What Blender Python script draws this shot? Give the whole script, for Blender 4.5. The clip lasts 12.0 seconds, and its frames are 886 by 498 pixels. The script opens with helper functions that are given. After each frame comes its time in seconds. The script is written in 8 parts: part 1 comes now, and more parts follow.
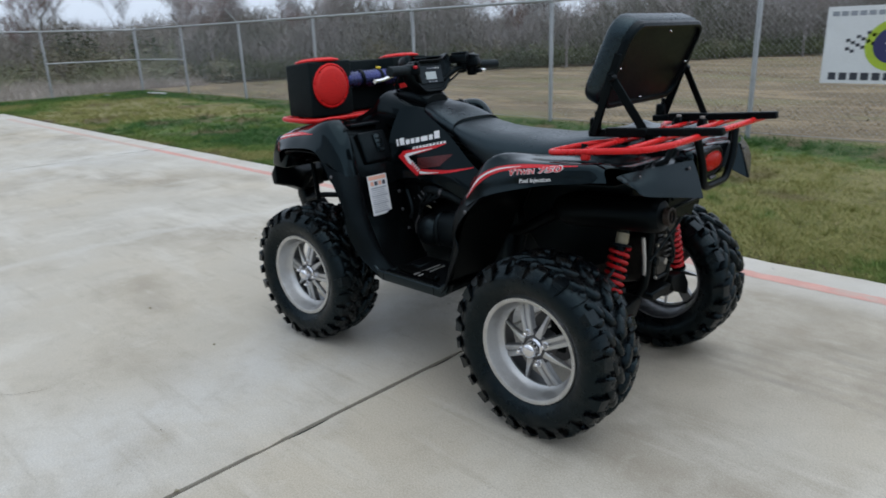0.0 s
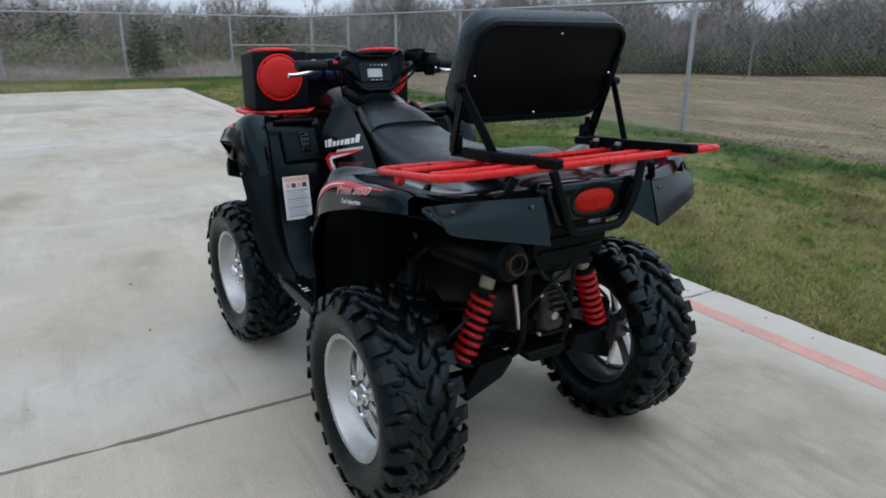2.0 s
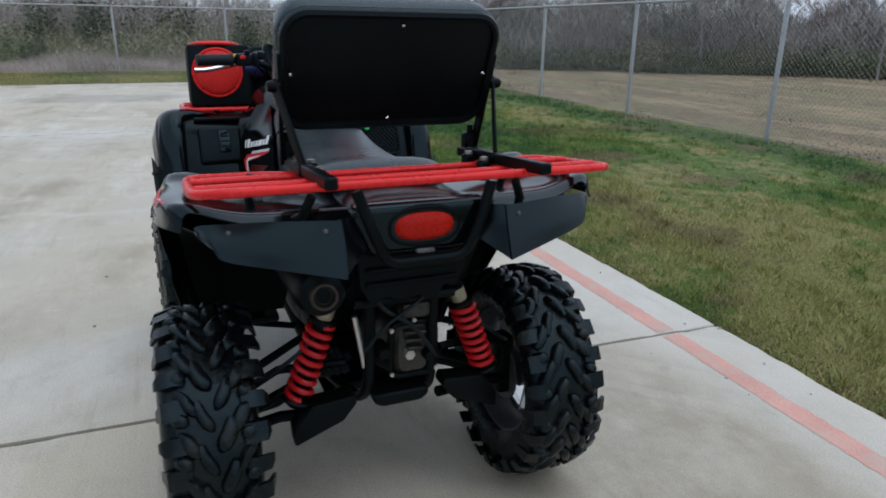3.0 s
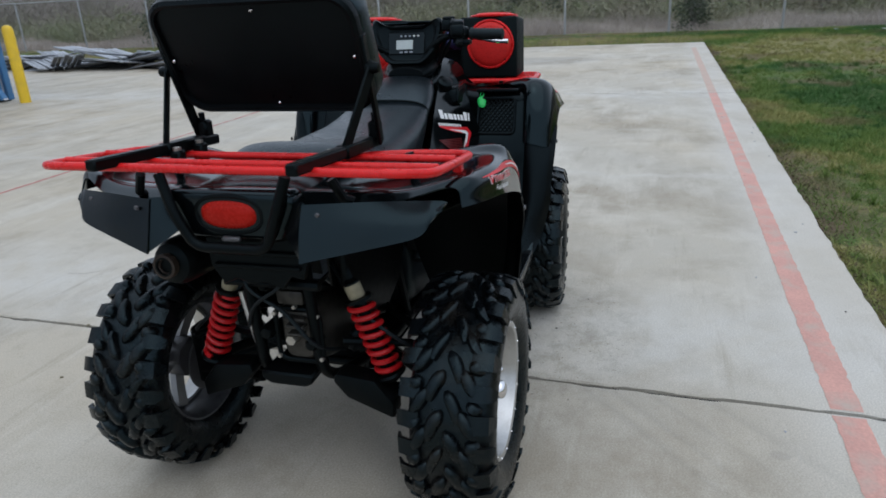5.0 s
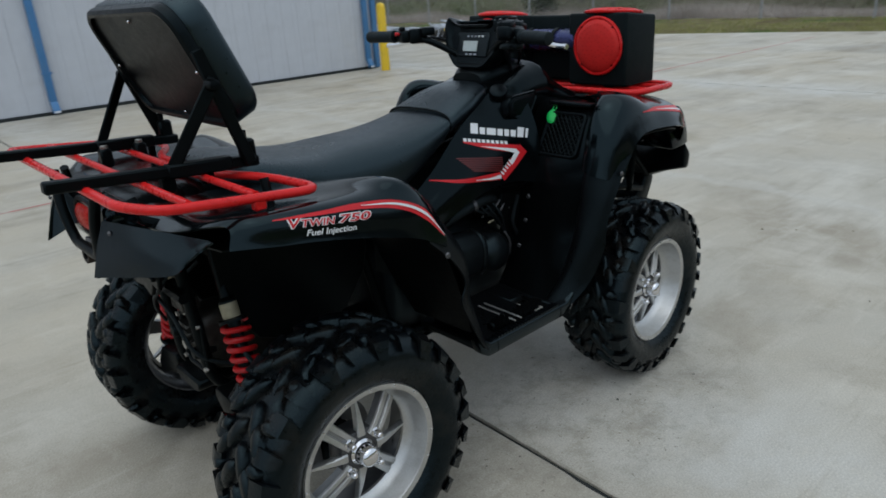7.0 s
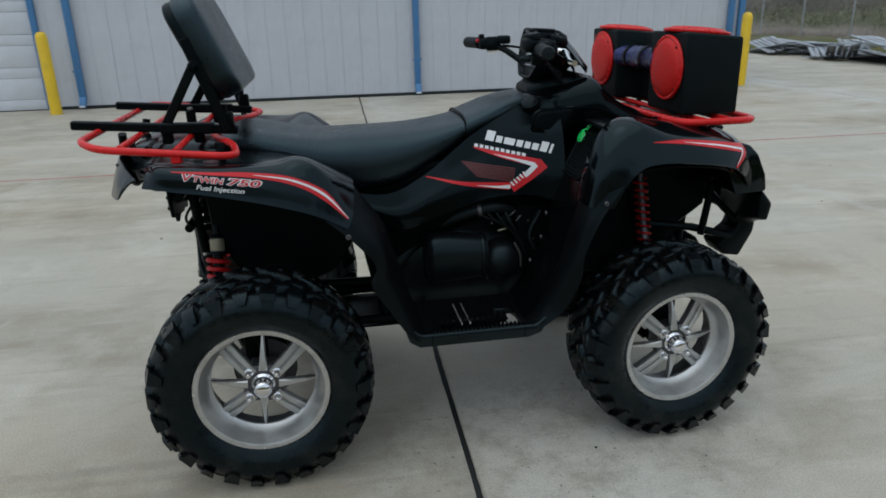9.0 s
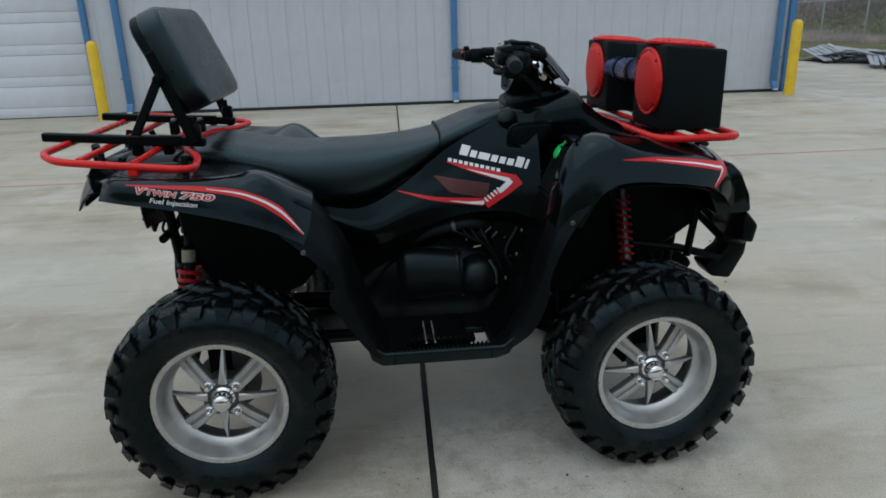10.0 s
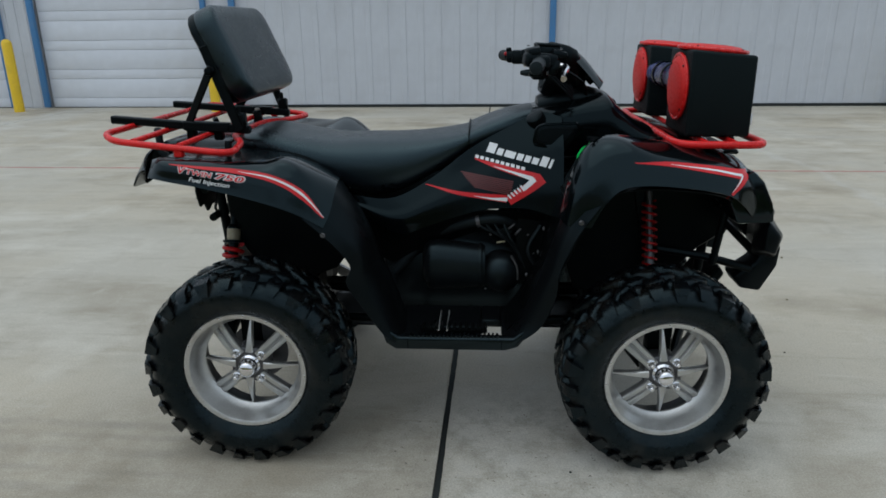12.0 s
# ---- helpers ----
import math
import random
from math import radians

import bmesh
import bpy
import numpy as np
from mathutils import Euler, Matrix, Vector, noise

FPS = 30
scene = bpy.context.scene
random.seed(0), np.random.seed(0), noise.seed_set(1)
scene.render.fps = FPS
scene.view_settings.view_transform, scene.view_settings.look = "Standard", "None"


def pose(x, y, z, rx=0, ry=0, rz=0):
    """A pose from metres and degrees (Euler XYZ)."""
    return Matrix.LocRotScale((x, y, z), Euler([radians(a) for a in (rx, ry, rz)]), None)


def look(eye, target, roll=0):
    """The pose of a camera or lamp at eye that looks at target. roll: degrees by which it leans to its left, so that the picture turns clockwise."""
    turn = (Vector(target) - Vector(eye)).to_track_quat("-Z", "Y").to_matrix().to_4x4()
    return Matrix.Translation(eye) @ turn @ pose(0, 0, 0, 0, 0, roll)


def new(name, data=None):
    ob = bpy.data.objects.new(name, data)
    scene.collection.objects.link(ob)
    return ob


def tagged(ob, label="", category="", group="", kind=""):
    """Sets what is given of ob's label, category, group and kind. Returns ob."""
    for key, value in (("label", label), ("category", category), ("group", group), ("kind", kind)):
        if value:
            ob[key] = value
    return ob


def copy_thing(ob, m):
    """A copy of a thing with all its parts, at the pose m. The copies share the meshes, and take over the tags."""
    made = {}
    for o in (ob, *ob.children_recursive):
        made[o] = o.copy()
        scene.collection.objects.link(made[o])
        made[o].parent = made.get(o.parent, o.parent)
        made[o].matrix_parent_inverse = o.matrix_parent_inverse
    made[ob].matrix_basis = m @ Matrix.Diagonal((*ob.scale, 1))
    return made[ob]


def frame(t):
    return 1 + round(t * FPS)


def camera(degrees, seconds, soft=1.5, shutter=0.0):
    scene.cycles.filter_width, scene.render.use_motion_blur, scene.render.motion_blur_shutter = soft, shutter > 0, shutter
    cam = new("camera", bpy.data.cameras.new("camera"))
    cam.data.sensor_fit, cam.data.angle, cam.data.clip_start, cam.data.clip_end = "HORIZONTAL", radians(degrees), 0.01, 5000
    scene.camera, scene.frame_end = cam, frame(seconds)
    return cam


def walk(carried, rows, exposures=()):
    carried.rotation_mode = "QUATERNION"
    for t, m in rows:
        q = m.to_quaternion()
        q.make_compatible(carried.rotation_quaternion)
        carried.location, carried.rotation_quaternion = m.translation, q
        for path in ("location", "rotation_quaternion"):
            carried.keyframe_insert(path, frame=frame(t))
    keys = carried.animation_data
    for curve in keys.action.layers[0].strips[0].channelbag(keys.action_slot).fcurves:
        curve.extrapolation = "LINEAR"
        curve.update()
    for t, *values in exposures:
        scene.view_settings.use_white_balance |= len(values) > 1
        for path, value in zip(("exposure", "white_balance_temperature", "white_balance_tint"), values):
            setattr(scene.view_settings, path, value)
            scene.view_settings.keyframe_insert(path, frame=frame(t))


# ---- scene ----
cam = camera(66.1, 12.0, 1.7, 0.25)
PATH = [
    (0, (-1.934, 2.225, 1.36), (-0.588, 0.873, 0.757), -2.0),
    (0.5, (-2.115, 2.067, 1.369), (-0.609, 0.883, 0.793), -0.8),
    (1, (-2.191, 1.837, 1.377), (-0.715, 0.6, 0.839), -2.2),
    (1.5, (-2.19, 1.561, 1.373), (-0.652, 0.398, 0.84), -0.9),
    (2, (-2.305, 1.207, 1.342), (-0.659, 0.246, 0.736), 0.5),
    (2.5, (-2.352, 0.846, 1.339), (-0.6, 0.125, 0.698), -0.5),
    (2.7, (-2.355, 0.686, 1.335), (-0.604, -0.061, 0.719), 0.9),
    (4.3, (-2.311, -0.46, 1.371), (-0.433, -0.292, 0.706), -3.1),
    (4.5, (-2.305, -0.61, 1.359), (-0.438, -0.31, 0.706), -3.0),
    (5, (-2.217, -0.922, 1.357), (-0.436, -0.343, 0.656), -2.9),
    (5.5, (-2.022, -1.188, 1.359), (-0.286, -0.445, 0.698), -2.9),
    (6, (-1.847, -1.458, 1.367), (-0.305, -0.437, 0.603), -1.0),
    (6.5, (-1.608, -1.616, 1.346), (-0.24, -0.355, 0.611), -2.1),
    (7, (-1.344, -1.734, 1.366), (-0.138, -0.305, 0.656), -3.8),
    (7.2, (-1.25, -1.808, 1.392), (-0.189, -0.285, 0.647), -3.5),
    (8.8, (-0.427, -2.255, 1.312), (-0.057, -0.394, 0.678), -2.5),
    (9, (-0.341, -2.332, 1.33), (-0.075, -0.461, 0.676), -1.5),
    (9.5, (-0.194, -2.349, 1.33), (-0.037, -0.458, 0.699), -2.2),
    (10, (-0.09, -2.307, 1.337), (0.036, -0.414, 0.706), -1.7),
    (10.5, (0.032, -2.337, 1.325), (-0.003, -0.448, 0.669), 0.2),
    (11, (0.144, -2.365, 1.329), (-0.013, -0.484, 0.669), 0.4),
    (11.5, (0.157, -2.38, 1.334), (-0.019, -0.488, 0.711), -0.8),
    (12, (0.155, -2.396, 1.328), (-0.007, -0.502, 0.709), -0.7),
]
EXPOSURES = [(0, 0.26, 6060, 9.5), (2.5, 0.20, 6000, 10), (5.2, 0.12, 6000, 10), (6.2, 0.0, 6040, 9), (7, -0.09, 6080, 6), (9, -0.09, 6130, 5), (12, -0.05, 6130, 5)]
walk(cam, [(t, look(e, g, r)) for t, e, g, r in PATH], EXPOSURES)

# ---- world and light: bright overcast sky, a wide weak sun ----
world = bpy.data.worlds.new("overcast_sky")
scene.world = world
world.use_nodes = True
wn, wl = world.node_tree.nodes, world.node_tree.links
wn.clear()
sky = wn.new("ShaderNodeTexSky")
sky.sky_type, sky.sun_disc = "NISHITA", False
sky.sun_elevation, sky.sun_rotation = radians(72), radians(240)
sky.air_density, sky.dust_density, sky.ozone_density = 1.0, 4.0, 1.0
hsv = wn.new("ShaderNodeHueSaturation")
hsv.inputs["Saturation"].default_value = 0.25
cloud = wn.new("ShaderNodeMix")
cloud.data_type = "RGBA"
cloud.inputs[0].default_value = 0.7
cloud.inputs[7].default_value = (7.6, 8.35, 9.4, 1)
bg = wn.new("ShaderNodeBackground")
bg.inputs["Strength"].default_value = 0.104
wo = wn.new("ShaderNodeOutputWorld")
wl.new(sky.outputs[0], hsv.inputs["Color"])
wl.new(hsv.outputs[0], cloud.inputs[6])
wl.new(cloud.outputs[2], bg.inputs["Color"])
wl.new(bg.outputs[0], wo.inputs["Surface"])
sun = new("sun", bpy.data.lights.new("sun", "SUN"))
sun.data.energy, sun.data.angle, sun.data.color = 0.66, radians(85), (1.0, 0.98, 0.95)
sun.matrix_world = look((-2.4, -1.4, 9), (0, 0, 0))

# ---- materials ----
def material(name, color, rough=0.5, metal=0.0, var=0.15, scale=6.0, fine=60.0, bump=0.0, bump_scale=80.0,
             dirt=None, dirt_amount=0.0, rough_var=0.1, coat=0.0, rand=0.0, spec=0.5):
    """Base colour with variation at two scales, optional dirt patches, gloss variation and fine relief."""
    m = bpy.data.materials.new(name)
    m.use_nodes = True
    n, l = m.node_tree.nodes, m.node_tree.links
    b = n["Principled BSDF"]
    b.inputs["Metallic"].default_value = metal
    b.inputs["Coat Weight"].default_value = coat
    b.inputs["Coat Roughness"].default_value = 0.08
    b.inputs["Specular IOR Level"].default_value = spec
    if max(color) < 0.03 and not metal:
        b.inputs["Specular Tint"].default_value = (0.62, 0.90, 1.0, 1)      # sky's blue sheen put into the tint of black plastic and rubber
    tc = n.new("ShaderNodeTexCoord")
    big, small = n.new("ShaderNodeTexNoise"), n.new("ShaderNodeTexNoise")
    big.inputs["Scale"].default_value, big.inputs["Detail"].default_value = scale, 4
    small.inputs["Scale"].default_value, small.inputs["Detail"].default_value = fine, 3
    for t in (big, small):
        l.new(tc.outputs["Object"], t.inputs["Vector"])
    add = n.new("ShaderNodeMath")
    add.operation = "ADD"
    l.new(big.outputs[0], add.inputs[0])
    l.new(small.outputs[0], add.inputs[1])
    ramp = n.new("ShaderNodeMapRange")
    ramp.inputs[1].default_value, ramp.inputs[2].default_value = 0.6, 1.4
    ramp.inputs[3].default_value, ramp.inputs[4].default_value = 1 - var, 1 + var
    l.new(add.outputs[0], ramp.inputs[0])
    mul = n.new("ShaderNodeMix")
    mul.data_type, mul.blend_type = "RGBA", "MULTIPLY"
    mul.inputs[0].default_value = 1
    mul.inputs[6].default_value = (*color, 1)
    l.new(ramp.outputs[0], mul.inputs[7])
    out = mul.outputs[2]
    if rand:
        oi = n.new("ShaderNodeObjectInfo")
        rr = n.new("ShaderNodeMapRange")
        rr.inputs[3].default_value, rr.inputs[4].default_value = 1 - rand, 1 + rand
        l.new(oi.outputs["Random"], rr.inputs[0])
        m2 = n.new("ShaderNodeMix")
        m2.data_type, m2.blend_type = "RGBA", "MULTIPLY"
        m2.inputs[0].default_value = 1
        l.new(out, m2.inputs[6])
        l.new(rr.outputs[0], m2.inputs[7])
        out = m2.outputs[2]
    if dirt:
        dn = n.new("ShaderNodeTexNoise")
        dn.inputs["Scale"].default_value, dn.inputs["Detail"].default_value = scale * 1.7, 6
        l.new(tc.outputs["Object"], dn.inputs["Vector"])
        dr = n.new("ShaderNodeMapRange")
        dr.inputs[1].default_value, dr.inputs[2].default_value = 0.5, 0.75
        dr.inputs[4].default_value = dirt_amount
        l.new(dn.outputs[0], dr.inputs[0])
        dm = n.new("ShaderNodeMix")
        dm.data_type = "RGBA"
        dm.inputs[7].default_value = (*dirt, 1)
        l.new(dr.outputs[0], dm.inputs[0])
        l.new(out, dm.inputs[6])
        out = dm.outputs[2]
    l.new(out, b.inputs["Base Color"])
    rg = n.new("ShaderNodeMapRange")
    rg.inputs[1].default_value, rg.inputs[2].default_value = 0.6, 1.4
    rg.inputs[3].default_value, rg.inputs[4].default_value = max(0.02, rough - rough_var), min(1, rough + rough_var)
    l.new(add.outputs[0], rg.inputs[0])
    l.new(rg.outputs[0], b.inputs["Roughness"])
    if bump:
        bn = n.new("ShaderNodeTexNoise")
        bn.inputs["Scale"].default_value, bn.inputs["Detail"].default_value = bump_scale, 4
        l.new(tc.outputs["Object"], bn.inputs["Vector"])
        bp = n.new("ShaderNodeBump")
        bp.inputs["Strength"].default_value, bp.inputs["Distance"].default_value = bump, 0.002
        l.new(bn.outputs[0], bp.inputs["Height"])
        l.new(bp.outputs[0], b.inputs["Normal"])
    return m


M_GLOSS = material("gloss_black_plastic", (0.0014, 0.0020, 0.0025), 0.12, var=0.3, rough_var=0.05, dirt=(0.004, 0.004, 0.004), dirt_amount=0.25, spec=0.32)
M_SIDE = material("satin_black_plastic", (0.0015, 0.0020, 0.0024), 0.14, var=0.3, rough_var=0.05, spec=0.17)
M_DECK = material("polished_black_plastic", (0.0018, 0.0021, 0.0023), 0.20, var=0.3, rough_var=0.06, spec=0.16)
M_MATTE = material("matte_black_plastic", (0.0026, 0.0029, 0.0034), 0.34, var=0.25, bump=0.25, bump_scale=400, dirt=(0.007, 0.007, 0.0075), dirt_amount=0.3, spec=0.15)
M_FLAP = material("satin_black_plastic", (0.0022, 0.0027, 0.0034), 0.22, var=0.3, rough_var=0.06, bump=0.1, bump_scale=60, dirt=(0.006, 0.006, 0.0065), dirt_amount=0.4, spec=0.34)
M_BLACK = material("black_steel", (0.0024, 0.0025, 0.0026), 0.38, var=0.3, dirt=(0.006, 0.0055, 0.005), dirt_amount=0.3, bump=0.1, spec=0.11)
M_ENGINE = material("black_engine_paint", (0.005, 0.0058, 0.0066), 0.34, var=0.3, dirt=(0.014, 0.012, 0.010), dirt_amount=0.3, bump=0.15, spec=0.28)
M_VINYL = material("black_seat_vinyl", (0.0042, 0.0056, 0.0078), 0.32, var=0.25, bump=0.25, bump_scale=500, spec=0.58)
M_RUBBER = material("tyre_rubber", (0.0024, 0.0030, 0.0038), 0.30, var=0.4, scale=9, bump=0.8, bump_scale=48, dirt=(0.07, 0.056, 0.040), dirt_amount=0.16, spec=0.26)
M_GRIP = material("grip_rubber", (0.006, 0.006, 0.0065), 0.55, var=0.2, bump=0.5, bump_scale=300, spec=0.3)
M_ALLOY = material("machined_alloy", (0.55, 0.55, 0.54), 0.36, metal=0.85, var=0.12, scale=14, fine=200, dirt=(0.25, 0.23, 0.20), dirt_amount=0.3)
M_ALLOYDARK = material("grey_alloy_paint", (0.10, 0.10, 0.105), 0.42, metal=0.6, var=0.2)
M_BARREL = material("dark_grey_alloy", (0.13, 0.135, 0.145), 0.35, metal=0.7, var=0.25, scale=8, dirt=(0.05, 0.045, 0.04), dirt_amount=0.3)
M_SPOKE = material("brushed_grey_alloy", (0.30, 0.30, 0.30), 0.42, metal=0.75, var=0.15)
M_CHROME = material("chrome", (0.78, 0.78, 0.8), 0.1, metal=1.0, var=0.05, rough_var=0.04)
M_STEEL = material("bare_steel", (0.42, 0.40, 0.36), 0.4, metal=0.8, var=0.3, dirt=(0.12, 0.09, 0.06), dirt_amount=0.5)
M_RED = material("red_powder_coat", (0.62, 0.014, 0.014), 0.30, var=0.15, spec=0.3)
M_SPRING = material("red_spring_paint", (0.38, 0.007, 0.009), 0.35, var=0.2, spec=0.3)
M_GRILLE = material("red_speaker_grille", (0.60, 0.018, 0.015), 0.5, var=0.12, spec=0.3, bump=0.5, bump_scale=350)
M_BOX = material("black_speaker_coating", (0.004, 0.0055, 0.0055), 0.6, var=0.3, bump=0.8, bump_scale=420, spec=0.16)
M_BLUE = material("blue_anodised", (0.045, 0.052, 0.15), 0.28, metal=0.7, var=0.15)
M_YELLOWTAG = material("yellow_tag", (0.75, 0.55, 0.03), 0.5, var=0.1)
M_GREEN = material("green_plastic_tag", (0.02, 0.50, 0.09), 0.4, var=0.1)
M_LENS = material("red_tail_lens", (0.33, 0.011, 0.006), 0.25, var=0.3, fine=180, spec=0.09)
M_SCREEN = material("display_glass", (0.006, 0.007, 0.008), 0.16, var=0.1, coat=0.1, spec=0.2)
M_LCD = material("pale_lcd", (0.46, 0.51, 0.50), 0.25, var=0.08)
M_WHITE = material("white_vinyl_decal", (0.75, 0.75, 0.75), 0.4, var=0.05)
M_REDDECAL = material("red_vinyl_decal", (0.55, 0.014, 0.020), 0.35, var=0.08, spec=0.3)
M_PERF = material("red_grille_holes", (0.42, 0.012, 0.010), 0.6, var=0.2, spec=0.1)
M_DARKRED = material("dark_red_decal", (0.085, 0.005, 0.005), 0.35, var=0.25)
M_LABEL = material("white_paper_label", (0.72, 0.73, 0.74), 0.5, var=0.06)
M_ORANGE = material("orange_label_band", (0.76, 0.42, 0.30), 0.5, var=0.06)
M_PRINT = material("grey_print", (0.30, 0.32, 0.36), 0.6, var=0.1)
M_PRINTDARK = material("dark_print", (0.04, 0.045, 0.06), 0.6, var=0.1)
M_BANNER = material("white_banner", (0.74, 0.75, 0.76), 0.5, var=0.05)
M_LIME = material("lime_print", (0.42, 0.55, 0.04), 0.5, var=0.1)
M_NAVY = material("navy_print", (0.03, 0.03, 0.12), 0.5, var=0.1)
M_BRASS = material("tan_cast_metal", (0.27, 0.24, 0.16), 0.45, metal=0.2, var=0.3)
M_RUST = material("sooty_steel", (0.03, 0.02, 0.014), 0.6, metal=0.3, var=0.3)
M_CAST = material("dirty_cast_alloy", (0.034, 0.032, 0.027), 0.42, metal=0.4, var=0.5, scale=24, dirt=(0.006, 0.005, 0.004), dirt_amount=0.9)
M_GALV = material("galvanised_steel", (0.37, 0.385, 0.395), 0.45, metal=0.5, var=0.15, scale=3, dirt=(0.2, 0.19, 0.17), dirt_amount=0.3)
M_WIRE = material("galvanised_wire", (0.34, 0.345, 0.35), 0.6, metal=0.2, var=0.2)
M_YELLOW = material("yellow_safety_paint", (0.78, 0.52, 0.02), 0.4, var=0.1, scale=4, dirt=(0.35, 0.25, 0.08), dirt_amount=0.3)
M_BLUETRIM = material("blue_metal_trim", (0.06, 0.19, 0.40), 0.4, var=0.1, scale=2, dirt=(0.18, 0.24, 0.32), dirt_amount=0.25)
M_SIDING = material("grey_metal_siding", (0.53, 0.545, 0.58), 0.42, var=0.05, scale=0.8, fine=7, metal=0.0, dirt=(0.38, 0.38, 0.39), dirt_amount=0.4)
M_DOOR = material("pale_roll_up_door", (0.65, 0.67, 0.715), 0.42, var=0.05, scale=0.8, fine=7, dirt=(0.46, 0.46, 0.46), dirt_amount=0.3, rand=0.02)
M_CRACK = material("hairline_crack", (0.15, 0.135, 0.115), 0.85, var=0.4, scale=12)
M_JOINT = material("dark_joint_filler", (0.022, 0.02, 0.018), 0.8, var=0.4, scale=9)
M_BARK = material("grey_brown_bark", (0.17, 0.15, 0.135), 0.9, var=0.35, scale=3, fine=40)
M_SCRAP = material("grey_scrap_metal", (0.33, 0.35, 0.38), 0.45, metal=0.5, var=0.35, scale=2, rand=0.3, dirt=(0.15, 0.11, 0.08), dirt_amount=0.5)


def leafy(name, a, b, scale):
    """Foliage whose clumps range between two colours."""
    m = bpy.data.materials.new(name)
    m.use_nodes = True
    n, l = m.node_tree.nodes, m.node_tree.links
    p = n["Principled BSDF"]
    p.inputs["Roughness"].default_value = 0.75
    p.inputs["Specular IOR Level"].default_value = 0.25
    g, tc, ns, mx = (n.new(k) for k in ("ShaderNodeNewGeometry", "ShaderNodeTexCoord", "ShaderNodeTexNoise", "ShaderNodeMix"))
    ns.inputs["Scale"].default_value, ns.inputs["Detail"].default_value = scale, 5
    l.new(tc.outputs["Object"], ns.inputs["Vector"])
    mr, av = n.new("ShaderNodeMapRange"), n.new("ShaderNodeMath")
    mr.inputs[1].default_value, mr.inputs[2].default_value = 0.38, 0.62
    l.new(ns.outputs[0], mr.inputs[0])
    av.operation = "MULTIPLY_ADD"
    av.inputs[1].default_value = 0.4
    l.new(g.outputs["Random Per Island"], av.inputs[0])
    sub = n.new("ShaderNodeMath")
    sub.operation = "MULTIPLY"
    sub.inputs[1].default_value = 0.75
    l.new(mr.outputs[0], sub.inputs[0])
    l.new(sub.outputs[0], av.inputs[2])
    mx.data_type = "RGBA"
    mx.inputs[6].default_value, mx.inputs[7].default_value = (*a, 1), (*b, 1)
    l.new(av.outputs[0], mx.inputs[0])
    l.new(mx.outputs[2], p.inputs["Base Color"])
    return m


M_BRUSH = leafy("dry_brush", (0.20, 0.165, 0.125), (0.11, 0.12, 0.06), 0.35)
M_SHRUB = leafy("evergreen_shrub", (0.035, 0.05, 0.028), (0.07, 0.085, 0.045), 0.8)
M_REED = leafy("dry_reeds", (0.52, 0.455, 0.41), (0.33, 0.29, 0.255), 0.6)
M_TWIG = leafy("grey_twigs", (0.24, 0.215, 0.20), (0.15, 0.13, 0.12), 0.3)
M_OLIVE = leafy("olive_thicket", (0.15, 0.19, 0.085), (0.25, 0.225, 0.165), 0.5)
M_THICKET = leafy("grey_green_thicket", (0.33, 0.285, 0.265), (0.15, 0.145, 0.11), 0.22)
M_DARKGREEN = leafy("dark_undergrowth", (0.05, 0.066, 0.034), (0.125, 0.14, 0.07), 0.5)
M_DARKTHICKET = leafy("dark_thicket", (0.30, 0.275, 0.265), (0.115, 0.118, 0.09), 0.22)
M_PALEBARK = material("pale_grey_bark", (0.24, 0.22, 0.215), 0.9, var=0.3, scale=3, fine=40)
M_PALETWIG = leafy("pale_twigs", (0.42, 0.385, 0.375), (0.28, 0.25, 0.245), 0.3)
M_TWIGRED = leafy("reddish_twigs", (0.24, 0.155, 0.135), (0.15, 0.10, 0.09), 0.3)
M_LABELBLUE = material("pale_blue_grey_plate", (0.40, 0.47, 0.52), 0.5, var=0.1)
M_WEED = leafy("dead_weeds", (0.24, 0.175, 0.105), (0.085, 0.08, 0.04), 0.9)
M_CRUMB = leafy("soil_crumbs", (0.13, 0.09, 0.06), (0.07, 0.05, 0.035), 2.0)


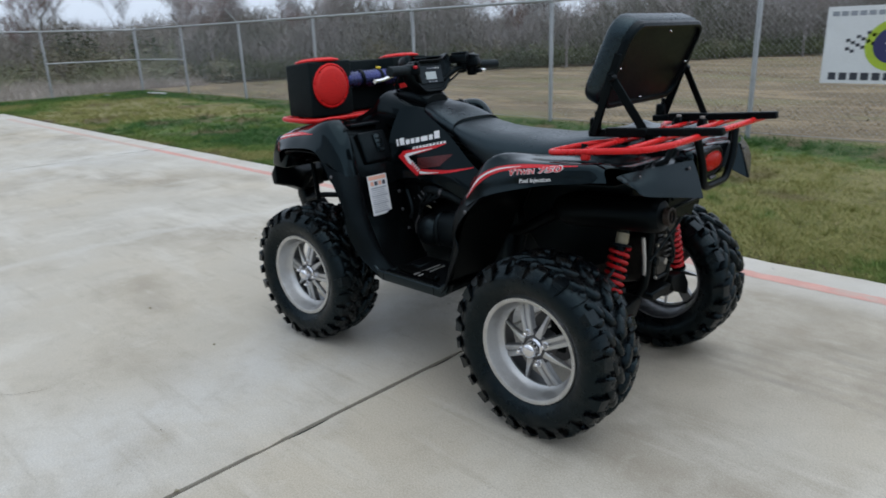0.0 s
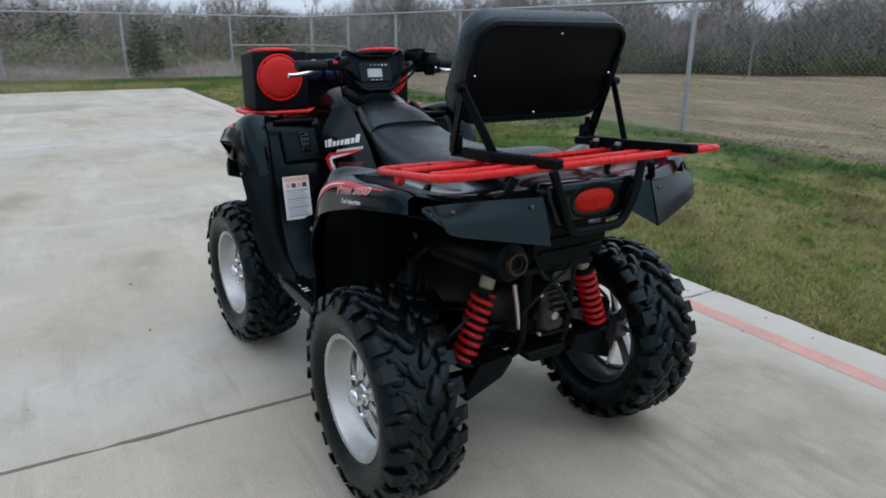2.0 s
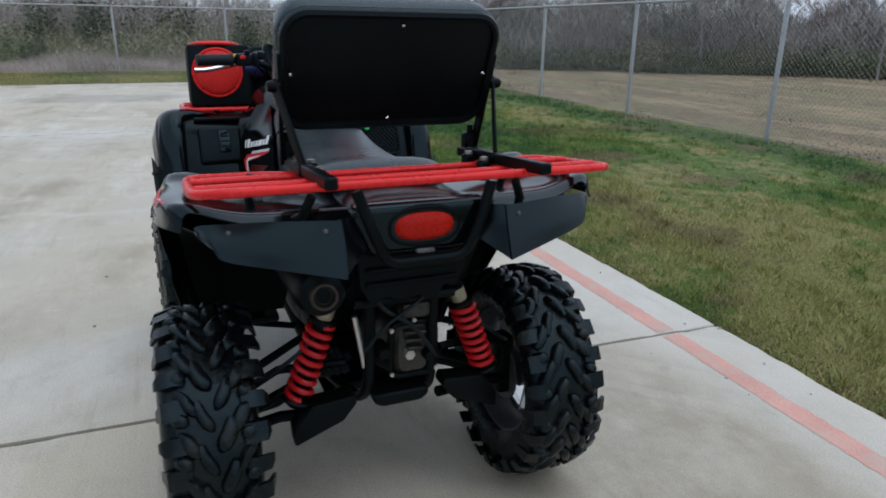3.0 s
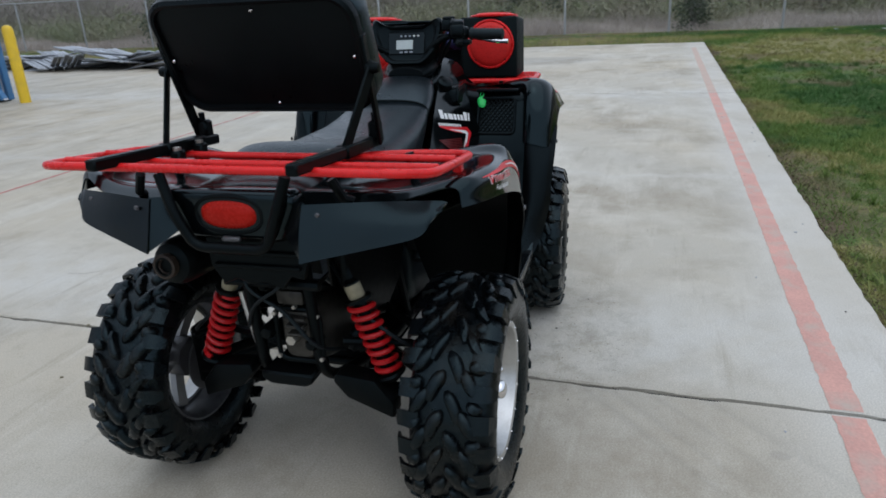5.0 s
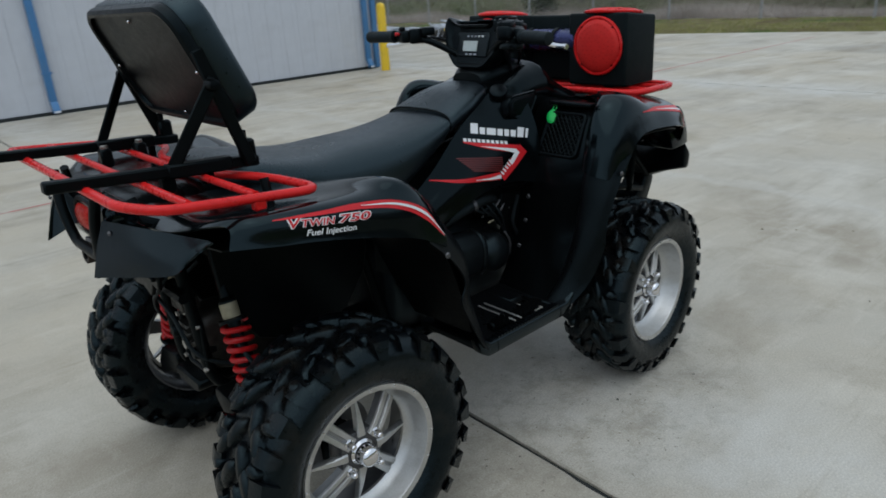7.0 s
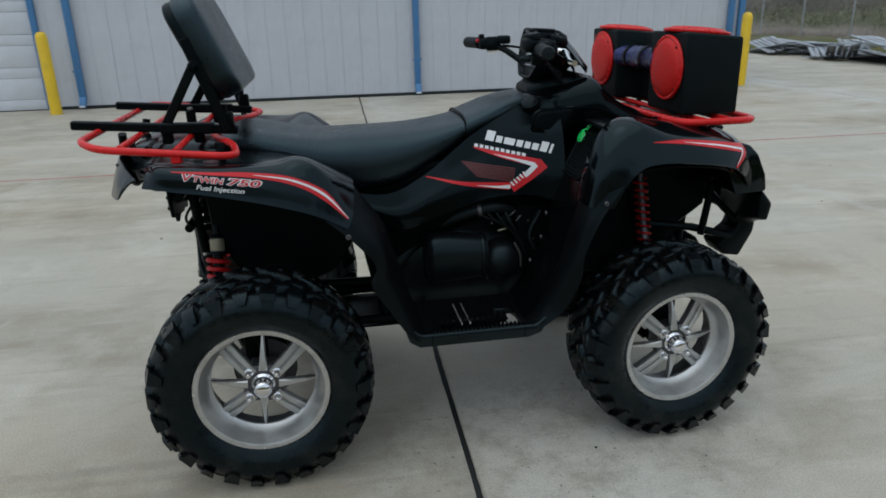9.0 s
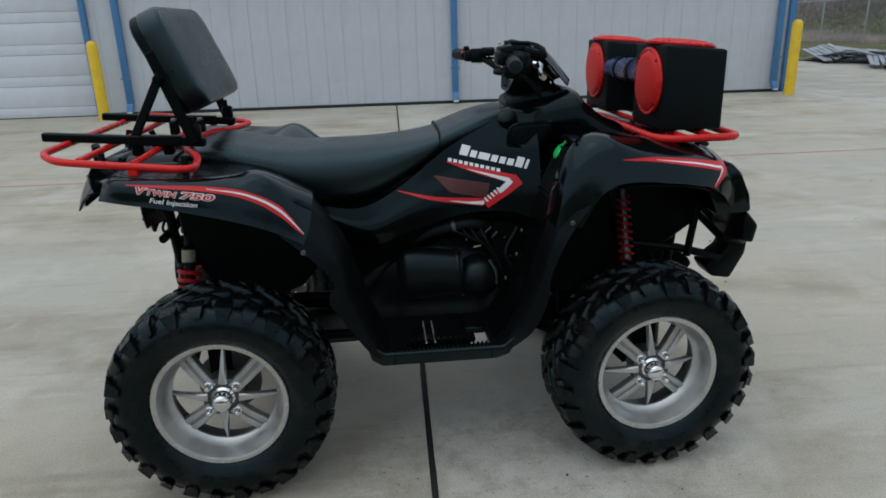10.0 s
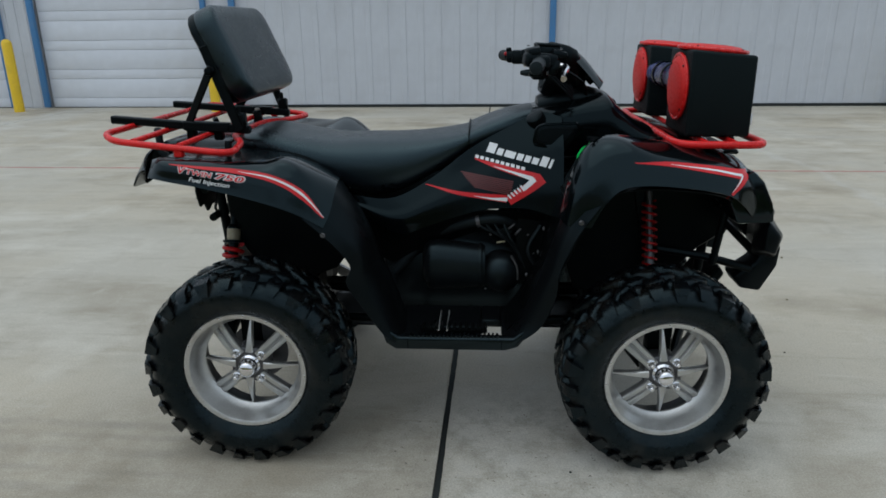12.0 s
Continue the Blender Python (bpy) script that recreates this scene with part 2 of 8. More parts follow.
def green_amount(n, l, vec):
    """Patches of lush green on straw: broad noise, ragged by finer noise, with lush strips where water lies."""
    def nz(scale, detail):
        t = n.new("ShaderNodeTexNoise")
        t.inputs["Scale"].default_value, t.inputs["Detail"].default_value = scale, detail
        l.new(vec, t.inputs["Vector"])
        return t.outputs[0]

    def op(kind, a, b):
        t = n.new("ShaderNodeMath")
        t.operation = kind
        for k, v in ((0, a), (1, b)):
            if isinstance(v, (int, float)):
                t.inputs[k].default_value = v
            else:
                l.new(v, t.inputs[k])
        return t.outputs[0]

    def bump(src, c, w):
        d = op("DIVIDE", op("SUBTRACT", src, c), w)
        return op("POWER", 2.718, op("MULTIPLY", op("MULTIPLY", d, d), -1.0))

    sep = n.new("ShaderNodeSeparateXYZ")
    l.new(vec, sep.inputs[0])
    x, y = sep.outputs[0], sep.outputs[1]
    a = op("ADD", op("ADD", op("MULTIPLY", nz(0.55, 4), 0.95), op("MULTIPLY", nz(1.9, 5), 0.44)), op("MULTIPLY", nz(7.0, 4), 0.44))
    wet = op("ADD", op("MULTIPLY", bump(y, -6.2, 0.45), 0.34), op("MULTIPLY", bump(x, 18.8, 0.8), 0.22))
    lush = op("ADD", op("MULTIPLY", bump(x, 7.3, 2.4), bump(y, -3.4, 1.0)), op("MULTIPLY", bump(x, 10.5, 0.7), bump(y, -3.1, 0.6)))
    dry = op("ADD", op("MULTIPLY", bump(x, 13.3, 2.2), bump(y, -3.9, 1.3)), op("MULTIPLY", bump(x, 17.6, 3.0), bump(y, 9.0, 7.0)))
    a = op("SUBTRACT", op("ADD", a, op("ADD", wet, op("MULTIPLY", lush, 0.32))), op("MULTIPLY", op("ADD", dry, op("MULTIPLY", op("MULTIPLY", bump(x, 0.3, 2.6), bump(y, -3.8, 1.2)), 0.35)), 0.30))
    mr = n.new("ShaderNodeMapRange")
    mr.inputs[1].default_value, mr.inputs[2].default_value = 0.87, 0.96
    l.new(a, mr.inputs[0])
    deep = n.new("ShaderNodeMapRange")
    deep.inputs[1].default_value, deep.inputs[2].default_value = 1.04, 1.13
    l.new(a, deep.inputs[0])
    return mr.outputs[0], deep.outputs[0]


def grass_material():
    m = bpy.data.materials.new("grass_blades")
    m.use_nodes = True
    n, l = m.node_tree.nodes, m.node_tree.links
    p = n["Principled BSDF"]
    p.inputs["Roughness"].default_value = 0.7
    p.inputs["Specular IOR Level"].default_value = 0.25
    g, tc = n.new("ShaderNodeNewGeometry"), n.new("ShaderNodeTexCoord")
    gr, deep = green_amount(n, l, tc.outputs["Object"])
    cols = []
    for a, b in (((0.38, 0.345, 0.13), (0.145, 0.18, 0.046)), ((0.075, 0.148, 0.026), (0.170, 0.232, 0.055)), ((0.028, 0.090, 0.021), (0.070, 0.155, 0.034))):
        mx = n.new("ShaderNodeMix")
        mx.data_type = "RGBA"
        mx.inputs[6].default_value, mx.inputs[7].default_value = (*a, 1), (*b, 1)
        l.new(g.outputs["Random Per Island"], mx.inputs[0])
        cols.append(mx.outputs[2])
    low = cols[0]
    for amount, col in ((gr, cols[1]), (deep, cols[2])):
        top = n.new("ShaderNodeMix")
        top.data_type = "RGBA"
        l.new(amount, top.inputs[0])
        l.new(low, top.inputs[6])
        l.new(col, top.inputs[7])
        low = top.outputs[2]
    bare, br, last = n.new("ShaderNodeTexNoise"), n.new("ShaderNodeMapRange"), n.new("ShaderNodeMix")
    bare.inputs["Scale"].default_value, bare.inputs["Detail"].default_value = 0.9, 6
    l.new(tc.outputs["Object"], bare.inputs["Vector"])
    br.inputs[1].default_value, br.inputs[2].default_value, br.inputs[4].default_value = 0.56, 0.62, 0.5
    l.new(bare.outputs[0], br.inputs[0])
    last.data_type = "RGBA"
    last.inputs[7].default_value = (0.15, 0.105, 0.065, 1)
    l.new(br.outputs[0], last.inputs[0])
    l.new(top.outputs[2], last.inputs[6])
    l.new(last.outputs[2], p.inputs["Base Color"])
    return m


M_GRASS = grass_material()

# ---- mesh helpers ----
def finish(bm, smooth=40):
    bmesh.ops.recalc_face_normals(bm, faces=bm.faces[:])
    me = bpy.data.meshes.new("mesh")
    bm.to_mesh(me)
    bm.free()
    me.polygons.foreach_set("use_smooth", [True] * len(me.polygons))
    me.set_sharp_from_angle(angle=radians(smooth))
    return me


def part(name, bm, mat, parent=None, label="", smooth=40):
    """Links a bmesh as one mesh object under a thing or a part."""
    ob = new(name, finish(bm, smooth))
    ob.data.name = name
    ob.data.materials.append(mat)
    ob.parent = parent
    return tagged(ob, label) if label else ob


def again(ob, m, parent=None):
    """The same mesh once more, as an object of its own."""
    c = new(ob.name.split(".")[0], ob.data)
    c.parent = parent or ob.parent
    c.matrix_basis = m
    if "label" in ob:
        c["label"] = ob["label"]
    return c


def thing(name, label, category, m=None, group="", kind=""):
    ob = new(name)
    ob.empty_display_size = 0.1
    if m is not None:
        ob.matrix_basis = m
    return tagged(ob, label, category, group, kind)


def rbox(bm, size, m=None, bevel=0.004, seg=2):
    """A box with rounded edges."""
    t = bmesh.ops.create_cube(bm, size=1)["verts"]
    bmesh.ops.scale(bm, vec=size, verts=t)
    if bevel:
        e = list({e for v in t for e in v.link_edges})
        r = bmesh.ops.bevel(bm, geom=e, offset=bevel, segments=seg, profile=0.5, affect="EDGES")
        t = list({v for f in r["faces"] for v in f.verts} | {v for v in t if v.is_valid})
    if m is not None:
        bmesh.ops.transform(bm, matrix=m, verts=t)
    return t


def box_bm(size, m=None, bevel=0.004, seg=2):
    bm = bmesh.new()
    rbox(bm, size, m, bevel, seg)
    return bm


def lathe(bm, profile, seg=32, m=None, closed=False):
    """Turns a profile of (radius, along) pairs round the y axis."""
    rings = []
    for r, a in profile:
        if r < 1e-6:
            rings.append([bm.verts.new((0, a, 0))])
        else:
            rings.append([bm.verts.new((r * math.cos(2 * math.pi * i / seg), a, r * math.sin(2 * math.pi * i / seg))) for i in range(seg)])
    pairs = list(zip(rings, rings[1:])) + ([(rings[-1], rings[0])] if closed else [])
    for p, q in pairs:
        for i in range(seg):
            j = (i + 1) % seg
            vs = [p[i % len(p)], p[j % len(p)], q[j % len(q)], q[i % len(q)]]
            vs = list(dict.fromkeys(vs))
            if len(vs) > 2:
                bm.faces.new(vs)
    vs = [v for r in rings for v in r]
    if m is not None:
        bmesh.ops.transform(bm, matrix=m, verts=vs)
    return vs


def lathe_bm(profile, seg=32, m=None, closed=False):
    bm = bmesh.new()
    lathe(bm, profile, seg, m, closed)
    return bm


def catmull(p, n, closed=False):
    """n points spread along a smooth curve through p."""
    p = np.array(p, float)
    k = len(p)
    out = []
    for u in np.linspace(0, k if closed else k - 1, n, endpoint=not closed):
        i = int(u)
        if not closed:
            i = min(i, k - 2)
        f = u - i
        g = (lambda j: p[j % k]) if closed else (lambda j: p[j] if 0 <= j < k else (2 * p[0] - p[1] if j < 0 else 2 * p[-1] - p[-2]))
        a, b, c, d = g(i - 1), g(i), g(i + 1), g(i + 2)
        out.append(0.5 * (2 * b + (c - a) * f + (2 * a - 5 * b + 4 * c - d) * f ** 2 + (3 * b - a - 3 * c + d) * f ** 3))
    return np.array(out)


def rounded(pts, rad, steps=5, closed=False):
    """A polyline with its corners rounded off."""
    pts = [Vector(p) for p in pts]
    out = []
    n = len(pts)
    for i, p in enumerate(pts):
        if not closed and i in (0, n - 1):
            out.append(p)
            continue
        a, b = pts[i - 1], pts[(i + 1) % n]
        da, db = (a - p), (b - p)
        r = min(rad, da.length * 0.45, db.length * 0.45)
        s, e = p + da.normalized() * r, p + db.normalized() * r
        for k in range(steps + 1):
            f = k / steps
            out.append(s * (1 - f) ** 2 + p * 2 * f * (1 - f) + e * f ** 2)
    return out


def sweep(bm, pts, r, seg=10, closed=False, caps=True):
    """A round bar along a line of points; r may be one radius or one a point."""
    pts = [Vector(p) for p in pts]
    n = len(pts)
    rs = list(r) if isinstance(r, (list, tuple, np.ndarray)) else [r] * n
    up = None
    rings = []
    for i, p in enumerate(pts):
        t = (pts[(i + 1) % n] - pts[i - 1]) if closed else (pts[min(i + 1, n - 1)] - pts[max(i - 1, 0)])
        t.normalize()
        if up is None:
            up = t.orthogonal().normalized()
        up = (up - t * up.dot(t)).normalized()
        side = t.cross(up)
        rings.append([bm.verts.new(p + (up * math.cos(2 * math.pi * k / seg) + side * math.sin(2 * math.pi * k / seg)) * rs[i]) for k in range(seg)])
    for a, b in zip(rings, rings[1:] + (rings[:1] if closed else [])):
        for k in range(seg):
            bm.faces.new((a[k], a[(k + 1) % seg], b[(k + 1) % seg], b[k]))
    if caps and not closed:
        bm.faces.new(rings[0])
        bm.faces.new(rings[-1])
    return bm


def tube(pts, r, seg=10, closed=False):
    return sweep(bmesh.new(), pts, r, seg, closed)


def grid_pts(ctrl, nu, nv):
    """A smooth grid of nu x nv points through a net of control points."""
    rows = [catmull(r, nv) for r in ctrl]
    return np.array([catmull([r[j] for r in rows], nu) for j in range(nv)]).transpose(1, 0, 2)


def shell_grid(bm, g, thick, s=1):
    """A panel of that thickness through a grid of points; s mirrors it in y."""
    g = np.array(g, float)
    g[..., 1] *= s
    du = np.gradient(g, axis=0)
    dv = np.gradient(g, axis=1)
    nn = np.cross(du, dv)
    nn /= np.maximum(np.linalg.norm(nn, axis=2, keepdims=True), 1e-9)
    nu, nv = g.shape[:2]
    a = [[bm.verts.new(g[i, j]) for j in range(nv)] for i in range(nu)]
    b = [[bm.verts.new(g[i, j] - nn[i, j] * thick) for j in range(nv)] for i in range(nu)]
    for i in range(nu - 1):
        for j in range(nv - 1):
            bm.faces.new((a[i][j], a[i + 1][j], a[i + 1][j + 1], a[i][j + 1]))
            bm.faces.new((b[i][j], b[i][j + 1], b[i + 1][j + 1], b[i + 1][j]))
    rim = [(i, 0) for i in range(nu)] + [(nu - 1, j) for j in range(1, nv)] + [(i, nv - 1) for i in range(nu - 2, -1, -1)] + [(0, j) for j in range(nv - 2, 0, -1)]
    for (i, j), (k, l) in zip(rim, rim[1:] + rim[:1]):
        bm.faces.new((a[i][j], b[i][j], b[k][l], a[k][l]))
    return bm


def shell(ctrl, nu, nv, thick, s=1):
    return shell_grid(bmesh.new(), grid_pts(ctrl, nu, nv), thick, s)


def prism(poly, y0, y1, bevel=0.006, seg=2, bm=None, m=None):
    """A plate with an outline in the xz plane, from y0 to y1, with rounded edges."""
    own = bmesh.new()
    f = own.faces.new([own.verts.new((x, y0, z)) for x, z in poly])
    r = bmesh.ops.extrude_face_region(own, geom=[f])
    for v in r["geom"]:
        if isinstance(v, bmesh.types.BMVert):
            v.co.y = y1
    if bevel:
        bmesh.ops.bevel(own, geom=own.edges[:], offset=bevel, segments=seg, profile=0.5, affect="EDGES")
    if m is not None:
        bmesh.ops.transform(own, matrix=m, verts=own.verts[:])
    if bm is None:
        return own
    tmp = bpy.data.meshes.new("tmp")
    own.to_mesh(tmp)
    own.free()
    bm.from_mesh(tmp)
    bpy.data.meshes.remove(tmp)
    return bm


def ring_loft(stations, bevel):
    """A body through outlines in the xz plane at several y, with eased edges."""
    bm = bmesh.new()
    rings = [[bm.verts.new((x, y, z)) for x, z in outline] for y, outline in stations]
    for a, c in zip(rings, rings[1:]):
        for k in range(len(a)):
            bm.faces.new((a[k], a[(k + 1) % len(a)], c[(k + 1) % len(a)], c[k]))
    bm.faces.new(rings[0])
    bm.faces.new(rings[-1])
    bmesh.ops.recalc_face_normals(bm, faces=bm.faces[:])
    bmesh.ops.bevel(bm, geom=[e for e in bm.edges if e.calc_face_angle(0) > 0.5], offset=bevel, segments=2, profile=0.5, affect="EDGES")
    return bm


def section_loft(bm, stations, seg=20, power=2.6, y0=0.0):
    """A closed body along x: stations of x, half width, top z, bottom z, with squarish round sections."""
    st = catmull(stations, len(stations) * 4)
    rings = []
    for x, hw, zt, zb in st:
        c, h = (zt + zb) / 2, (zt - zb) / 2
        ring = []
        for k in range(seg):
            a = 2 * math.pi * k / seg
            ca, sa = math.cos(a), math.sin(a)
            e = 2 / power
            ring.append(bm.verts.new((x, y0 + hw * math.copysign(abs(ca) ** e, ca), c + h * math.copysign(abs(sa) ** e, sa))))
        rings.append(ring)
    for a, b in zip(rings, rings[1:]):
        for k in range(seg):
            bm.faces.new((a[k], a[(k + 1) % seg], b[(k + 1) % seg], b[k]))
    bm.faces.new(rings[0])
    bm.faces.new(rings[-1])
    return bm


def to_dir(a, b):
    """Pose that lays the y axis from a to b."""
    a, b = Vector(a), Vector(b)
    return Matrix.Translation(a) @ (b - a).to_track_quat("Y", "Z").to_matrix().to_4x4()


def mesh_from(name, verts, faces, mat, parent=None):
    me = bpy.data.meshes.new(name)
    me.from_pydata(verts, [], faces)
    me.materials.append(mat)
    ob = new(name, me)
    ob.parent = parent
    return ob

# ---- the ground, the concrete yard and its edge ----
PAD_Y, PAD_X, WALL_Y = -1.868, 15.65, 9.68
F_Y, F_X, F_H = -6.665, 19.69, 1.79      # chain link fence: two lines and their height


def pad_end(y):
    """Far end of the concrete, which slants away from the fence."""
    return 15.65 - 0.02 * (y + 1.87) - 0.0095 * (y + 1.87) ** 2


def ground_material():
    m = bpy.data.materials.new("lawn_and_dirt")
    m.use_nodes = True
    n, l = m.node_tree.nodes, m.node_tree.links
    p = n["Principled BSDF"]
    p.inputs["Roughness"].default_value = 0.9
    p.inputs["Specular IOR Level"].default_value = 0.2
    tc, sep = n.new("ShaderNodeTexCoord"), n.new("ShaderNodeSeparateXYZ")
    l.new(tc.outputs["Object"], sep.inputs[0])

    def nz(scale, detail=5, stretch=None):
        t = n.new("ShaderNodeTexNoise")
        t.inputs["Scale"].default_value, t.inputs["Detail"].default_value = scale, detail
        if stretch:
            mp = n.new("ShaderNodeMapping")
            mp.inputs["Scale"].default_value = stretch
            l.new(tc.outputs["Object"], mp.inputs[0])
            l.new(mp.outputs[0], t.inputs["Vector"])
        else:
            l.new(tc.outputs["Object"], t.inputs["Vector"])
        return t.outputs[0]

    def rng(src, a, b, c=0.0, d=1.0):
        t = n.new("ShaderNodeMapRange")
        for k, v in zip((1, 2, 3, 4), (a, b, c, d)):
            t.inputs[k].default_value = v
        l.new(src, t.inputs[0])
        return t.outputs[0]

    def mix(f, a, b):
        t = n.new("ShaderNodeMix")
        t.data_type = "RGBA"
        l.new(f, t.inputs[0])
        for k, v in ((6, a), (7, b)):
            if isinstance(v, tuple):
                t.inputs[k].default_value = (*v, 1)
            else:
                l.new(v, t.inputs[k])
        return t.outputs[2]

    gr, deep = green_amount(n, l, tc.outputs["Object"])
    lawn = mix(deep, mix(gr, (0.225, 0.205, 0.088), (0.065, 0.130, 0.024)), (0.025, 0.075, 0.015))
    lawn = mix(rng(nz(13, 4), 0.50, 0.68, 0, 0.6), lawn, (0.155, 0.118, 0.07))
    lawn = mix(rng(nz(0.9, 6), 0.53, 0.62, 0, 0.85), lawn, (0.12, 0.085, 0.05))
    lawn = mix(rng(nz(3.5, 5), 0.55, 0.66, 0, 0.6), lawn, (0.045, 0.065, 0.022))
    lawn = mix(rng(nz(38, 5), 0.50, 0.64, 0, 0.75), lawn, (0.055, 0.060, 0.025))
    lawn = mix(rng(nz(55, 4), 0.55, 0.68, 0, 0.7), lawn, (0.36, 0.31, 0.15))
    # bare crumbled soil along the concrete
    edge = n.new("ShaderNodeMath")
    edge.operation = "MULTIPLY"
    l.new(rng(sep.outputs[1], PAD_Y - 0.55, PAD_Y - 0.05), edge.inputs[0])
    l.new(rng(nz(1.6, 5), 0.42, 0.6), edge.inputs[1])
    lawn = mix(edge.outputs[0], lawn, (0.12, 0.085, 0.055))
    dirt = mix(rng(nz(0.3), 0.38, 0.62), (0.200, 0.156, 0.096), (0.150, 0.116, 0.071))
    dirt = mix(rng(nz(0.8, 7, (0.5, 1.2, 1)), 0.49, 0.58, 0, 0.8), dirt, (0.29, 0.225, 0.135))
    dirt = mix(rng(nz(1.3, 7, (0.6, 1.5, 1)), 0.54, 0.66, 0, 0.8), dirt, (0.13, 0.10, 0.065))
    dirt = mix(rng(nz(0.55, 7, (0.45, 1.3, 1)), 0.50, 0.62, 0, 0.7), dirt, (0.165, 0.16, 0.075))
    dirt = mix(rng(nz(3.5, 7, (0.6, 1.6, 1)), 0.53, 0.64, 0, 0.75), dirt, (0.10, 0.08, 0.05))
    dirt = mix(rng(nz(9, 6), 0.56, 0.68, 0, 0.7), dirt, (0.31, 0.25, 0.16))
    out = mix(rng(sep.outputs[1], F_Y + 0.05, F_Y - 0.35), lawn, dirt)
    l.new(out, p.inputs["Base Color"])
    bp = n.new("ShaderNodeBump")
    bp.inputs["Strength"].default_value, bp.inputs["Distance"].default_value = 0.7, 0.02
    l.new(nz(22, 4), bp.inputs["Height"])
    l.new(bp.outputs[0], p.inputs["Normal"])
    return m


def concrete_material():
    m = bpy.data.materials.new("worn_concrete")
    m.use_nodes = True
    n, l = m.node_tree.nodes, m.node_tree.links
    p = n["Principled BSDF"]
    p.inputs["Specular IOR Level"].default_value = 0.35
    tc, sep = n.new("ShaderNodeTexCoord"), n.new("ShaderNodeSeparateXYZ")
    l.new(tc.outputs["Object"], sep.inputs[0])

    def nz(scale, detail=5, stretch=None, rough=0.5):
        t = n.new("ShaderNodeTexNoise")
        t.inputs["Scale"].default_value, t.inputs["Detail"].default_value = scale, detail
        t.inputs["Roughness"].default_value = rough
        if stretch:
            mp = n.new("ShaderNodeMapping")
            mp.inputs["Scale"].default_value = stretch
            l.new(tc.outputs["Object"], mp.inputs[0])
            l.new(mp.outputs[0], t.inputs["Vector"])
        else:
            l.new(tc.outputs["Object"], t.inputs["Vector"])
        return t.outputs[0]

    def rng(src, a, b, c=0.0, d=1.0):
        t = n.new("ShaderNodeMapRange")
        for k, v in zip((1, 2, 3, 4), (a, b, c, d)):
            t.inputs[k].default_value = v
        l.new(src, t.inputs[0])
        return t.outputs[0]

    def mix(f, a, b):
        t = n.new("ShaderNodeMix")
        t.data_type = "RGBA"
        l.new(f, t.inputs[0])
        for k, v in ((6, a), (7, b)):
            if isinstance(v, tuple):
                t.inputs[k].default_value = (*v, 1)
            else:
                l.new(v, t.inputs[k])
        return t.outputs[2]

    def math2(op, a, b):
        t = n.new("ShaderNodeMath")
        t.operation = op
        for k, v in ((0, a), (1, b)):
            if isinstance(v, (int, float)):
                t.inputs[k].default_value = v
            else:
                l.new(v, t.inputs[k])
        return t.outputs[0]

    warm, cool, mud, pale = (0.485, 0.43, 0.335), (0.465, 0.43, 0.36), (0.30, 0.258, 0.192), (0.59, 0.553, 0.475)
    base = mix(rng(nz(0.45, 6, rough=0.6), 0.38, 0.60), warm, cool)
    # broad damp and bleached drifts, trails along the way of driving
    base = mix(rng(nz(0.7, 7, (0.8, 1.3, 1), 0.65), 0.50, 0.66, 0, 0.8), base, mud)
    base = mix(rng(nz(0.9, 7, (0.5, 1.8, 1), 0.65), 0.53, 0.66, 0, 0.7), base, pale)
    base = mix(rng(nz(1.1, 6, (1.3, 0.8, 1), 0.65), 0.54, 0.68, 0, 0.6), base, pale)
    # pale washed bands beside the joints, with ragged sides
    wob = math2("MULTIPLY", math2("SUBTRACT", nz(0.9, 6, rough=0.65), 0.5), 1.1)
    xw = math2("ADD", sep.outputs[0], wob)
    for c, half in ((0.42, 0.55), (7.3, 0.62), (-7.2, 0.6), (3.1, 0.10)):
        d = math2("ABSOLUTE", math2("SUBTRACT", xw, c), 0.0)
        base = mix(math2("MULTIPLY", rng(d, half * 0.25, half, 1.0, 0.0), rng(nz(2.6, 6, rough=0.7), 0.34, 0.6, 0.15, 0.8 if half > 0.2 else 0.45)), base, (0.56, 0.54, 0.49))
    # fine drag marks both ways
    base = mix(rng(nz(5.0, 6, (0.2, 2.2, 1), 0.65), 0.57, 0.70, 0, 0.4), base, mud)
    base = mix(rng(nz(6.0, 6, (0.25, 1.9, 1), 0.65), 0.58, 0.70, 0, 0.45), base, pale)
    # smudges, scuffs and fine speckle
    base = mix(rng(nz(3.0, 7, rough=0.7), 0.52, 0.72, 0, 0.38), base, mud)
    base = mix(rng(nz(7.0, 6, (1, 0.4, 1), 0.75), 0.58, 0.74, 0, 0.42), base, pale)
    base = mix(rng(nz(26, 5, rough=0.7), 0.60, 0.72, 0, 0.32), base, (0.24, 0.22, 0.18))
    for c, half in ((-0.40, 0.03), (-0.47, 0.02), (-0.56, 0.03), (-0.66, 0.018), (-0.75, 0.03), (-0.86, 0.022)):
        d = math2("ABSOLUTE", math2("SUBTRACT", math2("ADD", sep.outputs[1], math2("MULTIPLY", wob, 0.10)), c), 0.0)
        base = mix(math2("MULTIPLY", math2("MULTIPLY", rng(d, half * 0.4, half, 1.0, 0.0), math2("MULTIPLY", rng(sep.outputs[0], -0.7, -1.0), rng(sep.outputs[0], -4.2, -2.6))), rng(nz(4, 5), 0.35, 0.6, 0.05, 0.42)), base, (0.22, 0.21, 0.185))
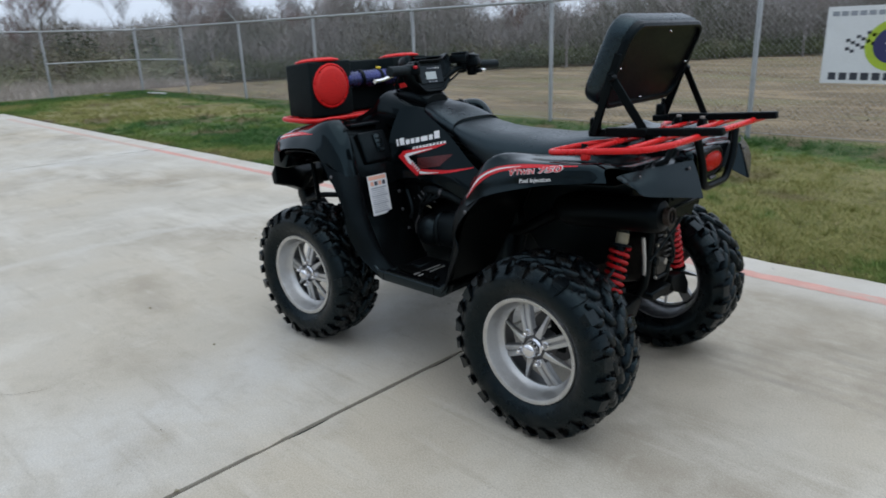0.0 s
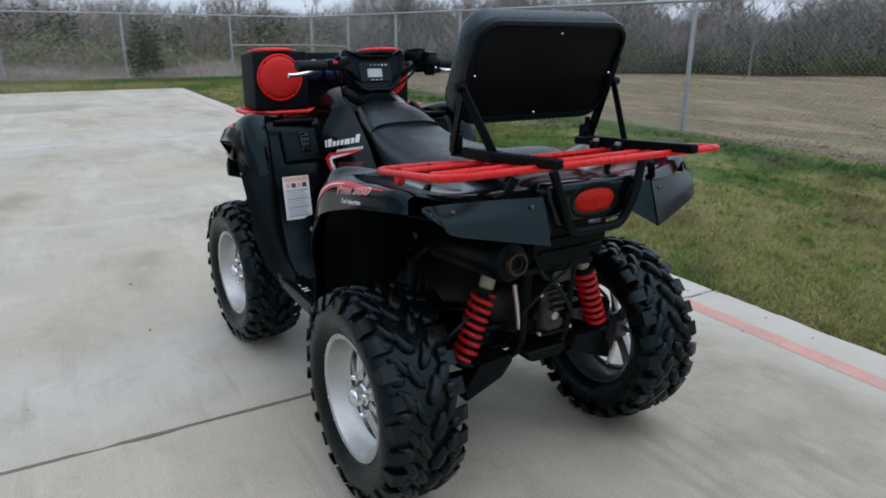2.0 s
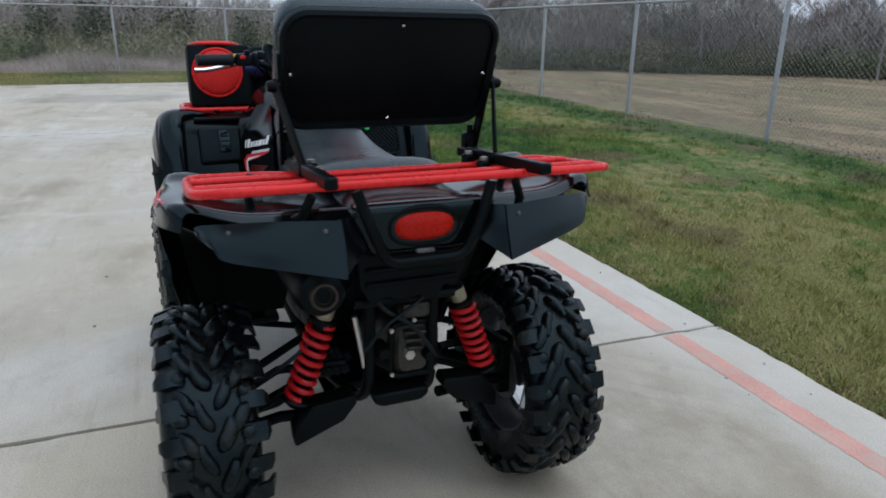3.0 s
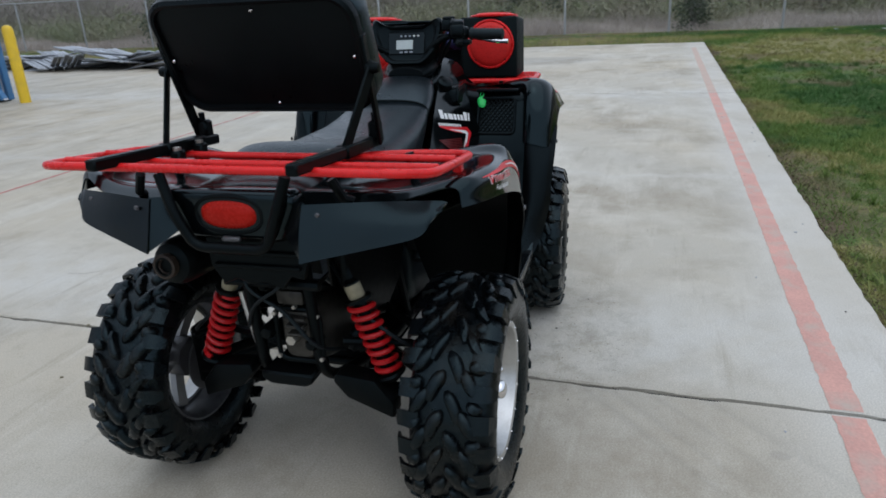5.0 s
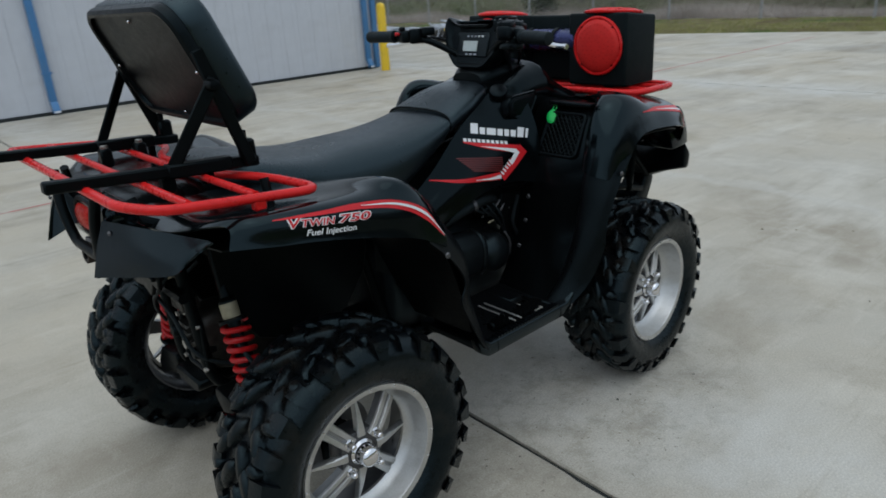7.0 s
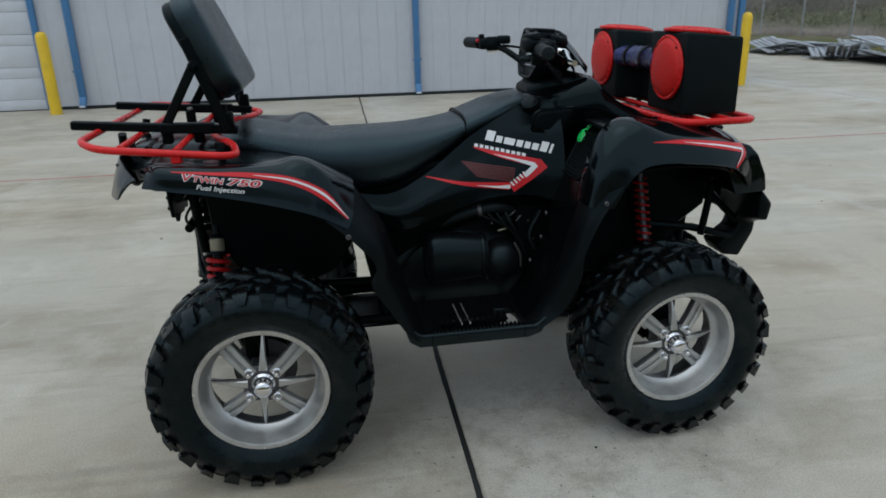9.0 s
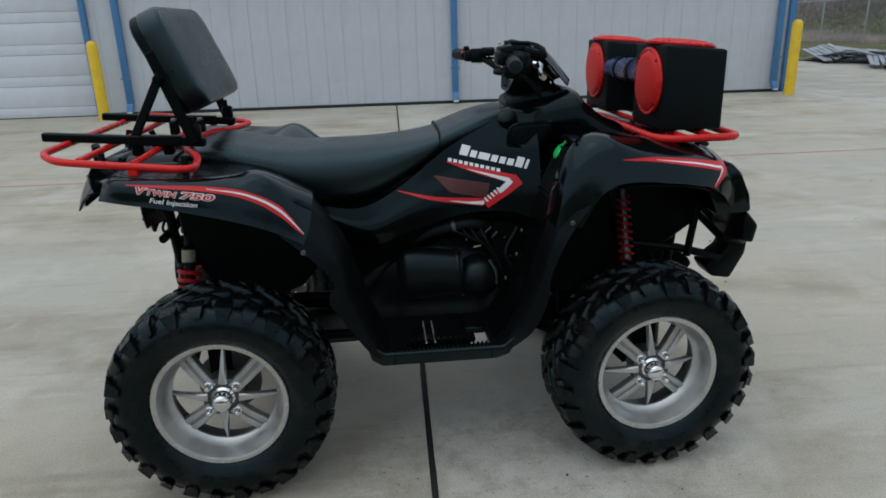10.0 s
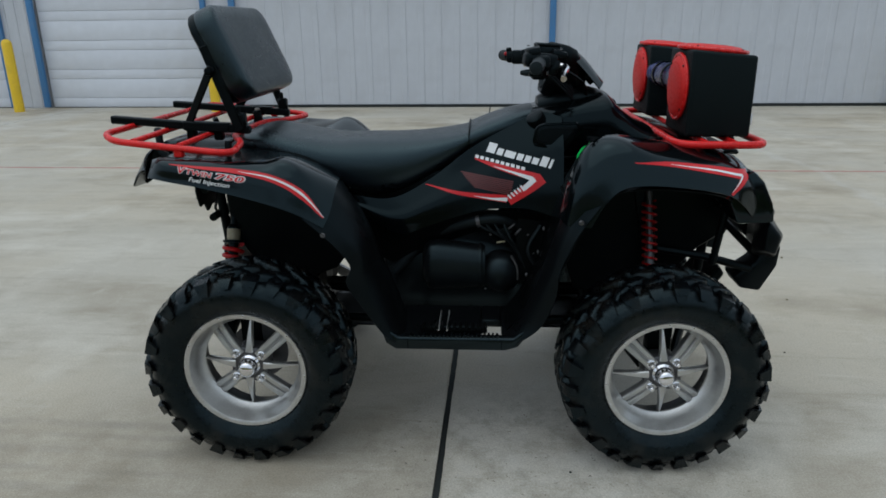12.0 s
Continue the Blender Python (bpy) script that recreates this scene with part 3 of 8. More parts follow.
    # damp patches far out on the yard
    for cx, cy, rx, ry in ((11.9, 1.7, 0.8, 1.5), (8.9, 5.4, 0.5, 1.1), (-0.30, -1.34, 0.022, 0.03)):
        ex = math2("DIVIDE", math2("SUBTRACT", sep.outputs[0], cx), rx)
        ey = math2("DIVIDE", math2("SUBTRACT", sep.outputs[1], cy), ry)
        d = math2("ADD", math2("ADD", math2("MULTIPLY", ex, ex), math2("MULTIPLY", ey, ey)), wob)
        base = mix(rng(d, 0.6, 1.15, 0.42, 0.0), base, (0.25, 0.232, 0.20))
    # a mottled darker drift with dark specks beside the quad
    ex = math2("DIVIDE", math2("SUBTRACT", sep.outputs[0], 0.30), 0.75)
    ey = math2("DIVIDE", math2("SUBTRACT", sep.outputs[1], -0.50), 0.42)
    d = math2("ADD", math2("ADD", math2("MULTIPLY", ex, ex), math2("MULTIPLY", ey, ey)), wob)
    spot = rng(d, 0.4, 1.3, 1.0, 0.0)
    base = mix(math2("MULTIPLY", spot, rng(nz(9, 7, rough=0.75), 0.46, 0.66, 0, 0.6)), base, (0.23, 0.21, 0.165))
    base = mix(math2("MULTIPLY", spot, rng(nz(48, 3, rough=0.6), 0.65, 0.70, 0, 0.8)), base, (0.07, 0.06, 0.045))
    # muddy wash where wheels have stood
    ex = math2("DIVIDE", math2("SUBTRACT", sep.outputs[0], -1.1), 1.1)
    ey = math2("DIVIDE", math2("SUBTRACT", sep.outputs[1], -0.95), 0.7)
    d = math2("ADD", math2("ADD", math2("MULTIPLY", ex, ex), math2("MULTIPLY", ey, ey)), wob)
    base = mix(math2("MULTIPLY", rng(d, 0.3, 1.4, 1.0, 0.0), rng(nz(5, 7, rough=0.7), 0.36, 0.62, 0.2, 0.8)), base, mud)
    # washed paler strip beside the lawn
    base = mix(math2("MULTIPLY", rng(math2("ADD", sep.outputs[1], math2("MULTIPLY", wob, 0.5)), -1.30, -1.55), rng(nz(1.9, 5, rough=0.6), 0.3, 0.6, 0.2, 0.6)), base, (0.575, 0.55, 0.50))
    grit = mix(rng(nz(170, 3), 0.35, 0.7), (0.80, 0.80, 0.80), (1.14, 1.14, 1.14))
    t = n.new("ShaderNodeMix")
    t.data_type, t.blend_type = "RGBA", "MULTIPLY"
    t.inputs[0].default_value = 0.8
    l.new(base, t.inputs[6])
    l.new(grit, t.inputs[7])
    l.new(t.outputs[2], p.inputs["Base Color"])
    l.new(rng(nz(1.7, 5), 0.35, 0.7, 0.5, 0.8), p.inputs["Roughness"])
    bp = n.new("ShaderNodeBump")
    bp.inputs["Strength"].default_value, bp.inputs["Distance"].default_value = 0.35, 0.003
    l.new(nz(120, 5), bp.inputs["Height"])
    l.new(bp.outputs[0], p.inputs["Normal"])
    return m


def paint_material(name, col, wear):
    """Road paint that has worn through to the concrete in places."""
    m = material(name, col, 0.7, var=0.2, scale=5, fine=90, dirt=(0.43, 0.39, 0.33), dirt_amount=wear)
    return m


M_GROUND, M_CONCRETE = ground_material(), concrete_material()
M_LINE = paint_material("faded_red_line_paint", (0.56, 0.305, 0.25), 0.8)
M_LINEFAINT = paint_material("worn_out_red_line_paint", (0.50, 0.36, 0.29), 1.0)
M_LINETHIN = paint_material("thin_red_line_paint", (0.42, 0.17, 0.15), 0.85)

# ground: fine near the yard, coarse to the horizon
xs = np.unique(np.concatenate([np.linspace(-600, -30, 8), np.linspace(-30, 60, 100), np.linspace(60, 600, 8)]))
ys = np.unique(np.concatenate([np.linspace(-600, -50, 8), np.linspace(-50, 40, 100), np.linspace(40, 600, 8)]))
verts, faces = [], []
for x in xs:
    for y in ys:
        off = min(1, max(0, max(PAD_Y - 0.3 - y, x - PAD_X - 0.3) / 3)) if (y < PAD_Y or x > PAD_X) else 0
        verts.append((x, y, -0.035 + off * 0.05 * (noise.noise((x * 0.35, y * 0.35, 0)) + 0.3)))
ny = len(ys)
faces = [(i * ny + j, (i + 1) * ny + j, (i + 1) * ny + j + 1, i * ny + j + 1) for i in range(len(xs) - 1) for j in range(ny - 1)]
ground = mesh_from("ground", verts, faces, M_GROUND)
ground.data.polygons.foreach_set("use_smooth", [True] * len(faces))
tagged(ground, "patchy winter lawn and bare brown dirt", "ground", kind="structure")

pavement = thing("pavement", "worn beige concrete yard with joints", "pavement", kind="structure")


def slab_piece(xa, xb, ya, yb, wob=0.0):
    """One concrete slab; its joints lean slightly, and its grass edge is crumbled."""
    bm = bmesh.new()
    lean = lambda x, y: x if x < 15 else x - PAD_X + pad_end(y)
    gap = 0.010
    pts = []
    for k in np.linspace(0, 1, 2 if not wob else 90):
        x = xa + gap + (xb - xa - 2 * gap) * k
        d = wob * (noise.noise((x * 2.3, 3, 0)) * 0.6 + noise.noise((x * 9, 7, 0)) * 0.5) if wob and 0 < k < 1 else 0
        pts.append((lean(x, ya), ya + gap + d))
    for y in np.linspace(ya + 0.4, yb, 40)[:-1] if xb == PAD_X else ():
        pts.append((lean(xb, y) + 0.05 * noise.noise((y * 1.7, 5, 0)), y))
    if wob and xb != PAD_X:
        for y in np.linspace(ya + 0.05, yb - 0.1, 240):
            pts.append((xb - gap - 0.0035 * abs(noise.noise((y * 11, xb, 0))) - 0.005 * max(0, noise.noise((y * 2.2, xb, 4)) - 0.30), y))
    for k in np.linspace(1, 0, 2):
        x = xa + gap + (xb - xa - 2 * gap) * k
        pts.append((lean(x, yb), yb - gap))
    if wob:
        for y in np.linspace(yb - 0.1, ya + 0.05, 240):
            pts.append((xa + gap + 0.0035 * abs(noise.noise((y * 11, xa, 9))) + 0.005 * max(0, noise.noise((y * 2.2, xa, 13)) - 0.30), y))
    f = bm.faces.new([bm.verts.new((x, y, 0)) for x, y in pts])
    top_edges = list(f.edges)
    r = bmesh.ops.extrude_face_region(bm, geom=[f])
    for v in r["geom"]:
        if isinstance(v, bmesh.types.BMVert):
            v.co.z = -0.12
    bmesh.ops.bevel(bm, geom=[e for e in top_edges if e.is_valid], offset=0.006, segments=1, affect="EDGES")
    bmesh.ops.triangulate(bm, faces=[f for f in bm.faces if len(f.verts) > 4])
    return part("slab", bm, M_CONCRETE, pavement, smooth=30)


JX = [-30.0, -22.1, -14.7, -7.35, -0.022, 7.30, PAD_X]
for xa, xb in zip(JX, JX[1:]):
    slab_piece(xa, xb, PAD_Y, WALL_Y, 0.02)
    slab_piece(xa, xb, WALL_Y, 18.0 if xb == PAD_X else 30.0)
for x in JX[1:-1]:
    part("joint_filler", box_bm((0.05, 31.6, 0.02), pose(x, (30 + PAD_Y) / 2 + 0.02, -0.024), 0, 1), M_JOINT, pavement)
part("joint_filler", box_bm((44.0, 0.05, 0.02), pose(-8.0, WALL_Y, -0.024), 0, 1), M_JOINT, pavement)


def line_strip(name, y0, y1, xa, xb, mat, label, seed):
    """A painted line with ragged sides, broken at the joints of the slabs."""
    rnd = random.Random(seed)
    v, f = [], []
    cuts = [xa] + [x for x in JX if xa < x < xb] + [xb]
    for a, b in zip(cuts, cuts[1:]):
        n = max(2, int((b - a - 0.04) / 0.025))
        i = len(v)
        for k in range(n + 1):
            x = a + 0.02 + (b - a - 0.04) * k / n
            for y, q in ((y0, 0), (y1, 5)):
                v.append((x, y + rnd.uniform(-0.004, 0.004) + 0.0025 * noise.noise((x * 3, seed + q, 0)), 0.0012))
        f += [(i + 2 * k, i + 2 * k + 2, i + 2 * k + 3, i + 2 * k + 1) for k in range(n)]
    return tagged(mesh_from(name, v, f, mat), label, "line", kind="structure")


line_strip("red_line", -1.63, -1.53, -9, 7.4, M_LINE, "faded broad red painted line on the concrete", 4)
line_strip("red_line", -1.63, -1.53, 7.4, 14.2, M_LINEFAINT, "nearly worn away red painted line on the concrete", 6)
line_strip("red_line", 4.16, 4.20, -14, 14, M_LINETHIN, "thin worn red painted line on the concrete", 9)


def crack(pts, seed):
    """A wandering hairline crack in the concrete, widened here and there."""
    rnd = random.Random(seed)
    line = catmull(pts, 46 * len(pts))
    a, b = [], []
    for k, (x, y) in enumerate(line):
        w = 0.0004 + 0.0016 * abs(noise.noise((k * 0.11, seed, 0)))
        x, y = x + rnd.gauss(0, 0.0035), y + 0.010 * noise.noise((k * 0.15, seed, 5)) + rnd.gauss(0, 0.0025)
        a.append((x, y - w, 0.0025))
        b.append((x, y + w, 0.0025))
    n = len(a)
    ob = mesh_from("crack", a + b, [(k, k + 1, n + k + 1, n + k) for k in range(n - 1)], M_CRACK)
    return tagged(ob, "thin dark crack in the concrete", "crack", kind="structure")


for k, pts in enumerate(([(2.25, 1.53), (1.92, 1.595), (1.62, 1.66), (1.22, 1.80), (0.76, 1.90), (0.30, 1.972), (0.06, 2.0)], [(1.22, 1.80), (1.10, 1.70), (1.05, 1.60)], [(0.62, 1.93), (0.52, 2.05), (0.50, 2.16)])):
    crack(pts, 3 + k)
rnd = random.Random(31)
pebble_mesh = []
for k in range(3):
    b = bmesh.new()
    bmesh.ops.create_icosphere(b, subdivisions=1, radius=0.007)
    for v in b.verts:
        v.co = Vector((v.co.x * 1.3, v.co.y, v.co.z * 0.6)) * (1 + 0.25 * rnd.uniform(-1, 1))
    pebble_mesh.append(finish(b, 30))
    pebble_mesh[-1].materials.append((M_PRINT, M_JOINT, M_BRASS)[k])
for k in range(60):
    x, y = rnd.uniform(-2.0, 6.0), rnd.uniform(PAD_Y + 0.05, 5.0) if k % 3 else PAD_Y + abs(rnd.gauss(0.05, 0.25))
    o = new("pebble", pebble_mesh[k % 3])
    sc = rnd.uniform(0.35, 1.1)
    o.matrix_basis = pose(x, y, 0.003 * sc, 0, 0, rnd.uniform(0, 360)) @ Matrix.Diagonal((sc, sc, sc, 1))
    tagged(o, "small loose stone on the concrete", "stone", "loose stones")

# ---- chain link fence on two sides ----
fence_posts_side = [F_X - 3.05 * k for k in range(0, 12)]
fence_posts_far = [F_Y + 2.57 + 3.02 * k for k in range(0, 12)]


def chain_link(parent, ox, oy, dx, dy, length, w):
    """Woven wires at two slants, 60 mm apart."""
    v, f = [], []
    step = 0.07
    nwire = int((length + F_H) / step)
    for sgn in (1, -1):
        for k in range(nwire):
            a0, z0 = k * step - (F_H if sgn > 0 else 0), 0.03
            a1, z1 = a0 + sgn * F_H, F_H - 0.02
            t0 = max(0.0, (0 - a0) / (a1 - a0)) if sgn > 0 else max(0.0, (length - a0) / (a1 - a0))
            t1 = min(1.0, (length - a0) / (a1 - a0)) if sgn > 0 else min(1.0, (0 - a0) / (a1 - a0))
            if t1 <= t0:
                continue
            p = [(a0 + (a1 - a0) * t, z0 + (z1 - z0) * t) for t in (t0, t1)]
            i = len(v)
            for a, z in p:
                for ou, oz in ((-w, 0), (w, w), (w, -w)):
                    v.append((ox + dx * a - dy * ou, oy + dy * a + dx * ou, z + oz))
            f += [(i, i + 1, i + 4, i + 3), (i + 1, i + 2, i + 5, i + 4), (i + 2, i, i + 3, i + 5)]
    ob = mesh_from("wire_mesh", v, f, M_WIRE, parent)
    return tagged(ob, "galvanised diamond wire mesh", kind="stuff")


def fence(label, ox, oy, dx, dy, posts, length, arm, wire):
    fe = thing("chain_link_fence", label, "fence", group="yard fence")
    post = cap = None
    for a in posts:
        x, y = ox + dx * a, oy + dy * a
        if post is None:
            post = part("post", lathe_bm([(0, -0.05), (0.031, -0.05), (0.031, F_H - 0.01), (0.026, F_H + 0.012), (0, F_H + 0.02)], 12, pose(0, 0, 0, 90, 0, 0)), M_GALV, fe)
            b = tube([(0, 0, F_H - 0.03), (arm[0] * 0.30, arm[1] * 0.30, F_H + 0.30)], 0.012, 6)
            rbox(b, (0.07, 0.07, 0.05), pose(0, 0, F_H - 0.02), 0.01, 1)
            cap = part("barb_arm", b, M_GALV, post)
            post.matrix_basis = pose(x, y, 0)
        else:
            p = again(post, pose(x, y, 0, 0, 0, 0))
            again(cap, Matrix(), p)
    part("top_rail", tube([(ox, oy, F_H - 0.01), (ox + dx * length, oy + dy * length, F_H - 0.01)], 0.021, 8), M_GALV, fe)
    for k in range(3):
        o = 0.10 + 0.09 * k
        part("barbed_wire", tube([(ox + arm[0] * o, oy + arm[1] * o, F_H + o), (ox + dx * length + arm[0] * o, oy + dy * length + arm[1] * o, F_H + o)], 0.0025, 4), M_WIRE, fe)
    part("tension_wire", tube([(ox, oy, 0.04), (ox + dx * length, oy + dy * length, 0.04)], 0.004, 4), M_WIRE, fe)
    chain_link(fe, ox, oy, dx, dy, length, wire)
    return fe


side_f = fence("galvanised chain link fence beside the lawn", F_X, F_Y, -1, 0, [3.05 * k for k in range(1, 12)], 35.0, (0, 1), 0.0013)
far_f = fence("galvanised chain link fence behind the yard", F_X, F_Y, 0, 1, [2.57 + 3.02 * k for k in range(0, 14)], 43.0, (-1, 0), 0.0010)
cp = part("corner_post", lathe_bm([(0, -0.05), (0.04, -0.05), (0.04, F_H + 0.02), (0.03, F_H + 0.05), (0, F_H + 0.06)], 12, pose(F_X, F_Y, 0, 90, 0, 0)), M_GALV, side_f)
part("brace_rail", tube([(F_X, F_Y, 0.92), (F_X - 3.05, F_Y, 0.92)], 0.019, 8), M_GALV, side_f)
part("brace_rail", tube([(F_X, F_Y, 0.92), (F_X, F_Y + 2.57, 0.92)], 0.019, 8), M_GALV, far_f)

# banner on the fence: plain bars and shapes stand for its print
bn = thing("fence_banner", "white dealer banner with a round badge, tied to the fence", "banner", pose(0, 0, 0))
BX0, BX1, BZ0, BZ1, BY = -1.02, 0.62, 0.67, 1.50, F_Y + 0.035
part("cloth", box_bm((BX1 - BX0, 0.004, BZ1 - BZ0), pose((BX0 + BX1) / 2, BY, (BZ0 + BZ1) / 2), 0.001, 1), M_BANNER, bn)


def banner_bits(name, mat, polys, lift):
    bm = bmesh.new()
    for p in polys:
        bm.faces.new([bm.verts.new((x, BY + lift, z)) for x, z in p])
    return part(name, bm, mat, bn)


disc = lambda cx, cz, r, n=28: [(cx + r * math.cos(2 * math.pi * k / n), cz + r * math.sin(2 * math.pi * k / n)) for k in range(n)]
banner_bits("badge", M_LIME, [disc(-0.06, 1.08, 0.27)], 0.005)
banner_bits("badge_middle", M_NAVY, [disc(-0.06, 1.08, 0.19)], 0.008)
banner_bits("badge_star", M_BANNER, [[(-0.06 + (0.085 if k % 2 == 0 else 0.035) * math.sin(math.pi * k / 5), 1.08 + (0.085 if k % 2 == 0 else 0.035) * math.cos(math.pi * k / 5)) for k in range(10)]], 0.011)
banner_bits("flag_checks", M_PRINTDARK, [[(0.40 - 0.05 * i, 1.15 - 0.045 * j + 0.02 * i), (0.36 - 0.05 * i, 1.16 - 0.045 * j + 0.02 * i), (0.36 - 0.05 * i, 1.125 - 0.045 * j + 0.02 * i), (0.40 - 0.05 * i, 1.115 - 0.045 * j + 0.02 * i)] for i in range(6) for j in range(4) if (i + j) % 2 == 0], 0.005)
banner_bits("print_bar", M_PRINT, [[(0.57 - 0.09 * k, 1.40), (0.50 - 0.09 * k, 1.40), (0.50 - 0.09 * k, 1.45), (0.57 - 0.09 * k, 1.45)] for k in range(16)], 0.005)
banner_bits("print_bar", M_PRINTDARK, [[(0.54 - 0.11 * k, 0.71), (0.46 - 0.11 * k, 0.71), (0.46 - 0.11 * k, 0.79), (0.54 - 0.11 * k, 0.79)] for k in range(13)], 0.005)

fence_plate = part("fence_sign", box_bm((0.006, 0.36, 0.52), pose(0, 0, 0), 0.002, 1), M_LABELBLUE)
fence_plate.matrix_basis = pose(F_X - 0.03, 13.95, 1.22)
tagged(fence_plate, "pale blue-grey sign plate hung on the fence", "sign")

# ---- metal building with roll-up doors ----
BXR = 6.90       # corner towards the fence
HALL_H = 4.6
wall = thing("wall_north", "pale grey ribbed metal wall with blue trim", "wall", kind="structure")


def siding(width):
    """A sheet of ribbed metal, standing on the base line at z = 0.02, ribs every 0.3 m."""
    prof = [(0, 0)]
    for k in range(3):
        c = 0.15 + 0.305 * k
        prof += [(c - 0.10, 0), (c - 0.094, -0.003), (c - 0.016, -0.003), (c - 0.009, 0.016), (c + 0.004, 0.016), (c + 0.009, 0)]
    prof = [p for p in prof if p[0] < width] + [(width, 0)]
    v = [(x, y, z) for z in (0.02, HALL_H) for x, y in prof]
    n = len(prof)
    return v, [(i, i + 1, n + i + 1, n + i) for i in range(n - 1)]


sv, sf = siding(0.915)
sheet = mesh_from("siding_panel", sv, sf, M_SIDING, wall)
DOORS = [(-8.03, -5.02), (-13.0, -8.78)]
spans = [(-4.94, BXR), (-8.70, -8.11), (-24.0, -13.08)]
first = True
for xa, xb in spans:
    n = max(1, round((xb - xa) / 0.915))
    wd = (xb - xa) / n
    for k in range(n):
        m = pose(xa + k * wd, WALL_Y, 0) @ Matrix.Diagonal((wd / 0.915, 1, 1, 1))
        if first:
            sheet.matrix_basis = m
            first = False
        else:
            again(sheet, m, wall)
bm = bmesh.new()
for xa, xb in spans:
    rbox(bm, (xb - xa, 0.16, HALL_H), pose((xa + xb) / 2, WALL_Y + 0.085, HALL_H / 2), 0, 1)
for xa, xb in DOORS:
    rbox(bm, (xb - xa + 0.16, 0.16, HALL_H - 3.05), pose((xa + xb) / 2, WALL_Y + 0.085, (HALL_H + 3.05) / 2), 0, 1)
part("wall_core", bm, M_SIDING, wall)
part("base_trim", box_bm((BXR + 4.94, 0.012, 0.05), pose((BXR - 4.94) / 2, WALL_Y - 0.014, 0.026), 0.003, 1), M_JOINT, wall)
hall = thing("wall_east", "pale grey ribbed metal end wall", "wall", kind="structure")
for k in range(16):
    again(sheet, pose(BXR, WALL_Y + k * 0.915, 0, 0, 0, 90), hall)
part("wall_core", box_bm((0.14, 14.6, HALL_H), pose(BXR - 0.08, WALL_Y + 7.35, HALL_H / 2), 0, 1), M_SIDING, hall)
roof = part("roof", prism([(-24.3, HALL_H), (BXR + 0.2, HALL_H), (BXR + 0.2, HALL_H + 0.12), (-24.3, HALL_H + 0.12)], WALL_Y - 0.35, WALL_Y + 15, 0, 1), M_SIDING)
tagged(roof, "plain grey metal roof", "roof", kind="structure")


def blue_trim(x, w, y=WALL_Y, d=0.075, name="trim", label="blue metal trim on the wall"):
    t = part(name, box_bm((w, d, HALL_H - 0.02), pose(x, y - d / 2 - 0.001, HALL_H / 2 + 0.01), 0.01, 2), M_BLUETRIM)
    return tagged(t, label, "trim", kind="structure")


def downspout(x):
    """Square blue pipe with a kicked-out shoe and straps."""
    d = thing("downspout", "blue square metal downspout on the wall", "downspout", pose(x, WALL_Y - 0.024, 0), group="downspouts")
    part("pipe", box_bm((0.105, 0.075, HALL_H - 0.25), pose(0, -0.04, HALL_H / 2 + 0.06), 0.012, 2), M_BLUETRIM, d)
    part("shoe_mouth", box_bm((0.088, 0.006, 0.05), pose(0, -0.152, 0.062, -32, 0, 0), 0.002, 1), M_SIDING, d)
    part("shoe", box_bm((0.10, 0.075, 0.19), pose(0, -0.075, 0.13, -32, 0, 0), 0.012, 2), M_BLUETRIM, d)
    for z in (0.6, 2.4, 4.0):
        part("strap", box_bm((0.15, 0.006, 0.03), pose(0, -0.082, z), 0.002, 1), M_BLUETRIM, d)


for x in (-4.45, 1.0, 6.66):
    downspout(x)
blue_trim(BXR - 0.03, 0.11)
blue_trim(-8.10, 0.10)
blue_trim(-4.97, 0.09)
blue_trim(-8.74, 0.10)


def roll_door(xa, xb):
    d = thing("roll_up_door", "closed pale grey sectional roll-up door", "garage door", pose((xa + xb) / 2, WALL_Y + 0.06, 0), group="roll-up doors", kind="structure")
    w = xb - xa
    z = 0.012
    piece = {}
    for k in range(12):
        h = 0.335 if k % 2 else 0.165
        if h not in piece:
            b = box_bm((w, 0.04, h - 0.004), pose(0, 0, h / 2), 0.005, 2)
            piece[h] = part("door_section", b, M_DOOR, d)
            piece[h].matrix_basis = pose(0, 0, z)
        else:
            again(piece[h], pose(0, 0, z))
        z += h
    part("bottom_seal", box_bm((w, 0.03, 0.014), pose(0, -0.005, 0.008), 0.003, 1), M_GRIP, d)
    part("backing", box_bm((w + 0.1, 0.02, 3.1), pose(0, 0.05, 1.55), 0, 1), M_PRINT, d)


for xa, xb in DOORS:
    roll_door(xa, xb)


def bollard(x, y):
    b = part("bollard", lathe_bm([(0, 0.0), (0.084, 0.0), (0.084, 1.13), (0.078, 1.17), (0.060, 1.20), (0.030, 1.218), (0, 1.222)], 24, pose(0, 0, 0, 90, 0, 0)), M_YELLOW)
    b.matrix_basis = pose(x, y, 0)
    return tagged(b, "yellow painted steel safety bollard", "bollard", "bollards by the doors")


for x in (-4.70, 6.67, -8.27):
    bollard(x, 9.10)

# ---- the quad bike ----
from mathutils.bvhtree import BVHTree

ATV = thing("quad_bike", "black quad bike with red racks and springs, parked on concrete", "quad bike",
            pose(0.008, -0.003, 0, 0, 0, 1.4))
R_T = 0.322      # tyre radius
BASE = 0.643     # half the wheelbase


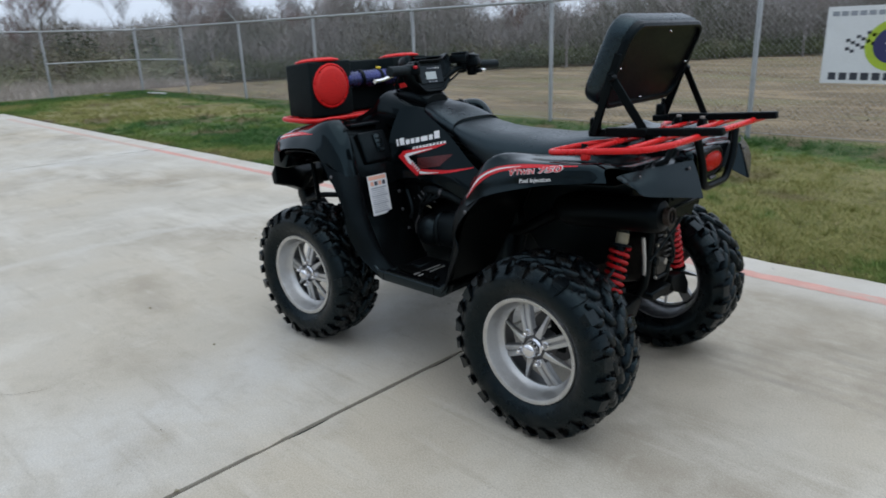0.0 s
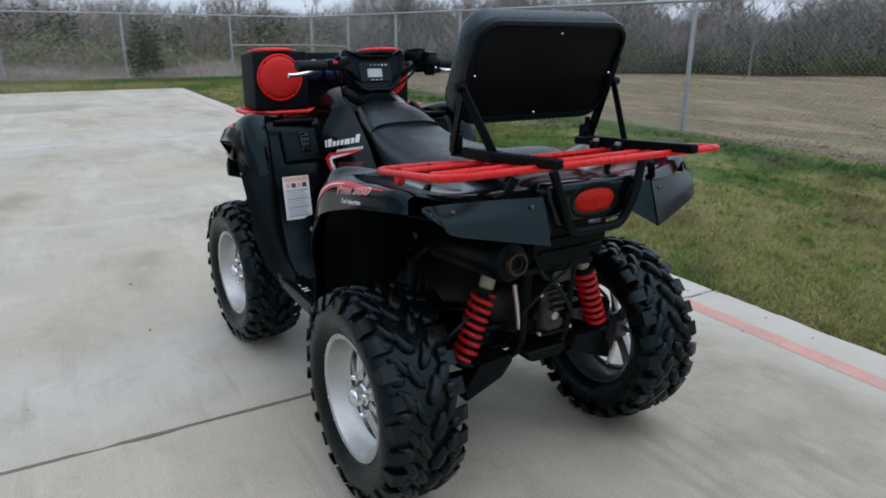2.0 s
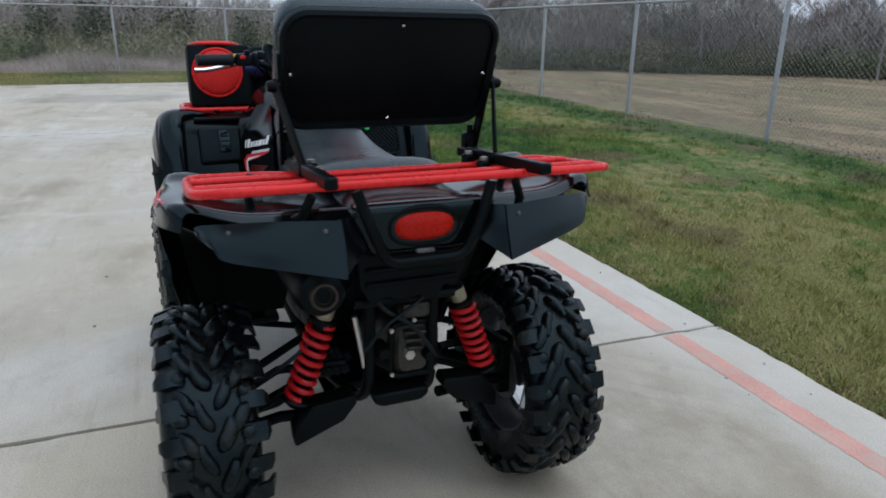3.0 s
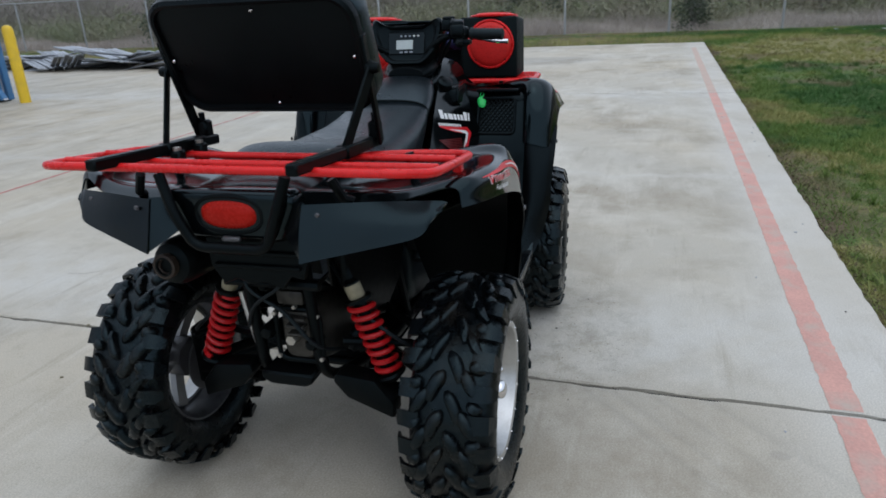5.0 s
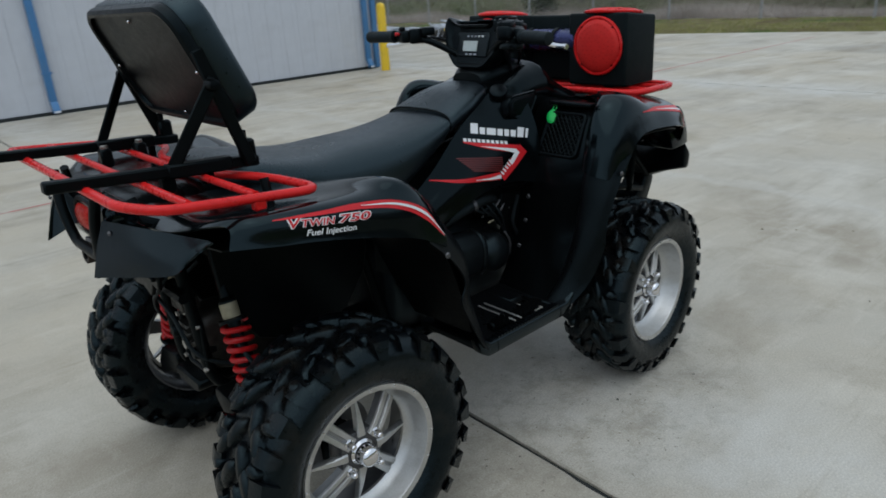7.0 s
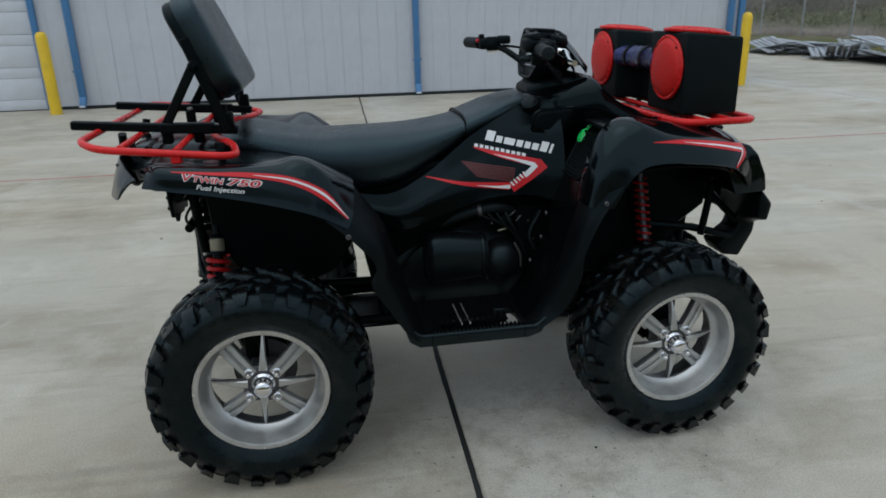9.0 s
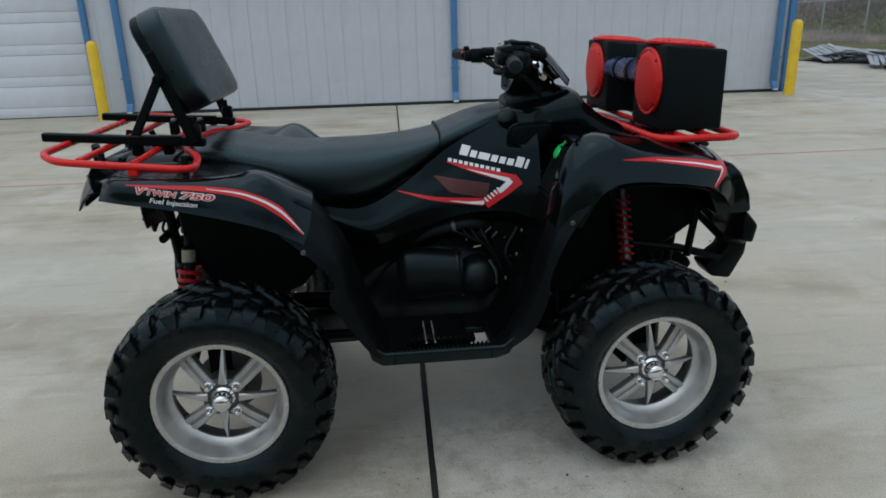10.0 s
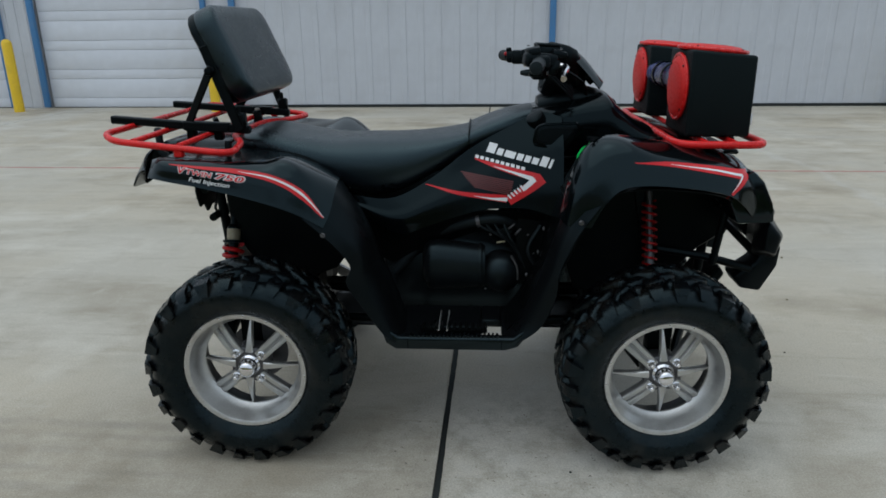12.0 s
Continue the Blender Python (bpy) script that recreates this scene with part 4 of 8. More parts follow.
def tyre_mesh(seed):
    """Mud tyre: carcass with a round shoulder and rows of tall angled lugs. Outer face at y = 0, the tyre runs to +y."""
    bm = bmesh.new()
    w = 0.188
    prof = [(0.184, 0.012), (0.196, -0.002), (0.222, -0.020), (0.250, -0.027), (0.272, -0.022), (0.296, -0.006), (0.303, 0.018), (0.3045, 0.06),
            (0.305, w / 2 - 0.01), (0.3045, w - 0.08), (0.303, w - 0.038), (0.296, w - 0.014), (0.272, w + 0.002), (0.250, w + 0.007), (0.222, w), (0.200, w - 0.018), (0.186, w - 0.032)]
    lathe(bm, prof, 72, closed=False)
    carc = list(bm.verts)
    carc_co = np.array([v.co[:] for v in carc])
    near_vert = lambda co: carc[int(np.argmin(((carc_co - np.array(co[:])) ** 2).sum(1)))]
    rnd = random.Random(seed)

    def leaf(ang, path, width, height, r0=0.300):
        """One curved block along a path of (round, across), pointed at its ends, with a rounded back."""
        line = catmull(path, 7)
        rows = []
        for k, (t, v) in enumerate(line):
            d = line[min(k + 1, 6)] - line[max(k - 1, 0)]
            d = d / np.hypot(*d)
            wd = width / 2 * (0.30, 0.78, 1.0, 1.0, 0.95, 0.80, 0.45)[k]
            up = (0.55, 0.9, 1.0, 1.0, 1.0, 0.95, 0.75)[k]
            row = []
            for q, hgt in ((-1.25, -0.15), (-0.92, 0.72), (-0.55, 1.0), (0.55, 1.0), (0.92, 0.72), (1.25, -0.15)):
                tt, vv = t - d[1] * q * wd, v + d[0] * q * wd
                r = r0 + height * up * hgt - 0.6 * max(0, abs(vv) - 0.062) ** 1.25
                row.append(bm.verts.new((r * math.cos(ang + tt / R_T), w / 2 + vv, r * math.sin(ang + tt / R_T))))
            rows.append(row)
        for p, q in zip(rows, rows[1:]):
            for i in range(5):
                bm.faces.new((p[i], p[i + 1], q[i + 1], q[i]))
        bm.faces.new(rows[0])
        bm.faces.new(rows[-1])
        bm.edges.new((rows[0][0], near_vert(rows[0][0].co)))

    def side_lug(ang, side, long):
        """Shoulder block that wraps down on to the sidewall."""
        y0 = 0 if side < 0 else w - 0.02
        hs = []
        wd = 0.0235 if long else 0.020
        spans = ((0.300, 0.034), (0.311, 0.016), (0.302, -0.010), (0.268 if long else 0.282, -0.025))
        outs = ((0.014, 0.0), (0.0085, -0.002), (0.007, -0.009), (0.001, -0.006))
        for (r, a), (dr, da) in zip(spans, outs):
            row = []
            for q in (-1, 1):
                taper = wd * (1 if r > 0.29 else 0.6)
                for lift in (0, 1):
                    yy = a + da * lift
                    row.append(bm.verts.new(((r + dr * lift) * math.cos(ang + q * taper / R_T), y0 + yy if side < 0 else y0 + 0.02 - yy, (r + dr * lift) * math.sin(ang + q * taper / R_T))))
            hs.append(row)
        for p, q in zip(hs, hs[1:]):
            for i, j in ((0, 1), (1, 3), (3, 2)):
                bm.faces.new((p[i], p[j], q[j], q[i]))
        for e in (hs[0], hs[-1]):
            bm.faces.new((e[0], e[1], e[3], e[2]))
        bm.edges.new((hs[0][0], near_vert(hs[0][0].co)))

    j = lambda: rnd.uniform(-0.006, 0.006)
    n = 20
    for k in range(n):
        a, st = 2 * math.pi * k / n, math.pi / n
        for sd, off in ((-1, 0.0), (1, st)):
            leaf(a + off + j(), [(-0.042, sd * 0.004), (-0.022, sd * 0.016), (0.006, sd * 0.030), (0.036, sd * 0.036)], 0.032 + j(), 0.0235)
            leaf(a + off + st * 0.75 + j(), [(-0.036, sd * 0.036), (-0.014, sd * 0.052), (0.010, sd * 0.064), (0.030, sd * 0.082)], 0.031 + j(), 0.0235)
            leaf(a + off - st * 0.15 + j(), [(-0.010, sd * 0.058), (0.000, sd * 0.070), (0.006, sd * 0.080), (0.008, sd * 0.094)], 0.034 + j(), 0.0235)
    n = 13
    for k in range(n):
        a, st = 2 * math.pi * k / n, math.pi / n
        side_lug(a + st * 0.15 + j(), -1, True)
        side_lug(a + st * 1.15 + j(), -1, False)
        side_lug(a + st * 1.15 + j(), 1, True)
        side_lug(a + st * 0.15 + j(), 1, False)
    return bm


def wheel(parent):
    """Alloy wheel with its outer face at y = 0; the wheel runs to +y. A stepped lip, four twin spokes and four thin blades, black inside."""
    rim = part("wheel", lathe_bm([(0.178, 0.012), (0.190, 0.007), (0.193, 0.001), (0.191, -0.004), (0.183, -0.004), (0.1765, -0.001), (0.1745, 0.004), (0.168, 0.040), (0.157, 0.060), (0.150, 0.066),
                                  (0.150, 0.074), (0.160, 0.074), (0.176, 0.045)], 64, closed=True), M_ALLOY, parent,
               "silver alloy wheel with a stepped lip and eight spokes")
    part("inner_barrel", lathe_bm([(0.160, 0.075), (0.166, 0.080), (0.173, 0.145), (0.186, 0.163), (0.192, 0.163), (0.192, 0.156), (0.183, 0.145), (0.180, 0.075)], 48, closed=True), M_BARREL, rim, "dark grey inside of the wheel")
    part("tyre", tyre_mesh(3), M_RUBBER, rim, "black knobbly mud tyre", smooth=55)
    bm = bmesh.new()
    prism([(-0.030, 0.058), (0.030, 0.058), (0.058, 0.030), (0.058, -0.030), (0.030, -0.058), (-0.030, -0.058), (-0.058, -0.030), (-0.058, 0.030)], 0.044, 0.105, 0.006, bm=bm)
    part("hub", bm, M_ALLOYDARK, rim)
    cap = part("hub_cap", lathe_bm([(0, -0.004), (0.014, -0.003), (0.022, 0.001), (0.027, 0.010), (0.028, 0.034), (0.034, 0.040), (0.034, 0.06), (0, 0.06)], 28), M_CHROME, rim, "chrome domed centre cap")
    out = lambda r: 0.036 + 0.030 * ((r - 0.044) / 0.112) ** 1.4      # the spokes sweep inwards to the rim
    def beam(half0, half1, off0, off1, lift, depth, a):
        b = bmesh.new()
        rings = []
        for k in range(7):
            f = k / 6
            r, hw, of = 0.0441 + 0.112 * f, half0 + (half1 - half0) * f, off0 + (off1 - off0) * f
            y = out(r) + lift
            rings.append([b.verts.new((r, y + dy, of + dz)) for dy, dz in ((0.003, -hw), (0, -hw * 0.7), (0, hw * 0.7), (0.003, hw), (depth, hw), (depth, -hw))])
        for p, q in zip(rings, rings[1:]):
            for i in range(6):
                b.faces.new((p[i], p[(i + 1) % 6], q[(i + 1) % 6], q[i]))
        b.faces.new(rings[0])
        b.faces.new(rings[-1])
        bmesh.ops.transform(b, matrix=pose(0, 0, 0, 0, a, 0), verts=b.verts[:])
        return b
    web = part("spoke", beam(0.0185, 0.0225, 0, 0, 0.005, 0.024, 45), M_SPOKE, rim, "grey twin spoke with bright machined edges")
    ribs = [part("spoke_edge", beam(0.0072, 0.0092, sg * 0.0112, sg * 0.0132, 0.0, 0.020, 45), M_ALLOY, web) for sg in (-1, 1)]
    blade = part("spoke", beam(0.0125, 0.0022, 0, 0, 0.002, 0.018, 0), M_ALLOY, rim)
    for a in (90, 180, 270):
        c = again(web, pose(0, 0, 0, 0, a, 0))
        for r in ribs:
            again(r, Matrix(), c)
        again(blade, pose(0, 0, 0, 0, a, 0))
    nut = part("lug_nut", lathe_bm([(0, 0.014), (0.005, 0.014), (0.0085, 0.018), (0.0095, 0.034), (0.013, 0.036), (0.013, 0.058), (0.0, 0.058)], 12, pose(0.056, 0, 0)), M_CHROME, rim, "chrome lug nut")
    nut.matrix_basis = pose(0, 0, 0, 0, 45, 0)
    for a in (135, 225, 315):
        again(nut, pose(0, 0, 0, 0, a, 0))
    bead = part("lip_bolt", lathe_bm([(0, -0.0075), (0.0028, -0.0065), (0.0036, -0.003), (0, -0.003)], 8, pose(0.1865, 0, 0)), M_CHROME, rim)
    for k in range(1, 16):
        again(bead, pose(0, 0, 0, 0, k * 22.5, 0))
    return rim


W_RR = wheel(ATV)
W_RR.matrix_basis = pose(-BASE, -0.545, R_T, 0, 4, 0)
f1 = copy_thing(W_RR, pose(BASE, -0.545, R_T * 0.978, 0, -3, 3))
copy_thing(W_RR, pose(-BASE, 0.566, R_T, 0, 20, 180))
f2 = copy_thing(W_RR, pose(BASE, 0.562, R_T * 0.978, 0, 52, 183))
f1.scale = f2.scale = (0.978, 0.978, 0.978)

# -- fenders: control nets of (forward, out, up), one row a station from end to end
REAR_TOP = [
    [(-0.958, 0.15, 0.936), (-0.938, 0.36, 0.943), (-0.872, 0.480, 0.962), (-0.882, 0.503, 0.921)],
    [(-0.905, 0.145, 0.952), (-0.890, 0.36, 0.954), (-0.842, 0.503, 0.973), (-0.846, 0.526, 0.921)],
    [(-0.85, 0.14, 0.950), (-0.835, 0.36, 0.950), (-0.80, 0.517, 0.972), (-0.795, 0.541, 0.915)],
    [(-0.70, 0.15, 0.948), (-0.70, 0.38, 0.953), (-0.69, 0.530, 0.966), (-0.700, 0.556, 0.902)],
    [(-0.56, 0.17, 0.935), (-0.555, 0.44, 0.961), (-0.55, 0.532, 0.948), (-0.560, 0.557, 0.868)],
    [(-0.46, 0.20, 0.905), (-0.468, 0.474, 0.969), (-0.432, 0.533, 0.920), (-0.450, 0.557, 0.832)],
    [(-0.37, 0.23, 0.86), (-0.345, 0.43, 0.892), (-0.352, 0.524, 0.825), (-0.367, 0.550, 0.786)],
]
REAR_LOW = [
    [(-0.378, 0.23, 0.860), (-0.354, 0.43, 0.886), (-0.360, 0.522, 0.826), (-0.425, 0.556, 0.815)],
    [(-0.300, 0.25, 0.740), (-0.268, 0.43, 0.765), (-0.285, 0.516, 0.738), (-0.345, 0.550, 0.737)],
    [(-0.265, 0.26, 0.655), (-0.238, 0.43, 0.670), (-0.262, 0.509, 0.665), (-0.298, 0.537, 0.665)],
    [(-0.250, 0.26, 0.600), (-0.222, 0.425, 0.61), (-0.260, 0.505, 0.612), (-0.314, 0.536, 0.612)],
    [(-0.220, 0.26, 0.530), (-0.200, 0.42, 0.535), (-0.230, 0.495, 0.535), (-0.274, 0.523, 0.535)],
    [(-0.180, 0.26, 0.430), (-0.165, 0.41, 0.430), (-0.182, 0.476, 0.430), (-0.210, 0.506, 0.430)],
    [(-0.155, 0.26, 0.390), (-0.145, 0.40, 0.392), (-0.150, 0.455, 0.392), (-0.165, 0.490, 0.392)],
]
FRONT_TOP = [
    [(0.372, 0.430, 0.80), (0.316, 0.452, 0.810), (0.330, 0.526, 0.790), (0.392, 0.550, 0.790)],
    [(0.405, 0.428, 0.92), (0.347, 0.452, 0.930), (0.358, 0.526, 0.905), (0.430, 0.553, 0.862)],
    [(0.438, 0.418, 0.985), (0.384, 0.458, 1.004), (0.412, 0.522, 0.985), (0.470, 0.555, 0.900)],
    [(0.485, 0.36, 1.008), (0.450, 0.452, 1.032), (0.480, 0.520, 1.006), (0.52, 0.555, 0.910)],
    [(0.58, 0.24, 0.985), (0.57, 0.40, 1.008), (0.58, 0.512, 0.978), (0.59, 0.555, 0.908)],
    [(0.70, 0.22, 0.985), (0.70, 0.40, 0.985), (0.70, 0.510, 0.952), (0.70, 0.552, 0.895)],
    [(0.81, 0.22, 0.965), (0.82, 0.39, 0.955), (0.81, 0.490, 0.925), (0.785, 0.528, 0.868)],
    [(0.89, 0.22, 0.91), (0.90, 0.36, 0.875), (0.885, 0.448, 0.848), (0.85, 0.482, 0.806)],
]
FRONT_LOW = [
    [(0.375, 0.430, 0.815), (0.320, 0.456, 0.805), (0.345, 0.530, 0.822), (0.416, 0.560, 0.858)],
    [(0.345, 0.430, 0.720), (0.292, 0.462, 0.720), (0.310, 0.530, 0.735), (0.354, 0.558, 0.765)],
    [(0.320, 0.425, 0.630), (0.262, 0.468, 0.630), (0.283, 0.522, 0.640), (0.310, 0.550, 0.655)],
    [(0.300, 0.420, 0.565), (0.238, 0.460, 0.555), (0.262, 0.514, 0.570), (0.302, 0.548, 0.580)],
    [(0.265, 0.410, 0.475), (0.205, 0.445, 0.475), (0.225, 0.490, 0.475), (0.264, 0.525, 0.475)],
    [(0.190, 0.390, 0.390), (0.150, 0.420, 0.394), (0.160, 0.460, 0.394), (0.188, 0.495, 0.398)],
]
skin = {}
for s in (-1, 1):
    skin["rear", s] = part("rear_fender", shell(REAR_TOP, 44, 22, 0.004, s), M_GLOSS, ATV, "gloss black rear fender with a red and white stripe")
    part("rear_fender_flare", shell(REAR_LOW, 26, 16, 0.004, s), M_MATTE, ATV, "matte black lower fender flare")
    skin["front", s] = part("front_fender", shell(FRONT_TOP, 50, 24, 0.004, s), M_GLOSS, ATV, "gloss black front fender with a red and white stripe")
    part("front_fender_flare", shell(FRONT_LOW, 30, 16, 0.004, s), M_MATTE, ATV, "matte black lower fender flare")
    for p in ((-0.368, 0.556, 0.766), (0.362, 0.562, 0.808)):
        part("fender_bolt", lathe_bm([(0, -0.004), (0.006, -0.004), (0.008, 0.0), (0, 0.004)], 10, pose(p[0], -p[1], p[2]) if s < 0 else pose(p[0], p[1], p[2], 0, 0, 180)), M_ALLOYDARK, ATV)
    # rear mud flap: a stiff plate hung from the fender's rear edge, swept back
    flap = [
        [(-0.900, 0.476, 0.936), (-0.905, 0.465, 0.941), (-0.920, 0.438, 0.945), (-0.965, 0.33, 0.953), (-1.008, 0.190, 0.955)],
        [(-0.914, 0.475, 0.931), (-0.930, 0.456, 0.922), (-0.950, 0.432, 0.911), (-0.990, 0.33, 0.906), (-1.030, 0.188, 0.900)],
        [(-0.924, 0.470, 0.925), (-0.948, 0.446, 0.900), (-0.968, 0.424, 0.878), (-1.003, 0.33, 0.861), (-1.050, 0.190, 0.838)],
    ]
    part("mud_flap", shell(flap, 12, 28, 0.005, s), M_FLAP, ATV, "matte black plastic mud flap")
    fold = [[(-1.004, 0.194, 0.958), (-0.985, 0.165, 0.955)], [(-1.026, 0.193, 0.905), (-0.985, 0.150, 0.915)], [(-1.046, 0.196, 0.836), (-0.990, 0.135, 0.880)]]
    part("flap_fold", shell(fold, 8, 4, 0.004, s), M_FLAP, ATV)
    for p in ((-0.943, 0.412, 0.930), (-1.012, 0.225, 0.935)):
        part("flap_bolt", lathe_bm([(0, -0.005), (0.004, -0.004), (0.006, 0.0), (0, 0.004)], 10, pose(p[0], s * p[1], p[2], 0, 0, -90)), M_ALLOYDARK, ATV)
    # inner wheel wells close the body behind the wheels
    well = [[(-0.91, 0.15, 0.895), (-0.872, 0.44, 0.900)], [(-0.70, 0.15, 0.95), (-0.70, 0.52, 0.90)], [(-0.48, 0.17, 0.92), (-0.47, 0.52, 0.85)],
            [(-0.36, 0.18, 0.78), (-0.34, 0.50, 0.76)], [(-0.27, 0.18, 0.60), (-0.26, 0.48, 0.60)], [(-0.20, 0.20, 0.44), (-0.20, 0.45, 0.45)]]
    part("inner_fender", shell(well, 30, 8, 0.004, s), M_BLACK, ATV)
    well = [[(0.25, 0.20, 0.44), (0.24, 0.43, 0.46)], [(0.33, 0.20, 0.64), (0.32, 0.48, 0.64)], [(0.42, 0.20, 0.82), (0.42, 0.52, 0.84)],
            [(0.52, 0.20, 0.92), (0.52, 0.53, 0.89)], [(0.72, 0.20, 0.94), (0.72, 0.53, 0.88)], [(0.86, 0.20, 0.88), (0.84, 0.43, 0.82)]]
    part("inner_fender", shell(well, 30, 8, 0.004, s), M_BLACK, ATV)
    # leg shield facing the rider, down to the footboard
    leg = [[(0.500, 0.17, 0.995), (0.500, 0.28, 0.995), (0.490, 0.44, 0.995)], [(0.464, 0.17, 0.988), (0.455, 0.28, 0.988), (0.435, 0.44, 0.986)], [(0.438, 0.172, 0.972), (0.424, 0.28, 0.972), (0.410, 0.44, 0.968)],
           [(0.398, 0.18, 0.92), (0.386, 0.30, 0.92), (0.382, 0.45, 0.915)], [(0.322, 0.20, 0.79), (0.322, 0.32, 0.79), (0.338, 0.46, 0.79)], [(0.280, 0.21, 0.62), (0.276, 0.34, 0.62), (0.300, 0.46, 0.62)],
           [(0.220, 0.21, 0.48), (0.210, 0.33, 0.48), (0.212, 0.44, 0.48)], [(0.17, 0.21, 0.41), (0.160, 0.33, 0.41), (0.16, 0.42, 0.41)]]
    # dark liners between the wheels and the frame
    part("engine_side_panel", prism([(0.20, 0.50), (0.34, 0.50), (0.40, 0.62), (0.40, 0.86), (0.24, 0.84), (0.20, 0.70)], s * 0.195, s * 0.205, 0.003, 1), M_BLACK, ATV)
    part("wheel_liner", prism([(0.36, 0.60), (0.40, 0.47), (0.58, 0.43), (0.70, 0.50), (0.80, 0.615), (0.885, 0.675), (0.885, 0.84), (0.82, 0.92), (0.50, 0.95), (0.36, 0.86)], s * 0.165, s * 0.19, 0.004, 1), M_BLACK, ATV)
    part("wheel_liner", prism([(-0.78, 0.66), (-0.70, 0.54), (-0.55, 0.48), (-0.42, 0.53), (-0.35, 0.62), (-0.33, 0.70), (-0.42, 0.90), (-0.80, 0.94)], s * 0.150, s * 0.17, 0.004, 1), M_BLACK, ATV)
    skin["leg", s] = part("leg_shield", shell(leg, 48, 16, 0.005, s), M_DECK, ATV, "black plastic leg shield")
    for z in (0.70, 0.62, 0.54):
        part("shield_bolt", lathe_bm([(0, -0.004), (0.006, -0.004), (0.008, 0.0), (0, 0.004)], 10, pose(0.272 + 0.2 * (z - 0.62) if z > 0.6 else 0.236, s * 0.25, z, 0, 0, -90)), M_ALLOYDARK, ATV)

# mesh vent on one shield, a lidded pocket on the other
b = bmesh.new()
for k in range(-8, 9):
    for d in (-1, 1):
        y0, y1 = -0.330 + k * 0.017, -0.330 + k * 0.017 + d * 0.10
        a, c = Vector((0.342, y0, 0.845)), Vector((0.402, y1, 0.962))
        lo, hi = -0.395, -0.262
        ts = [0.0, 1.0]
        for lim in (lo, hi):
            if (y0 - lim) * (y1 - lim) < 0:
                ts.append((lim - y0) / (y1 - y0))
        ts = [t for t in sorted(ts) if lo - 1e-4 <= y0 + (y1 - y0) * t <= hi + 1e-4]
        if len(ts) > 1:
            sweep(b, [a.lerp(c, ts[0]), a.lerp(c, ts[-1])], 0.0022, 5)
part("mesh_vent", b, M_BLACK, ATV, "black diamond mesh vent")
part("vent_frame", tube(rounded([(0.338, -0.252, 0.84), (0.339, -0.400, 0.84), (0.405, -0.398, 0.966), (0.405, -0.256, 0.966)], 0.02, closed=True), 0.005, 8, closed=True), M_MATTE, ATV)
pk = part("pocket_lid", box_bm((0.03, 0.155, 0.14), pose(0.362, 0.315, 0.900, 0, 25, 0), 0.012, 3), M_MATTE, ATV, "black plastic pocket lid")
part("latch", box_bm((0.012, 0.042, 0.085), pose(0.350, 0.30, 0.918, 0, 25, 0), 0.006, 2), M_GLOSS, pk)
for k in range(3):
    part("latch_rib", box_bm((0.006, 0.03, 0.006), pose(0.352 - 0.008 * k, 0.30, 0.938 - 0.018 * k, 0, 25, 0), 0.002, 1), M_MATTE, pk)
part("shoulder_cap", box_bm((0.05, 0.17, 0.014), pose(0.432, 0.315, 0.992, 0, 6, 0), 0.006, 2), M_MATTE, ATV)
part("shoulder_cap", box_bm((0.05, 0.17, 0.014), pose(0.435, -0.325, 0.992, 0, 6, 0), 0.006, 2), M_MATTE, ATV)

# -- side covers, tank cover, seat
SIDE = [
    [(-0.37, 0.190, 0.802), (-0.36, 0.197, 0.780), (-0.34, 0.205, 0.77), (-0.32, 0.205, 0.74)],
    [(-0.22, 0.196, 0.787), (-0.21, 0.213, 0.752), (-0.20, 0.228, 0.72), (-0.19, 0.225, 0.675)],
    [(-0.09, 0.186, 0.847), (-0.085, 0.208, 0.808), (-0.08, 0.232, 0.77), (-0.07, 0.235, 0.712)],
    [(0.05, 0.166, 0.950), (0.06, 0.190, 0.895), (0.07, 0.222, 0.83), (0.08, 0.236, 0.757)],
    [(0.17, 0.148, 1.014), (0.19, 0.188, 0.945), (0.20, 0.228, 0.85), (0.21, 0.242, 0.767)],
    [(0.27, 0.138, 1.060), (0.285, 0.200, 0.96), (0.29, 0.240, 0.85), (0.295, 0.255, 0.750)],
    [(0.34, 0.175, 1.050), (0.345, 0.225, 0.96), (0.345, 0.260, 0.85), (0.345, 0.275, 0.730)],
]
for s in (-1, 1):
    skin["side", s] = part("side_cover", shell(SIDE, 44, 24, 0.004, s), M_SIDE, ATV, "gloss black side cover with a red arrow graphic")
    well = [[(-0.32, 0.19, 0.74), (-0.30, 0.16, 0.60)], [(-0.19, 0.205, 0.675), (-0.2, 0.17, 0.55)], [(-0.07, 0.215, 0.71), (-0.1, 0.16, 0.6)], [(0.08, 0.22, 0.755), (0.08, 0.14, 0.66)], [(0.295, 0.24, 0.75), (0.28, 0.14, 0.66)]]
    part("inner_panel", shell(well, 20, 6, 0.004, s), M_BLACK, ATV)
part("seat", section_loft(bmesh.new(), [(-0.755, 0.09, 0.978, 0.945), (-0.72, 0.150, 0.998, 0.935), (-0.65, 0.178, 1.012, 0.915), (-0.55, 0.188, 0.994, 0.875), (-0.42, 0.190, 0.976, 0.808), (-0.30, 0.187, 0.977, 0.772), (-0.19, 0.182, 0.978, 0.788),
                                        (-0.09, 0.172, 0.984, 0.842), (0.0, 0.160, 0.996, 0.902), (0.04, 0.153, 1.004, 0.935)], 28, 3.0), M_VINYL, ATV, "black vinyl seat, dished in the middle")
